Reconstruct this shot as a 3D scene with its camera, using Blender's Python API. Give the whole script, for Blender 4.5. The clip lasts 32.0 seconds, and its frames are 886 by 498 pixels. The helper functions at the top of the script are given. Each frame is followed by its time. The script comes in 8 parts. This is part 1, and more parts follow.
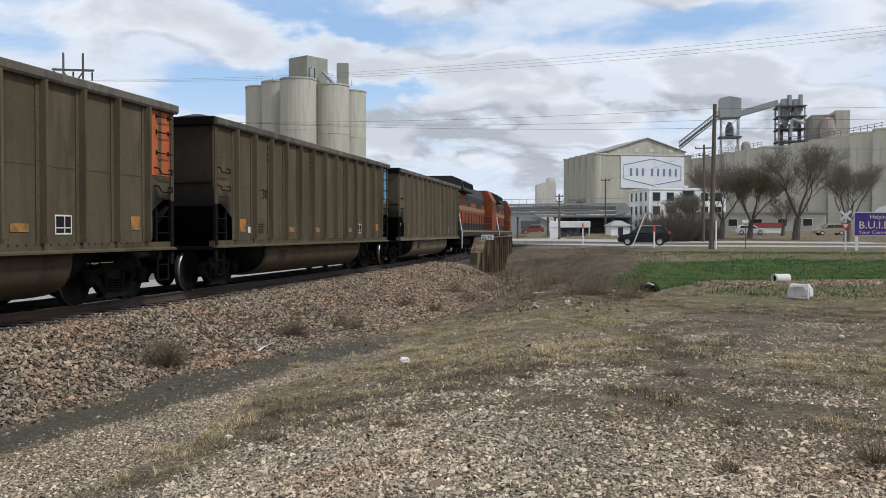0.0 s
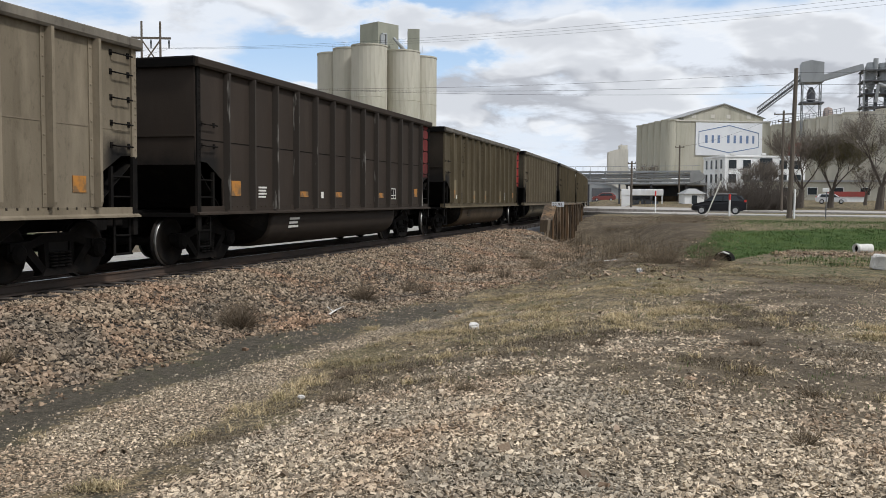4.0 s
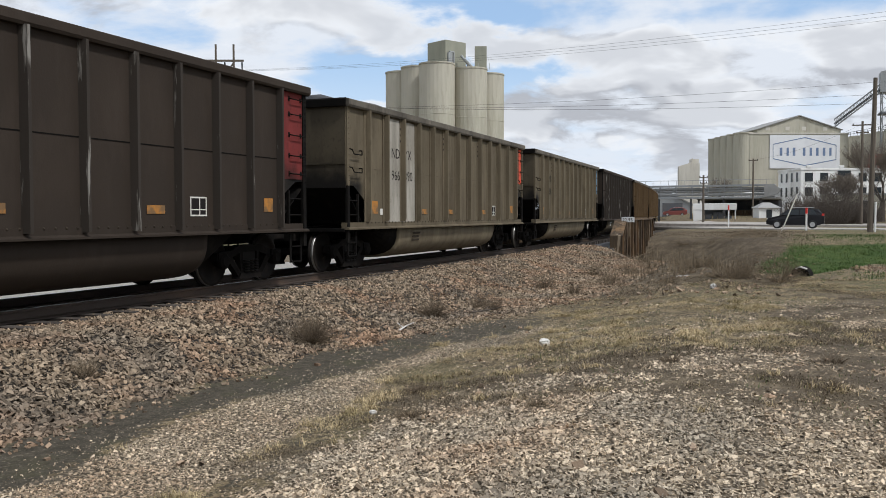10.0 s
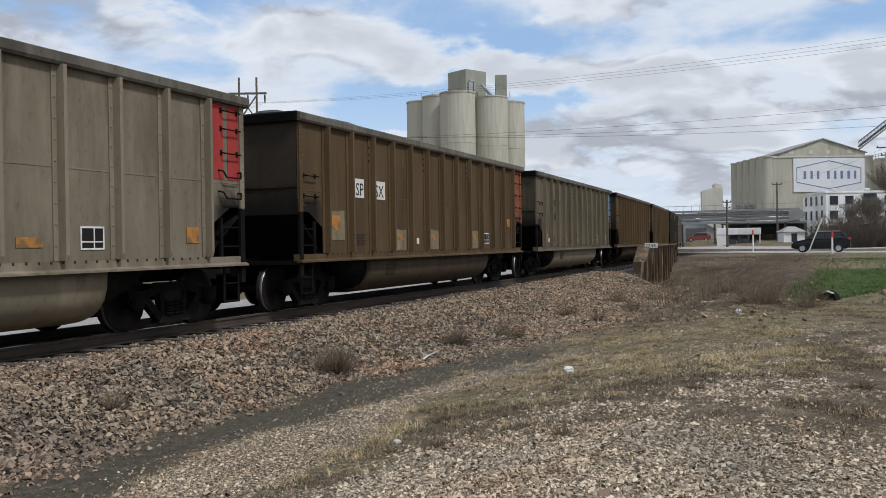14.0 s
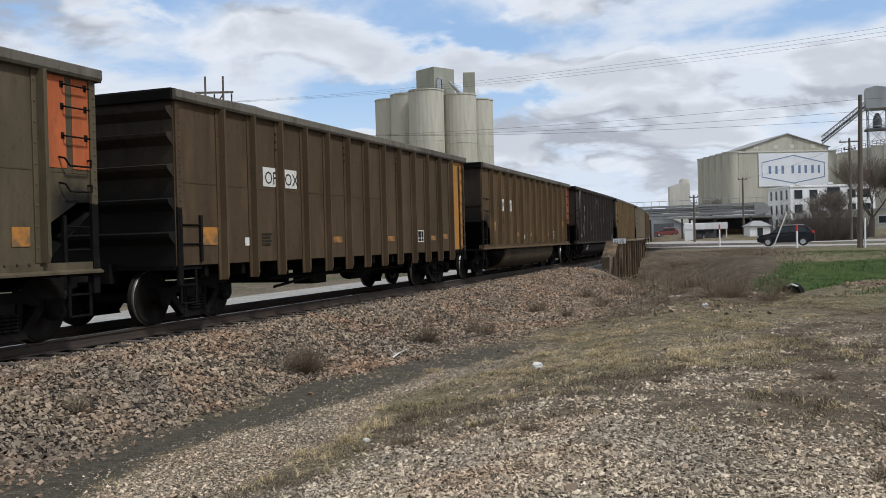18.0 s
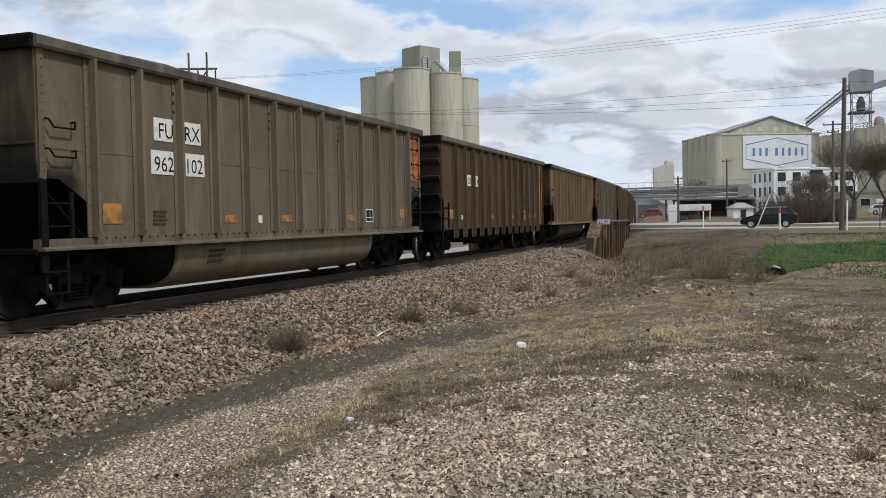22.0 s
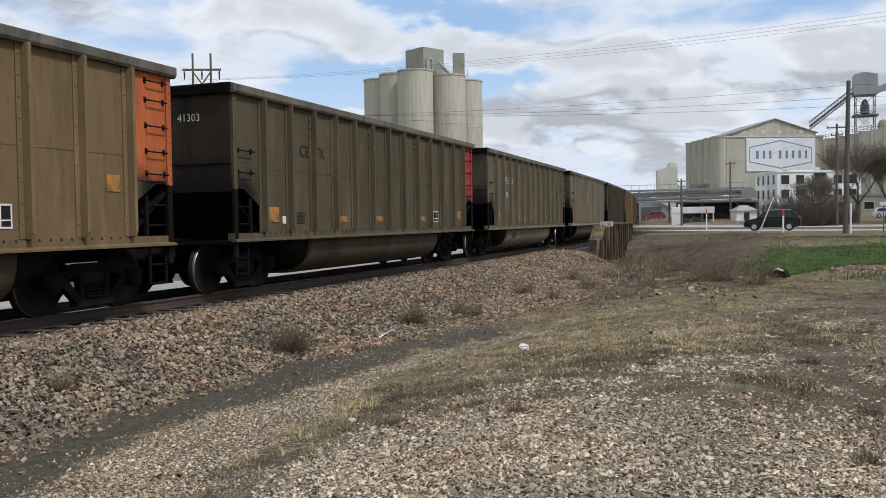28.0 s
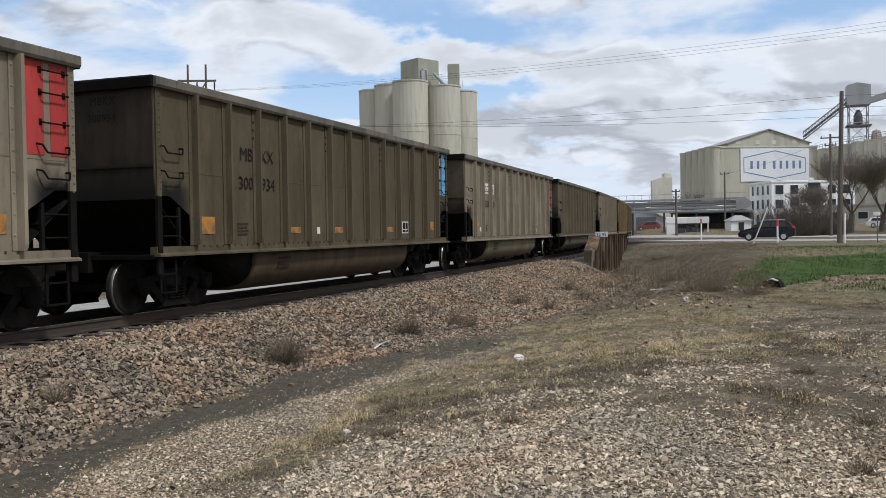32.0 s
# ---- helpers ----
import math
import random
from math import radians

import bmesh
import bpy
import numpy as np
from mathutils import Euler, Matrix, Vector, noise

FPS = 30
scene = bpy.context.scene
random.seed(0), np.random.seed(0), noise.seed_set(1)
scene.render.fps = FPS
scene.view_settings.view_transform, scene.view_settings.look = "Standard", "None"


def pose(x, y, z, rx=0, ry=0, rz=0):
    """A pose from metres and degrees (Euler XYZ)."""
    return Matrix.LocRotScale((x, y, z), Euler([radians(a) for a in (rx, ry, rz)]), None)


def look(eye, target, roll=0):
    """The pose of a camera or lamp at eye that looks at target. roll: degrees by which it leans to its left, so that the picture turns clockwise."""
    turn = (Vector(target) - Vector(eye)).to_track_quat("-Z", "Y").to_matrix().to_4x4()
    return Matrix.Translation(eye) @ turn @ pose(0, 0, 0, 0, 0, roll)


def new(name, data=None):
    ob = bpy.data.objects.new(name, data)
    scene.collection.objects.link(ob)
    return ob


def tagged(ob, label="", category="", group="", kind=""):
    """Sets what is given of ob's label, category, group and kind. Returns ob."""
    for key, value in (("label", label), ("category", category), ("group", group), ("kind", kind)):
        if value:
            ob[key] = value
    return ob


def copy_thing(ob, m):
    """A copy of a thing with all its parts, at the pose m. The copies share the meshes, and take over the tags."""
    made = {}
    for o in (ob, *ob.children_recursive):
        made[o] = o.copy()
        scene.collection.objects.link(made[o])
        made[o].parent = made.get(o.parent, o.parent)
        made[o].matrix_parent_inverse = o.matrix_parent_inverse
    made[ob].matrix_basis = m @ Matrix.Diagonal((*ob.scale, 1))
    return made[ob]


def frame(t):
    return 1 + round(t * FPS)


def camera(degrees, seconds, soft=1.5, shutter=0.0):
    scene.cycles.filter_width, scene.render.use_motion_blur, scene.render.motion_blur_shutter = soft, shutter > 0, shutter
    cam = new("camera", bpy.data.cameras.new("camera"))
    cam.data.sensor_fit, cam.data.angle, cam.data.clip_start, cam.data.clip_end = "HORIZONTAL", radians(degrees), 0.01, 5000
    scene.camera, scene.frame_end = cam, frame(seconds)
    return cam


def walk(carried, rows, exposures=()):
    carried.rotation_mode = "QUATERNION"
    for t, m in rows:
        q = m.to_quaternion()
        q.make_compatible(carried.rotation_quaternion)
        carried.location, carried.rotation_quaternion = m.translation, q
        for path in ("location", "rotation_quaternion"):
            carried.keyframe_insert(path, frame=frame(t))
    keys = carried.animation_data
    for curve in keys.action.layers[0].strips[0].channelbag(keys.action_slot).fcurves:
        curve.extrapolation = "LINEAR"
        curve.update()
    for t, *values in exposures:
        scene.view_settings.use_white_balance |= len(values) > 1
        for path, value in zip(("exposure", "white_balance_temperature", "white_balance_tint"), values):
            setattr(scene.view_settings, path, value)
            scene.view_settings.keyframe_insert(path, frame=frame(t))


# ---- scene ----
cam = camera(52.5, 32.0, soft=0.9)
PATH = [
    (0.0, (0.010, -0.012, 1.680), (-4.147, 19.547, 1.303), 0.00),
    (0.5, (0.010, -0.011, 1.681), (-4.117, 19.553, 1.207), 0.25),
    (1.0, (0.011, -0.032, 1.677), (-4.160, 19.523, 1.226), 0.39),
    (1.5, (0.014, -0.014, 1.668), (-4.532, 19.454, 1.108), 0.13),
    (2.0, (0.013, -0.003, 1.661), (-4.887, 19.369, 0.801), 0.15),
    (2.5, (0.019, -0.008, 1.660), (-5.076, 19.305, 0.644), 0.12),
    (3.0, (0.009, 0.008, 1.658), (-5.152, 19.304, 0.640), 0.15),
    (3.5, (-0.003, 0.025, 1.655), (-5.346, 19.267, 0.555), 0.19),
    (5.5, (-0.026, 0.010, 1.647), (-6.602, 18.875, 0.700), 0.14),
    (6.0, (-0.014, 0.006, 1.652), (-6.663, 18.855, 0.943), -0.45),
    (6.5, (-0.014, 0.007, 1.649), (-6.628, 18.874, 1.118), -0.74),
    (7.0, (-0.017, 0.015, 1.646), (-6.646, 18.879, 1.206), -0.71),
    (7.5, (-0.018, 0.004, 1.646), (-6.737, 18.835, 1.146), -0.61),
    (8.0, (-0.019, 0.000, 1.648), (-6.760, 18.816, 0.914), -0.51),
    (8.5, (-0.018, -0.001, 1.649), (-6.802, 18.791, 0.743), -0.35),
    (9.0, (-0.035, 0.022, 1.642), (-6.909, 18.785, 0.802), -0.11),
    (9.5, (-0.038, 0.011, 1.642), (-6.994, 18.749, 0.939), -0.02),
    (10.0, (-0.035, 0.014, 1.643), (-7.117, 18.703, 0.897), -0.13),
    (10.5, (-0.025, 0.010, 1.644), (-7.122, 18.682, 0.649), -0.43),
    (11.0, (-0.030, 0.036, 1.643), (-7.159, 18.691, 0.578), -0.54),
    (11.5, (-0.021, -0.003, 1.645), (-7.207, 18.642, 0.790), -0.43),
    (12.0, (-0.017, -0.020, 1.646), (-7.248, 18.621, 1.164), -0.46),
    (12.5, (-0.016, -0.024, 1.649), (-7.300, 18.601, 1.446), -0.57),
    (13.0, (-0.017, -0.026, 1.653), (-7.348, 18.581, 1.529), -0.61),
    (13.5, (-0.015, -0.019, 1.650), (-7.459, 18.544, 1.572), -0.72),
    (14.0, (-0.016, -0.028, 1.652), (-7.566, 18.492, 1.537), -0.84),
    (14.5, (-0.010, -0.023, 1.646), (-7.509, 18.518, 1.589), -1.09),
    (16.5, (-0.007, -0.015, 1.651), (-7.284, 18.613, 1.438), -1.21),
    (17.0, (0.002, -0.010, 1.649), (-7.136, 18.671, 1.451), -1.45),
    (17.5, (0.008, -0.022, 1.646), (-7.014, 18.705, 1.502), -1.52),
    (18.0, (0.017, -0.017, 1.650), (-6.918, 18.741, 1.473), -1.50),
    (18.5, (0.021, -0.013, 1.645), (-6.836, 18.772, 1.333), -1.42),
    (19.0, (0.022, -0.014, 1.650), (-6.655, 18.832, 1.147), -1.39),
    (19.5, (0.029, -0.013, 1.652), (-6.491, 18.889, 1.205), -1.35),
    (20.0, (0.021, 0.002, 1.651), (-6.490, 18.906, 1.180), -1.22),
    (20.5, (0.014, 0.013, 1.648), (-6.555, 18.896, 1.126), -1.16),
    (21.0, (0.011, -0.012, 1.646), (-6.649, 18.839, 1.110), -1.11),
    (21.5, (0.008, 0.007, 1.647), (-6.664, 18.850, 1.012), -1.12),
    (22.0, (0.006, 0.010, 1.647), (-6.612, 18.872, 1.009), -1.08),
    (22.5, (0.010, 0.021, 1.643), (-6.582, 18.892, 1.001), -1.19),
    (23.0, (0.019, 0.004, 1.647), (-6.592, 18.874, 1.186), -1.25),
    (23.5, (0.017, -0.023, 1.650), (-6.727, 18.803, 1.301), -1.09),
    (24.0, (0.018, -0.006, 1.646), (-6.749, 18.810, 1.256), -1.16),
    (24.5, (0.011, 0.005, 1.645), (-6.663, 18.851, 1.120), -1.15),
    (25.0, (0.016, 0.010, 1.649), (-6.625, 18.863, 0.986), -1.11),
    (25.5, (0.016, 0.010, 1.644), (-6.650, 18.859, 1.120), -1.18),
    (27.5, (0.005, 0.015, 1.644), (-6.676, 18.857, 1.061), -0.88),
    (28.0, (0.005, 0.011, 1.644), (-6.674, 18.853, 1.042), -0.86),
    (28.5, (0.005, 0.007, 1.648), (-6.724, 18.833, 1.115), -0.89),
    (29.0, (0.006, -0.004, 1.649), (-6.732, 18.821, 1.157), -0.87),
    (29.5, (0.004, 0.008, 1.644), (-6.724, 18.834, 1.093), -0.88),
    (30.0, (0.003, 0.017, 1.643), (-6.675, 18.857, 0.966), -0.90),
    (30.5, (0.005, 0.017, 1.647), (-6.603, 18.881, 0.979), -0.93),
    (31.0, (0.006, 0.009, 1.647), (-6.600, 18.880, 1.153), -0.88),
    (31.5, (0.012, 0.007, 1.648), (-6.584, 18.883, 1.186), -0.91),
    (32.0, (0.012, 0.013, 1.647), (-6.567, 18.897, 1.277), -0.96),
]
walk(cam, [(t, look(eye, target, roll)) for t, eye, target, roll in PATH], exposures=[(0.0, 0.0, 5980, 10), (3.0, 0.09, 6220, 10), (6.0, 0.09, 6150, 10), (8.0, 0.0, 6120, 10), (10.0, 0.06, 6200, 10),
     (13.0, -0.11, 6000, 10), (14.5, -0.08, 6000, 10), (18.0, -0.05, 6000, 10), (20.0, 0.0, 6050, 10), (25.0, 0.0, 6080, 10), (32.0, 0.02, 6020, 10)])

# ---- world, sun, exposure ----
SUN_EL, SUN_AZ = radians(52), radians(106)     # azimuth clockwise from +y
world = bpy.data.worlds.new("sky")
scene.world = world
world.use_nodes = True


def build_sky():
    nt = world.node_tree
    nd, lk = nt.nodes, nt.links
    nd.clear()

    def calc(op, a, b=None, c=None, clamp=False):
        n = nd.new("ShaderNodeMath")
        n.operation, n.use_clamp = op, clamp
        for slot, v in enumerate((a, b, c)):
            if isinstance(v, (int, float)):
                n.inputs[slot].default_value = v
            elif v is not None:
                lk.new(v, n.inputs[slot])
        return n.outputs[0]

    def span(v, a, b, lo=0.0, hi=1.0):
        n = nd.new("ShaderNodeMapRange")
        n.interpolation_type = "SMOOTHSTEP"
        for k, x in (("From Min", a), ("From Max", b), ("To Min", lo), ("To Max", hi)):
            n.inputs[k].default_value = x
        lk.new(v, n.inputs["Value"])
        return n.outputs[0]

    def blend(fac, a, b):
        n = nd.new("ShaderNodeMix")
        n.data_type = "RGBA"
        lk.new(fac, n.inputs["Factor"])
        for slot, v in ((6, a), (7, b)):
            if isinstance(v, tuple):
                n.inputs[slot].default_value = (*v, 1)
            else:
                lk.new(v, n.inputs[slot])
        return n.outputs[2]

    out = nd.new("ShaderNodeOutputWorld")
    bg = nd.new("ShaderNodeBackground")
    sky = nd.new("ShaderNodeTexSky")
    sky.sky_type, sky.sun_disc = "NISHITA", False
    sky.sun_elevation, sky.sun_rotation = SUN_EL, SUN_AZ
    sky.air_density, sky.dust_density = 1.0, 1.0
    co = nd.new("ShaderNodeTexCoord")
    sep = nd.new("ShaderNodeSeparateXYZ")
    lk.new(co.outputs["Generated"], sep.inputs[0])
    height = calc("MAXIMUM", sep.outputs["Z"], 0.0)
    bearing = calc("ARCTAN2", sep.outputs["X"], sep.outputs["Y"])

    # clouds lie on a flat deck: direction divided by its height
    def deck(lift):
        h = calc("ADD", height, 0.24 + lift)
        comb = nd.new("ShaderNodeCombineXYZ")
        for k in "XY":
            lk.new(calc("DIVIDE", sep.outputs[k], h), comb.inputs[k])
        mp = nd.new("ShaderNodeMapping")
        mp.inputs["Location"].default_value = (3.1, 7.4, 0.0)
        lk.new(comb.outputs[0], mp.inputs[0])
        return mp.outputs[0]

    def puffs(vec, scale, detail=9.0, rough=0.56):
        n = nd.new("ShaderNodeTexNoise")
        n.inputs["Scale"].default_value, n.inputs["Detail"].default_value, n.inputs["Roughness"].default_value = scale, detail, rough
        n.inputs["Distortion"].default_value = 0.25
        lk.new(vec, n.inputs["Vector"])
        return n.outputs[0]

    # heaps and gaps that the clip shows: bearing, height (degrees), half width, half height, strength
    shape = 0.0
    for az, el, wa, we, k in CLOUDS:
        u = calc("DIVIDE", calc("SUBTRACT", bearing, radians(az)), radians(wa))
        v = calc("DIVIDE", calc("SUBTRACT", height, math.sin(radians(el))), radians(we))
        r = calc("ADD", calc("MULTIPLY", u, u), calc("MULTIPLY", v, v))
        bump = calc("MULTIPLY", calc("EXPONENT", calc("MULTIPLY", r, -1.0)), k)
        shape = calc("ADD", bump, shape)
    dens = calc("ADD", puffs(deck(0.0), 2.7), shape)
    here = calc("ADD", puffs(deck(0.0), 2.7, 4.5, 0.5), shape)
    above = calc("ADD", puffs(deck(0.05), 2.7, 4.5, 0.5), shape)
    thin = calc("ADD", puffs(deck(0.0), 1.5, 7.0, 0.55), shape)
    blue = blend(span(sep.outputs["Z"], 0.02, 0.2), (6.4, 7.3, 8.3), sky_boost(nd, lk, sky.outputs[0]))
    veil = blend(span(thin, 0.36, 0.52), blue, (7.0, 7.25, 7.6))
    veil = blend(span(sep.outputs["Z"], 0.02, 0.12, 0.6, 0.0), veil, (6.7, 7.2, 7.8))
    tone = blend(span(calc("SUBTRACT", here, above), -0.07, 0.055), (4.0, 4.05, 4.25), (8.3, 8.3, 8.25))
    tone = blend(span(here, 0.48, 0.63, 0.0, 0.65), tone, (4.7, 4.8, 5.05))
    cover = calc("MULTIPLY", span(dens, 0.44, 0.56, 0.0, 0.97), span(sep.outputs["Z"], 0.015, 0.085, 0.4, 1.0))
    col = blend(cover, veil, tone)
    bg.inputs["Strength"].default_value = SKY_STRENGTH
    lk.new(col, bg.inputs["Color"])
    lk.new(bg.outputs[0], out.inputs[0])


def sky_boost(nd, lk, col):
    """Thin bright haze over the clear blue."""
    n = nd.new("ShaderNodeMix")
    n.data_type = "RGBA"
    n.inputs["Factor"].default_value = 0.45
    lk.new(col, n.inputs[6])
    n.inputs[7].default_value = (4.6, 6.6, 9.4, 1)
    return n.outputs[2]


CLOUDS = [(-25.5, 8.2, 5.5, 1.5, -0.2), (2.5, 12.2, 8.0, 1.3, -0.22), (-14.5, 9.0, 4.5, 0.9, -0.12), (-37.0, 10.5, 4.0, 1.0, -0.12), (-17.0, 12.4, 4.0, 0.8, -0.1), (-29.0, 12.9, 5.5, 1.3, 0.07), (-8.8, 10.6, 4.2, 1.2, 0.07),
          (-10.8, 6.6, 5.0, 1.2, 0.06), (-5.9, 4.2, 1.4, 0.6, 0.14), (5.5, 8.3, 4.5, 1.2, 0.07)]
SKY_STRENGTH = 0.11
build_sky()
sun = new("sun", bpy.data.lights.new("sun", "SUN"))
sun.data.energy, sun.data.angle, sun.data.color = 2.6, radians(5), (1.0, 0.965, 0.92)
sun.matrix_world = look((math.sin(SUN_AZ) * math.cos(SUN_EL) * 100, math.cos(SUN_AZ) * math.cos(SUN_EL) * 100, math.sin(SUN_EL) * 100), (0, 0, 0))
scene.view_settings.exposure = 0.0


# ---- materials ----
def material(name, color, rough=0.8, metal=0.0, spots=(), bump=0.0, bump_scale=20.0, coords="Object", spread=0.0, island=0.0, emit=0.0, gloss=0.3):
    """color: base; spots: (noise scale, colour, low, high, stretch) layers laid over it; spread/island: random value shift."""
    m = bpy.data.materials.new(name)
    m.use_nodes = True
    nt = m.node_tree
    nd, lk = nt.nodes, nt.links
    b = nd["Principled BSDF"]
    b.inputs["Roughness"].default_value, b.inputs["Metallic"].default_value = rough, metal
    b.inputs["Specular IOR Level"].default_value = gloss
    co = nd.new("ShaderNodeTexCoord")
    rgb = nd.new("ShaderNodeRGB")
    rgb.outputs[0].default_value = (*color, 1)
    cur = rgb.outputs[0]
    vec = co.outputs[coords]
    if spread or island:
        info = nd.new("ShaderNodeObjectInfo")
        shift = nd.new("ShaderNodeVectorMath")
        shift.operation = "ADD"
        sc = nd.new("ShaderNodeVectorMath")
        sc.operation = "SCALE"
        sc.inputs[0].default_value = (37, 53, 29)
        lk.new(info.outputs["Random"], sc.inputs["Scale"])
        lk.new(vec, shift.inputs[0])
        lk.new(sc.outputs[0], shift.inputs[1])
        vec = shift.outputs[0]
    for scale, col, lo, hi, stretch in spots:
        mp = nd.new("ShaderNodeMapping")
        mp.inputs["Scale"].default_value = stretch
        lk.new(vec, mp.inputs[0])
        n = nd.new("ShaderNodeTexNoise")
        n.inputs["Scale"].default_value, n.inputs["Detail"].default_value, n.inputs["Roughness"].default_value = scale, 5, 0.6
        lk.new(mp.outputs[0], n.inputs["Vector"])
        r = nd.new("ShaderNodeMapRange")
        r.inputs["From Min"].default_value, r.inputs["From Max"].default_value = lo, hi
        lk.new(n.outputs[0], r.inputs["Value"])
        mx = nd.new("ShaderNodeMix")
        mx.data_type = "RGBA"
        lk.new(r.outputs[0], mx.inputs["Factor"])
        lk.new(cur, mx.inputs[6])
        mx.inputs[7].default_value = (*col, 1)
        cur = mx.outputs[2]
    if spread or island:
        hsv = nd.new("ShaderNodeHueSaturation")
        rr = nd.new("ShaderNodeMapRange")
        k = island or spread
        rr.inputs["To Min"].default_value, rr.inputs["To Max"].default_value = 1 - k, 1 + k
        if island:
            geo = nd.new("ShaderNodeNewGeometry")
            lk.new(geo.outputs["Random Per Island"], rr.inputs["Value"])
        else:
            lk.new(info.outputs["Random"], rr.inputs["Value"])
        lk.new(rr.outputs[0], hsv.inputs["Value"])
        lk.new(cur, hsv.inputs["Color"])
        cur = hsv.outputs[0]
    lk.new(cur, b.inputs["Base Color"])
    if bump:
        n = nd.new("ShaderNodeTexNoise")
        n.inputs["Scale"].default_value, n.inputs["Detail"].default_value = bump_scale, 6
        lk.new(vec, n.inputs["Vector"])
        bp = nd.new("ShaderNodeBump")
        bp.inputs["Strength"].default_value, bp.inputs["Distance"].default_value = bump, 0.02
        lk.new(n.outputs[0], bp.inputs["Height"])
        lk.new(bp.outputs[0], b.inputs["Normal"])
    if emit:
        lk.new(cur, b.inputs["Emission Color"])
        b.inputs["Emission Strength"].default_value = emit
    return m


ONE = (1, 1, 1)
DOWN = (1, 1, 0.12)          # streaks that run down a side


def paint(name, color, dirt=(0.13, 0.105, 0.075), amount=0.5, rough=0.75):
    lo = 0.62 - 0.3 * amount
    return material(name, color, rough, 0.0, [(0.55, dirt, lo, lo + 0.35, (1, 1, 0.7)), (2.6, tuple(c * 0.75 for c in dirt), 0.5, 0.85, DOWN), (14.0, tuple(c * 0.7 for c in dirt), 0.55, 0.9, (1, 1, 0.5)),
                    (2.2, tuple(min(1, c * 1.35) for c in color), 0.52, 0.75, (1, 1, 0.25))], 0.12, 30, spread=0.08, gloss=0.14)


M = {}
M["alu"] = paint("dusty_aluminium", (0.121, 0.099, 0.066), (0.077, 0.060, 0.038))
M["alu_light"] = paint("bright_dusty_aluminium", (0.186, 0.155, 0.110), (0.125, 0.101, 0.067))
M["alu_dark"] = paint("dark_dusty_aluminium", (0.086, 0.069, 0.042), (0.055, 0.042, 0.024))
M["umber"] = paint("dark_umber_dust", (0.07, 0.055, 0.038), (0.045, 0.034, 0.023))
M["brown"] = paint("dusty_brown_paint", (0.092, 0.060, 0.030), (0.062, 0.039, 0.019))
M["brown_dark"] = paint("dark_brown_paint", (0.07, 0.047, 0.026), (0.043, 0.028, 0.016))
M["tan"] = paint("tan_weathered_paint", (0.150, 0.104, 0.054), (0.105, 0.068, 0.033))
M["black"] = paint("sooty_black_paint", (0.034, 0.026, 0.02), (0.047, 0.035, 0.026), 0.4)
# near-black for grimy metal; also stands in for shade in hollows and under ends
M["soot_dark"] = material("black_grime", (0.008, 0.0073, 0.0067), 0.9, 0, [(3, (0.018, 0.015, 0.012), 0.5, 0.75, ONE)], 0.2, 20, gloss=0.06)
M["orange"] = paint("orange_end_paint", (0.40, 0.105, 0.036), (0.24, 0.075, 0.036), 0.3)
M["rust_orange"] = paint("rust_red_end_paint", (0.24, 0.075, 0.034), (0.14, 0.058, 0.032), 0.45)
M["dark_red"] = paint("dark_red_end_paint", (0.16, 0.028, 0.026), (0.085, 0.03, 0.026), 0.45)
M["rust_yellow"] = paint("rusty_yellow_end_paint", (0.36, 0.17, 0.04), (0.15, 0.07, 0.028), 0.6)
M["faint_mark"] = material("faded_stencil", (0.034, 0.025, 0.017), 0.85, 0, [(7, (0.055, 0.038, 0.022), 0.45, 0.65, ONE)], gloss=0.05)
M["red"] = paint("red_end_paint", (0.33, 0.04, 0.035), (0.2, 0.05, 0.04), 0.3)
M["bright_red"] = paint("bright_red_end_paint", (0.62, 0.09, 0.05), (0.4, 0.09, 0.06), 0.15)
M["blue"] = paint("light_blue_end_paint", (0.13, 0.29, 0.46), (0.13, 0.2, 0.26), 0.3)
M["green"] = paint("green_end_paint", (0.07, 0.33, 0.09), (0.07, 0.22, 0.07), 0.2)
M["yellow"] = paint("yellow_end_paint", (0.55, 0.27, 0.05), (0.34, 0.17, 0.05), 0.3)
M["marker_yellow"] = material("yellow_reflector", (0.4, 0.17, 0.03), 0.7, 0, [(5, (0.17, 0.1, 0.045), 0.42, 0.58, ONE)])
M["white_mark"] = material("white_stencil", (0.62, 0.6, 0.55), 0.7, 0, [(9, (0.4, 0.37, 0.3), 0.5, 0.75, ONE)])
M["fresh_white"] = paint("pale_fresh_panel", (0.3, 0.28, 0.24), (0.15, 0.13, 0.095), 0.5)
M["dark_mark"] = material("dark_stencil", (0.02, 0.018, 0.017), 0.85, gloss=0.05)
M["coal"] = material("coal", (0.012, 0.012, 0.013), 0.55, 0, [(8, (0.03, 0.03, 0.03), 0.45, 0.7, ONE)], 0.9, 12)
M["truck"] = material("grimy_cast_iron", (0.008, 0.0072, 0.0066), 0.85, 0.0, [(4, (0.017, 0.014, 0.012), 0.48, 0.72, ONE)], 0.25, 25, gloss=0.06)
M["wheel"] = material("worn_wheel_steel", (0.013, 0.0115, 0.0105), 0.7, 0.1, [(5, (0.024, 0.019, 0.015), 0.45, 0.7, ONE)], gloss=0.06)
M["tread"] = material("polished_wheel_rim", (0.3, 0.29, 0.27), 0.42, 0.9)
M["rail"] = material("rusty_rail_steel", (0.055, 0.042, 0.034), 0.7, 0.3, [(3, (0.1, 0.065, 0.045), 0.48, 0.7, (1, 0.2, 1))], 0.15, 30)
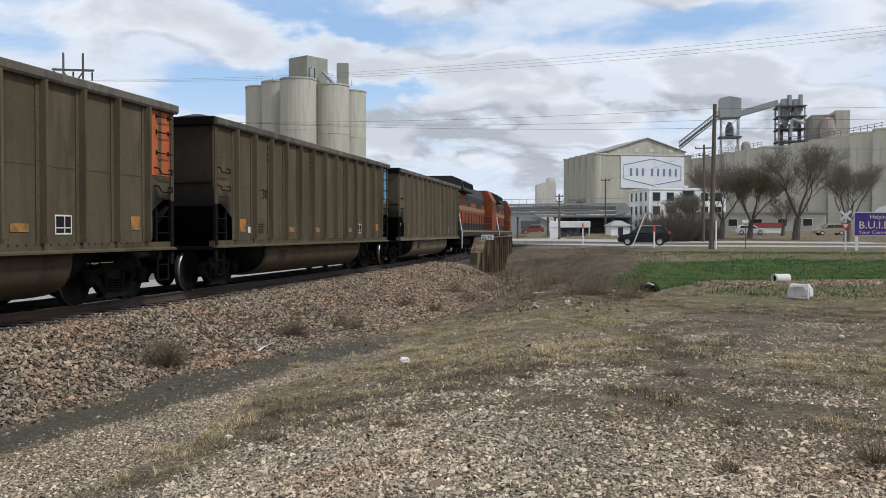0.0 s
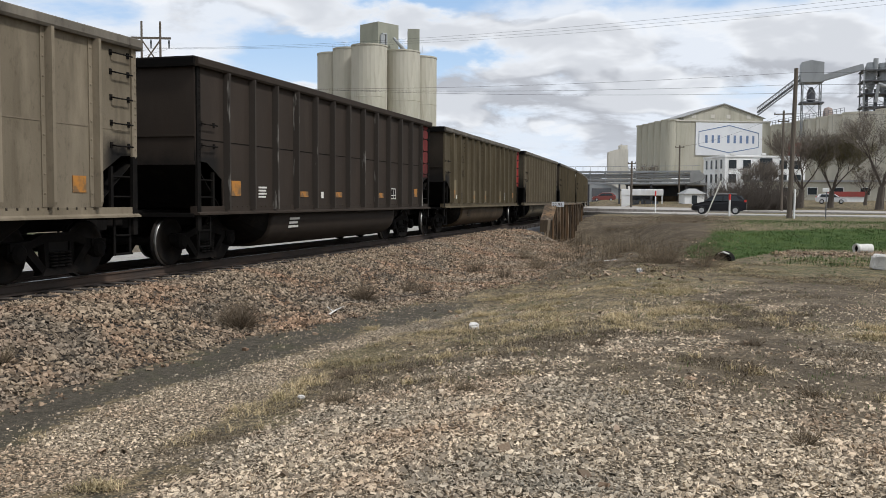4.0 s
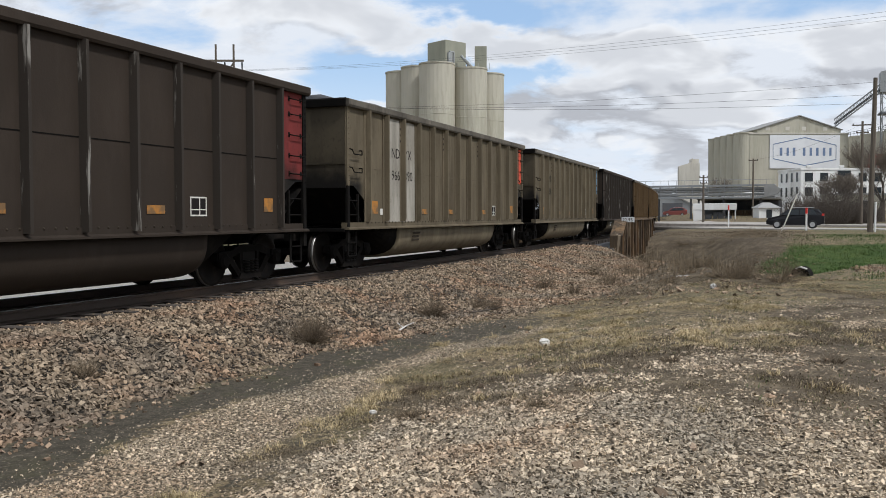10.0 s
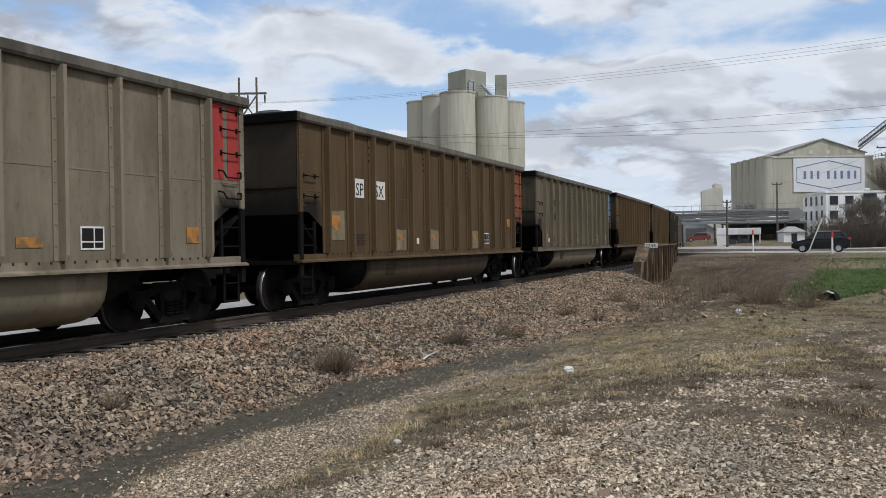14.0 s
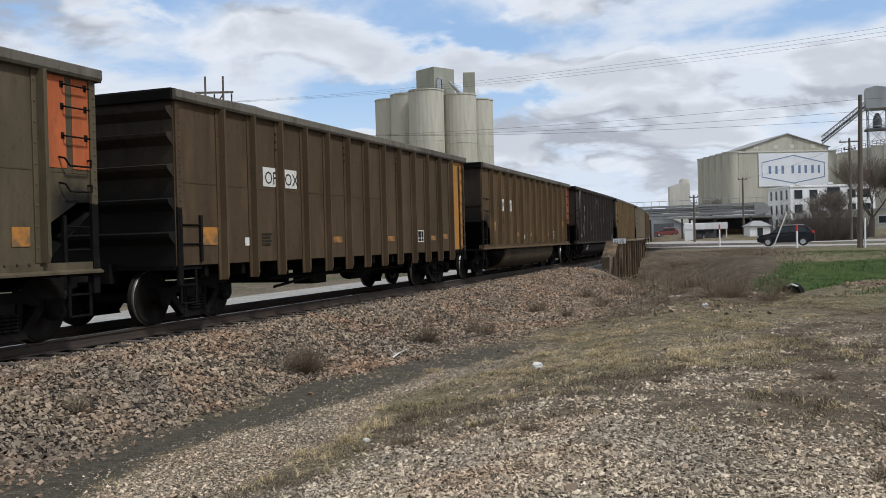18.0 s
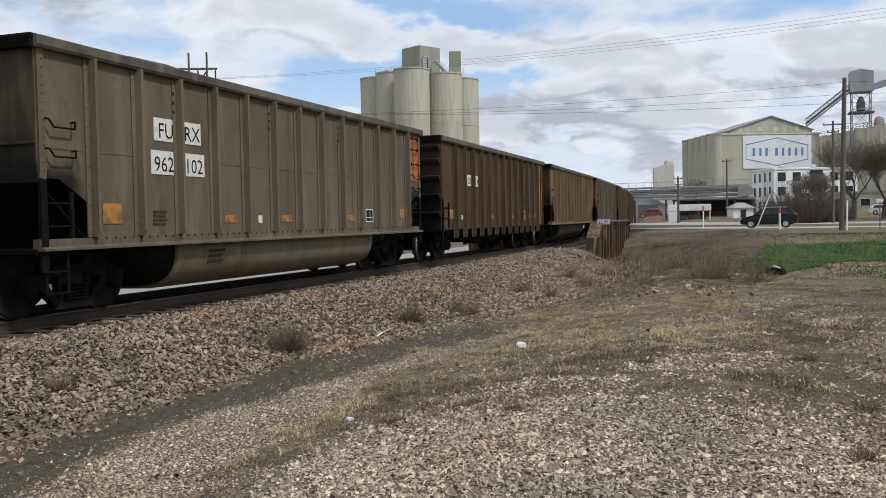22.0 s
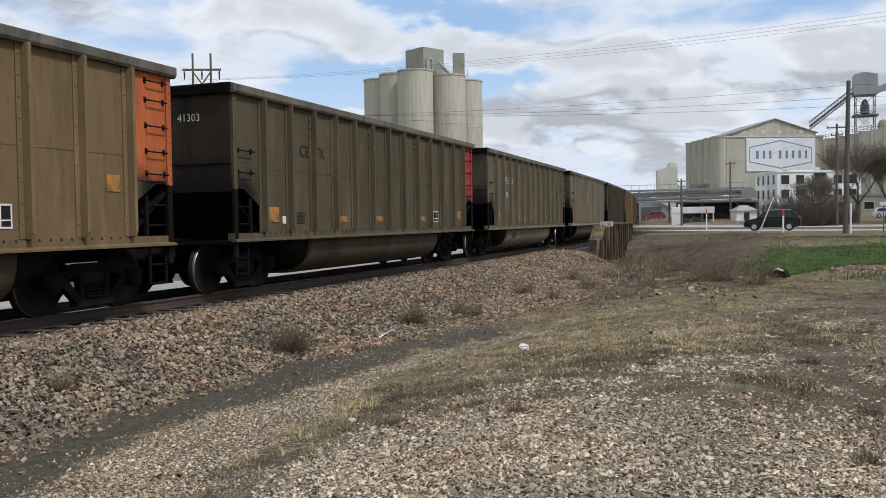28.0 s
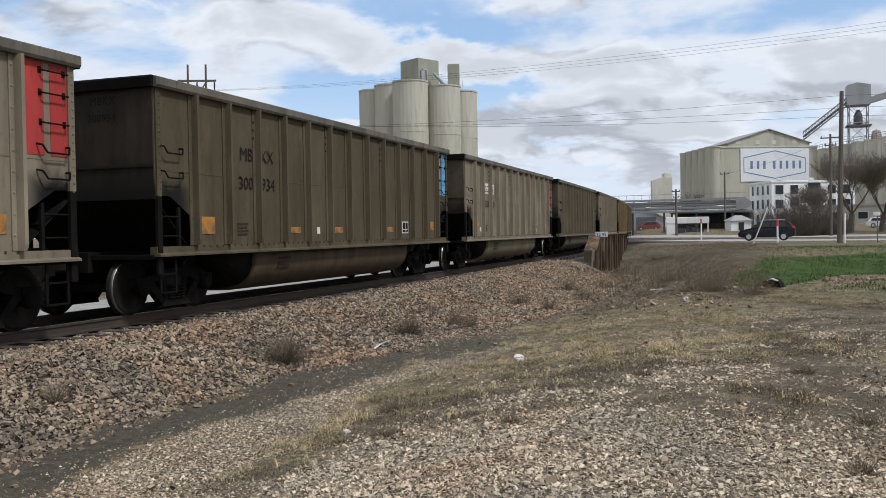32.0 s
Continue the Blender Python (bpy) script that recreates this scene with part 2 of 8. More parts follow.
M["railhead"] = material("polished_railhead", (0.42, 0.41, 0.4), 0.3, 0.9)
M["tie"] = material("old_timber_tie", (0.06, 0.05, 0.043), 0.9, 0, [(4, (0.11, 0.095, 0.08), 0.45, 0.7, (0.2, 2, 2))], 0.4, 15, spread=0.2)
M["stones"] = material("ballast_stones", (0.265, 0.205, 0.142), 0.9, 0, [(0.9, (0.27, 0.175, 0.112), 0.45, 0.65, ONE), (0.5, (0.165, 0.138, 0.106), 0.5, 0.7, ONE)], 0.3, 60, island=0.6)
M["pebbles"] = material("pale_gravel_stones", (0.47, 0.385, 0.28), 0.9, 0, [(0.8, (0.35, 0.255, 0.172), 0.48, 0.68, ONE), (0.6, (0.27, 0.235, 0.182), 0.5, 0.7, ONE)], 0.3, 60, island=0.65)
M["concrete"] = material("weathered_concrete", (0.47, 0.448, 0.362), 0.9, 0, [(0.25, (0.335, 0.32, 0.25), 0.42, 0.68, (1, 1, 0.2)), (1.2, (0.3, 0.275, 0.22), 0.52, 0.8, (1, 1, 0.15)), (0.08, (0.47, 0.44, 0.37), 0.45, 0.7, ONE)], 0.15, 4)
M["concrete_grey"] = material("grey_concrete", (0.58, 0.555, 0.49), 0.9, 0, [(0.2, (0.5, 0.475, 0.41), 0.42, 0.68, (1, 1, 0.25)), (1.0, (0.4, 0.38, 0.33), 0.53, 0.8, (1, 1, 0.15))], 0.15, 4)
M["white_wall"] = material("white_painted_wall", (0.8, 0.8, 0.78), 0.85, 0, [(0.4, (0.6, 0.59, 0.56), 0.45, 0.7, (1, 1, 0.3))], 0.1, 6)
M["white_board"] = material("white_sign_board", (0.74, 0.75, 0.76), 0.7, 0, [(0.3, (0.66, 0.67, 0.69), 0.45, 0.7, ONE)])
M["sign_blue"] = material("blue_sign_paint", (0.15, 0.21, 0.34), 0.7, 0, [(2, (0.2, 0.27, 0.4), 0.5, 0.7, ONE)])
M["metal_grey"] = material("galvanised_metal", (0.33, 0.34, 0.34), 0.6, 0.4, [(0.4, (0.27, 0.28, 0.28), 0.45, 0.7, (1, 1, 0.3))], 0.1, 8)
M["metal_dark"] = material("dark_structural_steel", (0.11, 0.115, 0.125), 0.6, 0.3, [(0.7, (0.17, 0.15, 0.14), 0.5, 0.7, ONE)])
M["rust"] = material("rusty_girder_steel", (0.085, 0.062, 0.04), 0.85, 0.1, [(1.6, (0.2, 0.125, 0.066), 0.45, 0.62, DOWN), (6, (0.035, 0.027, 0.021), 0.5, 0.66, DOWN), (3.5, (0.3, 0.24, 0.17), 0.58, 0.68, DOWN)], 0.3, 18)
M["rust_pink"] = material("reddish_plant_steel", (0.3, 0.24, 0.21), 0.8, 0, [(0.5, (0.36, 0.3, 0.27), 0.45, 0.7, ONE)])
M["glass_dark"] = material("dark_window_glass", (0.025, 0.03, 0.033), 0.25)
M["asphalt"] = material("pale_worn_asphalt", (0.34, 0.318, 0.29), 0.92, 0, [(0.15, (0.39, 0.36, 0.33), 0.42, 0.66, ONE), (2.5, (0.26, 0.24, 0.22), 0.52, 0.7, ONE)], 0.2, 30, gloss=0.05)
M["line"] = material("pale_concrete_edge", (0.42, 0.405, 0.38), 0.9, 0, [(0.6, (0.32, 0.305, 0.28), 0.45, 0.7, ONE), (5.0, (0.25, 0.23, 0.2), 0.52, 0.65, ONE)], gloss=0.05)
M["wood_pole"] = material("weathered_pole_wood", (0.13, 0.108, 0.085), 0.9, 0, [(3, (0.08, 0.066, 0.053), 0.45, 0.7, (3, 3, 0.15))], 0.3, 12)
M["wire"] = material("power_cable", (0.06, 0.06, 0.065), 0.6)
M["bark"] = material("grey_bark", (0.115, 0.096, 0.078), 0.95, 0, [(3, (0.07, 0.058, 0.05), 0.45, 0.7, (2, 2, 0.3))], 0.4, 14)
M["twig"] = material("bare_twigs", (0.17, 0.143, 0.115), 0.95, island=0.25)
M["weed"] = material("dry_brown_weed", (0.175, 0.136, 0.09), 0.95, island=0.5)
M["dry_grass"] = material("dead_straw_grass", (0.46, 0.365, 0.212), 0.95, 0, [(0.8, (0.2, 0.168, 0.085), 0.45, 0.65, ONE)], island=0.45)
M["mat"] = material("matted_dark_weeds", (0.13, 0.102, 0.067), 0.95, island=0.5)
M["green_grass"] = material("spring_grass", (0.045, 0.09, 0.02), 0.9, 0, [(0.3, (0.085, 0.125, 0.034), 0.45, 0.6, ONE), (1.1, (0.08, 0.085, 0.035), 0.52, 0.7, ONE)], island=0.3)
M["bud"] = material("budding_leaves", (0.2, 0.19, 0.1), 0.9, island=0.3)
M["car_black"] = material("glossy_black_car_paint", (0.012, 0.012, 0.014), 0.2)
M["car_red"] = material("red_car_paint", (0.2, 0.06, 0.05), 0.3)
M["car_white"] = material("white_car_paint", (0.6, 0.6, 0.6), 0.3)
M["tyre"] = material("black_tyre_rubber", (0.02, 0.02, 0.02), 0.85)
M["alloy"] = material("silver_alloy", (0.55, 0.55, 0.56), 0.3, 0.8)
M["loco_orange"] = paint("orange_locomotive_paint", (0.23, 0.05, 0.014), (0.1, 0.05, 0.033), 0.5, 0.55)
M["loco_black"] = paint("black_locomotive_paint", (0.025, 0.025, 0.025), (0.06, 0.05, 0.045), 0.3, 0.55)
M["loco_yellow"] = material("yellow_stripe_paint", (0.24, 0.14, 0.055), 0.5)
M["purple"] = material("purple_sign_paint", (0.07, 0.035, 0.2), 0.6, 0, [(1.5, (0.1, 0.06, 0.25), 0.5, 0.7, ONE)])
M["car_tan"] = material("dull_tan_car_paint", (0.3, 0.26, 0.17), 0.4)
M["cream"] = material("cream_lettering", (0.75, 0.68, 0.45), 0.6)
M["white_post"] = material("white_painted_post", (0.75, 0.75, 0.73), 0.7, 0, [(5, (0.6, 0.58, 0.54), 0.5, 0.75, ONE)])
M["red_mark"] = material("red_reflector", (0.6, 0.04, 0.03), 0.5)
M["roof_red"] = material("red_roof_paint", (0.3, 0.06, 0.05), 0.7, 0, [(1, (0.24, 0.07, 0.06), 0.45, 0.7, ONE)])
M["roof_grey"] = material("grey_roof_sheet", (0.3, 0.3, 0.29), 0.8, 0, [(0.5, (0.24, 0.24, 0.23), 0.45, 0.7, ONE)])
M["plastic_white"] = material("crumpled_white_plastic", (0.5, 0.49, 0.47), 0.6, 0, [(9, (0.25, 0.23, 0.2), 0.45, 0.6, ONE)])
# darker than the sides: coal dust plus the shade between wagons, in one colour
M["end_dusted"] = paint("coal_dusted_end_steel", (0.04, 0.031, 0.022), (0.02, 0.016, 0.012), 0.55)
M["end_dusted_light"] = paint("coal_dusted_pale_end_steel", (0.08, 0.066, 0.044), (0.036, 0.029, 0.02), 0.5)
def grimed(key, name, low, high, from_end=None):
    """A copy of a paint darkened up to an uneven height: coal grime and, on end walls, gap shade; from_end limits it to
    the ends of a side.
    """
    m = M[key].copy()
    m.name = name
    nd, lk = m.node_tree.nodes, m.node_tree.links
    b = nd["Principled BSDF"]
    cur = b.inputs["Base Color"].links[0].from_socket
    co = nd.new("ShaderNodeTexCoord")
    info = nd.new("ShaderNodeObjectInfo")
    sp = nd.new("ShaderNodeSeparateXYZ")
    lk.new(co.outputs["Object"], sp.inputs[0])
    n = nd.new("ShaderNodeTexNoise")
    n.noise_dimensions = "4D"
    n.inputs["Scale"].default_value, n.inputs["Detail"].default_value, n.inputs["Roughness"].default_value = 2.2, 6, 0.6
    lk.new(co.outputs["Object"], n.inputs["Vector"])
    wide = nd.new("ShaderNodeMath")
    wide.operation = "MULTIPLY"
    lk.new(info.outputs["Random"], wide.inputs[0])
    wide.inputs[1].default_value = 40.0
    lk.new(wide.outputs[0], n.inputs["W"])
    ad = nd.new("ShaderNodeMath")
    ad.operation = "MULTIPLY_ADD"
    lk.new(n.outputs[0], ad.inputs[0])
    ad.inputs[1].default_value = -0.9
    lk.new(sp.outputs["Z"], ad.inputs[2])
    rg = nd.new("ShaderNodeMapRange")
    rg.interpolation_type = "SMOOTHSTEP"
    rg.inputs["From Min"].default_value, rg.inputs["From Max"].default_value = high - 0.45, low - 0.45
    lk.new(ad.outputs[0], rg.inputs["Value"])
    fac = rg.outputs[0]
    if from_end:
        ab = nd.new("ShaderNodeMath")
        ab.operation = "ABSOLUTE"
        lk.new(sp.outputs["Y"], ab.inputs[0])
        r2 = nd.new("ShaderNodeMapRange")
        r2.interpolation_type = "SMOOTHSTEP"
        r2.inputs["From Min"].default_value, r2.inputs["From Max"].default_value = from_end
        lk.new(ab.outputs[0], r2.inputs["Value"])
        ml = nd.new("ShaderNodeMath")
        ml.operation = "MULTIPLY"
        lk.new(fac, ml.inputs[0])
        lk.new(r2.outputs[0], ml.inputs[1])
        fac = ml.outputs[0]
    mx = nd.new("ShaderNodeMix")
    mx.data_type = "RGBA"
    lk.new(fac, mx.inputs["Factor"])
    lk.new(cur, mx.inputs[6])
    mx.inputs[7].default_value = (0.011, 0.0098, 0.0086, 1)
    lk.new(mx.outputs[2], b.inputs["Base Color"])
    return m


for k in ("alu", "alu_light", "alu_dark", "umber", "brown", "brown_dark", "tan", "black"):
    M[k + "_side"] = grimed(k, M[k].name + "_side", 1.95, 2.35, (6.1, 6.6))
for k in ("orange", "rust_orange", "red", "dark_red", "bright_red", "blue", "green", "yellow", "rust_yellow"):
    M[k + "_panel"] = grimed(k, M[k].name + "_panel", -0.25, 0.42)
# end walls go black low down: grime and the gap's shade painted together
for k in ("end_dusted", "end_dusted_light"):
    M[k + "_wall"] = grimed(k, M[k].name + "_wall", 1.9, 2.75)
# posts lighter than the sheets: the light their faces catch is in the colour
for k in ("alu", "alu_light", "alu_dark", "umber", "brown", "brown_dark", "tan"):
    c = M[k].node_tree.nodes["RGB"].outputs[0].default_value
    M[k + "_post"] = paint(M[k].name + "_post", tuple(v * 1.12 for v in c[:3]), tuple(v * 0.8 for v in c[:3]), 0.4)
M["black_post"] = material("scuffed_black_post_paint", (0.04, 0.033, 0.027), 0.7, 0, [(2.6, (0.24, 0.225, 0.2), 0.6, 0.68, (3, 3, 0.3))], 0.12, 30, spread=0.08, gloss=0.14)
M["black_wall"] = grimed("black", "sooty_black_end_wall", 1.6, 2.3)
M["tub_grey"] = paint("dusted_grey_tub", (0.168, 0.139, 0.093), (0.11, 0.087, 0.057))
M["tub_brown"] = paint("dusted_brown_tub", (0.07, 0.05, 0.031), (0.045, 0.032, 0.021))
M["chord"] = paint("scuffed_grey_top_rail", (0.13, 0.115, 0.092), (0.04, 0.035, 0.03), 0.5)
M["weed_dark"] = material("dark_brown_weed_stalks", (0.15, 0.115, 0.078), 0.95, island=0.4)
M["concrete_olive"] = material("olive_grey_concrete", (0.3, 0.3, 0.24), 0.9, 0, [(0.3, (0.23, 0.235, 0.19), 0.45, 0.7, (1, 1, 0.3))], 0.15, 4)
M["silo_buff"] = material("buff_silo_concrete", (0.58, 0.545, 0.45), 0.9, 0, [(0.25, (0.5, 0.47, 0.385), 0.42, 0.66, (1, 1, 0.12)), (1.1, (0.3, 0.275, 0.225), 0.54, 0.75, (1, 1, 0.08)), (0.08, (0.56, 0.53, 0.45), 0.45, 0.7, ONE)], 0.15, 4)
M["plant_grey"] = material("stained_plant_cladding", (0.26, 0.25, 0.225), 0.85, 0, [(0.5, (0.2, 0.18, 0.16), 0.45, 0.65, (1, 1, 0.4)), (0.3, (0.33, 0.29, 0.25), 0.5, 0.7, ONE)], 0.15, 5)
M["pale_road"] = material("pale_dusty_gravel_road", (0.29, 0.278, 0.255), 0.95, 0, [(1.5, (0.38, 0.36, 0.33), 0.45, 0.68, ONE), (0.2, (0.35, 0.338, 0.31), 0.45, 0.7, ONE), (14.0, (0.2, 0.185, 0.16), 0.52, 0.62, ONE)], 0.6, 14, gloss=0.04)
M["worn_pale"] = paint("pale_worn_patch", (0.21, 0.172, 0.11), (0.12, 0.09, 0.052), 0.45)
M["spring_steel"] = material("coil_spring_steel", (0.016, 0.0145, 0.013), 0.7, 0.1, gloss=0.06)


# ---- mesh building ----
class Geo:
    """Plain vertex and face lists; add forms, then make one mesh."""

    def __init__(self):
        self.v, self.f = [], []

    def add(self, verts, faces):
        n = len(self.v)
        self.v.extend(tuple(p) for p in verts)
        self.f.extend(tuple(i + n for i in q) for q in faces)
        return self

    def box(self, x0, x1, y0, y1, z0, z1, bevel=0.0):
        if bevel <= 0:
            return self.add([(x, y, z) for z in (z0, z1) for y in (y0, y1) for x in (x0, x1)],
                            [(0, 2, 3, 1), (4, 5, 7, 6), (0, 1, 5, 4), (2, 6, 7, 3), (0, 4, 6, 2), (1, 3, 7, 5)])
        # bevelled round the vertical edges and the top
        b = bevel
        ring = lambda i, z: [(x0 + i, y0 + b, z), (x0 + b, y0 + i, z), (x1 - b, y0 + i, z), (x1 - i, y0 + b, z), (x1 - i, y1 - b, z), (x1 - b, y1 - i, z), (x0 + b, y1 - i, z), (x0 + i, y1 - b, z)]
        return self.loft([ring(b * 0.6, z0), ring(0, z0 + b), ring(0, z1 - b), ring(b * 0.6, z1)])

    def loft(self, rings, caps=True, closed=True):
        n, k = len(self.v), len(rings[0])
        for r in rings:
            self.v.extend(tuple(p) for p in r)
        for i in range(len(rings) - 1):
            for j in range(k if closed else k - 1):
                a, b = n + i * k + j, n + i * k + (j + 1) % k
                self.f.append((a, b, b + k, a + k))
        if caps:
            self.f.append(tuple(n + j for j in reversed(range(k))))
            self.f.append(tuple(n + (len(rings) - 1) * k + j for j in range(k)))
        return self

    def prism(self, pts, axis, a, b):
        """Extrude a 2D outline along x, y or z from a to b."""
        put = {"x": lambda p, h: (h, p[0], p[1]), "y": lambda p, h: (p[0], h, p[1]), "z": lambda p, h: (p[0], p[1], h)}[axis]
        return self.loft([[put(p, a) for p in pts], [put(p, b) for p in pts]])

    def tube(self, p0, p1, r0, r1=None, n=8):
        p0, p1 = Vector(p0), Vector(p1)
        r1 = r0 if r1 is None else r1
        d = (p1 - p0).normalized()
        u = d.orthogonal().normalized()
        w = d.cross(u)
        ring = lambda p, r: [p + (u * math.cos(2 * math.pi * i / n) + w * math.sin(2 * math.pi * i / n)) * r for i in range(n)]
        return self.loft([ring(p0, r0), ring(p1, r1)])

    def bar(self, p0, p1, w, h):
        """A square bar from p0 to p1, w wide level, h high."""
        p0, p1 = Vector(p0), Vector(p1)
        d = (p1 - p0).normalized()
        u = d.cross(Vector((0, 0, 1)))
        u = u.normalized() if u.length > 1e-4 else Vector((1, 0, 0))
        t = u.cross(d)
        ring = lambda p: [p + u * a * w / 2 + t * b * h / 2 for a, b in ((-1, -1), (1, -1), (1, 1), (-1, 1))]
        return self.loft([ring(p0), ring(p1)])

    def lathe(self, profile, center, axis, n=20, arc=2 * math.pi):
        """profile: (radius, height) pairs, turned round an axis."""
        cx, cy, cz = center
        rings = []
        for r, h in profile:
            ring = []
            for i in range(n):
                a = arc * i / n
                c, s = math.cos(a) * r, math.sin(a) * r
                ring.append({"x": (cx + h, cy + c, cz + s), "y": (cx + s, cy + h, cz + c), "z": (cx + c, cy + s, cz + h)}[axis])
            rings.append(ring)
        return self.loft(rings)

    def mesh(self, name, mat=None, smooth=False):
        me = bpy.data.meshes.new(name)
        me.from_pydata(self.v, [], self.f)
        if mat:
            me.materials.append(mat)
        if smooth:
            me.polygons.foreach_set("use_smooth", [True] * len(me.polygons))
        me.update()
        return me


def recalc(me):
    bm = bmesh.new()
    bm.from_mesh(me)
    bmesh.ops.recalc_face_normals(bm, faces=bm.faces)
    bm.to_mesh(me)
    bm.free()
    return me


def part(name, geo, mat, parent, label="", at=None, smooth=False):
    me = geo if isinstance(geo, bpy.types.Mesh) else recalc(geo.mesh(name, mat, smooth))
    ob = new(name, me)
    ob.parent = parent
    if at is not None:
        ob.matrix_basis = at
    if label:
        ob["label"] = label
    return ob


def thing(name, m, label, category, group="", kind=""):
    ob = new(name)
    ob.matrix_basis = m
    ob.empty_display_size = 0.2
    return tagged(ob, label, category, group, kind)


def lettering(text, size, mat, name="lettering", depth=0.0):
    """A flat mesh of built-in type, its lower left at the origin in the local xy plane."""
    cu = bpy.data.curves.new(name, "FONT")
    cu.body, cu.size, cu.extrude, cu.resolution_u = text, size, depth, 2
    ob = bpy.data.objects.new(name, cu)
    me = bpy.data.meshes.new_from_object(ob)
    bpy.data.objects.remove(ob)
    me.materials.clear()
    me.materials.append(mat)
    return me

# ---- track line and lie of the land ----
TRACK_X, RAIL_Z, CURVE_Y, CURVE_R = -10.66, 0.36, 24.0, 715.0


def along(s):
    """Place and heading (radians, left turn) of the track's centre line at s metres; it is straight, then bends left."""
    if s <= CURVE_Y:
        return TRACK_X, s, 0.0
    a = (s - CURVE_Y) / CURVE_R
    return TRACK_X - CURVE_R * (1 - math.cos(a)), CURVE_Y + CURVE_R * math.sin(a), a


def beside(x, y):
    """Distance to the right of the track's centre line."""
    if y <= CURVE_Y:
        return x - TRACK_X
    return math.hypot(x - (TRACK_X - CURVE_R), y - CURVE_Y) - CURVE_R


def ramp(x, pts):
    if x <= pts[0][0]:
        return pts[0][1]
    for (a, p), (b, q) in zip(pts, pts[1:]):
        if x <= b:
            k = (x - a) / (b - a)
            k = k * k * (3 - 2 * k)
            return p + (q - p) * k
    return pts[-1][1]


def wob(x, y, s, seed=0.0):
    return noise.noise(Vector((x / s + seed, y / s - seed, seed * 0.37)))


def creek(x, y):
    """0 to 1: how far the ditch and creek cut into the ground here."""
    mid = ramp(x, [(-9, 50.5), (-5, 48.0), (0, 35.5), (3, 40.0), (9, 41.5), (40, 41.5)])
    near = ramp(x, [(-9, 7.0), (-5, 12.0), (0, 10.8), (3, 8.8), (30, 8.5)])
    far = ramp(x, [(-9, 11.0), (-5, 12.0), (0, 17), (3, 14.5), (30, 14)])
    d = y - mid
    k = -d / near if d < 0 else d / far
    return ramp(k, [(0.15, 1.0), (1.0, 0.0)])


def land(x, y):
    d = beside(x, y)
    base = ramp(y, [(20, 0.0), (60, 0.4), (98, 0.45), (185, 1.95), (400, 2.2)])
    if d < 0:
        side = ramp(-d, [(1.75, 0.14), (5.0, -0.25), (9, -0.2)])
    else:
        toe = ramp(y, [(-50, -0.42), (30, -0.42), (44, 0.0), (70, 0.3), (100, 0.34)])
        side = ramp(d, [(1.75, 0.14), (4.4, toe), (6.0, toe + 0.02), (9.6, base)])
        if d > 9.6:
            side = base
    cut = creek(x, y)
    depth = ramp(x, [(-7, 2.0), (-3, 1.5), (3, 1.3), (30, 1.3)])
    z = side - cut * depth
    near = max(0.0, 1 - math.hypot(x, y - 10) / 60)
    z += near * (0.05 * wob(x, y, 2.6, 3.1) + 0.022 * wob(x, y, 0.7, 7.7)) * (1 if d > 2.2 else 0.2)
    return z


def steps(*runs):
    out = []
    for a, b, d in runs:
        n = max(1, round((b - a) / d))
        out += [a + (b - a) * i / n for i in range(n)]
    return out + [runs[-1][1]]


def dirt_edges(y):
    """Where the bare strip begins and ends beside the ballast, as distances from the track's middle."""
    return (ramp(y, [(3, 4.2), (6, 4.16), (8, 4.04), (11.5, 4.1), (13, 4.5), (15, 4.82), (18.2, 5.6), (23, 6.5)]),
            ramp(y, [(3, 5.3), (6, 5.15), (7.6, 4.98), (9.3, 5.1), (11, 5.46), (13.2, 5.7), (15.6, 6.3), (18.6, 6.75), (23, 7.1)]))


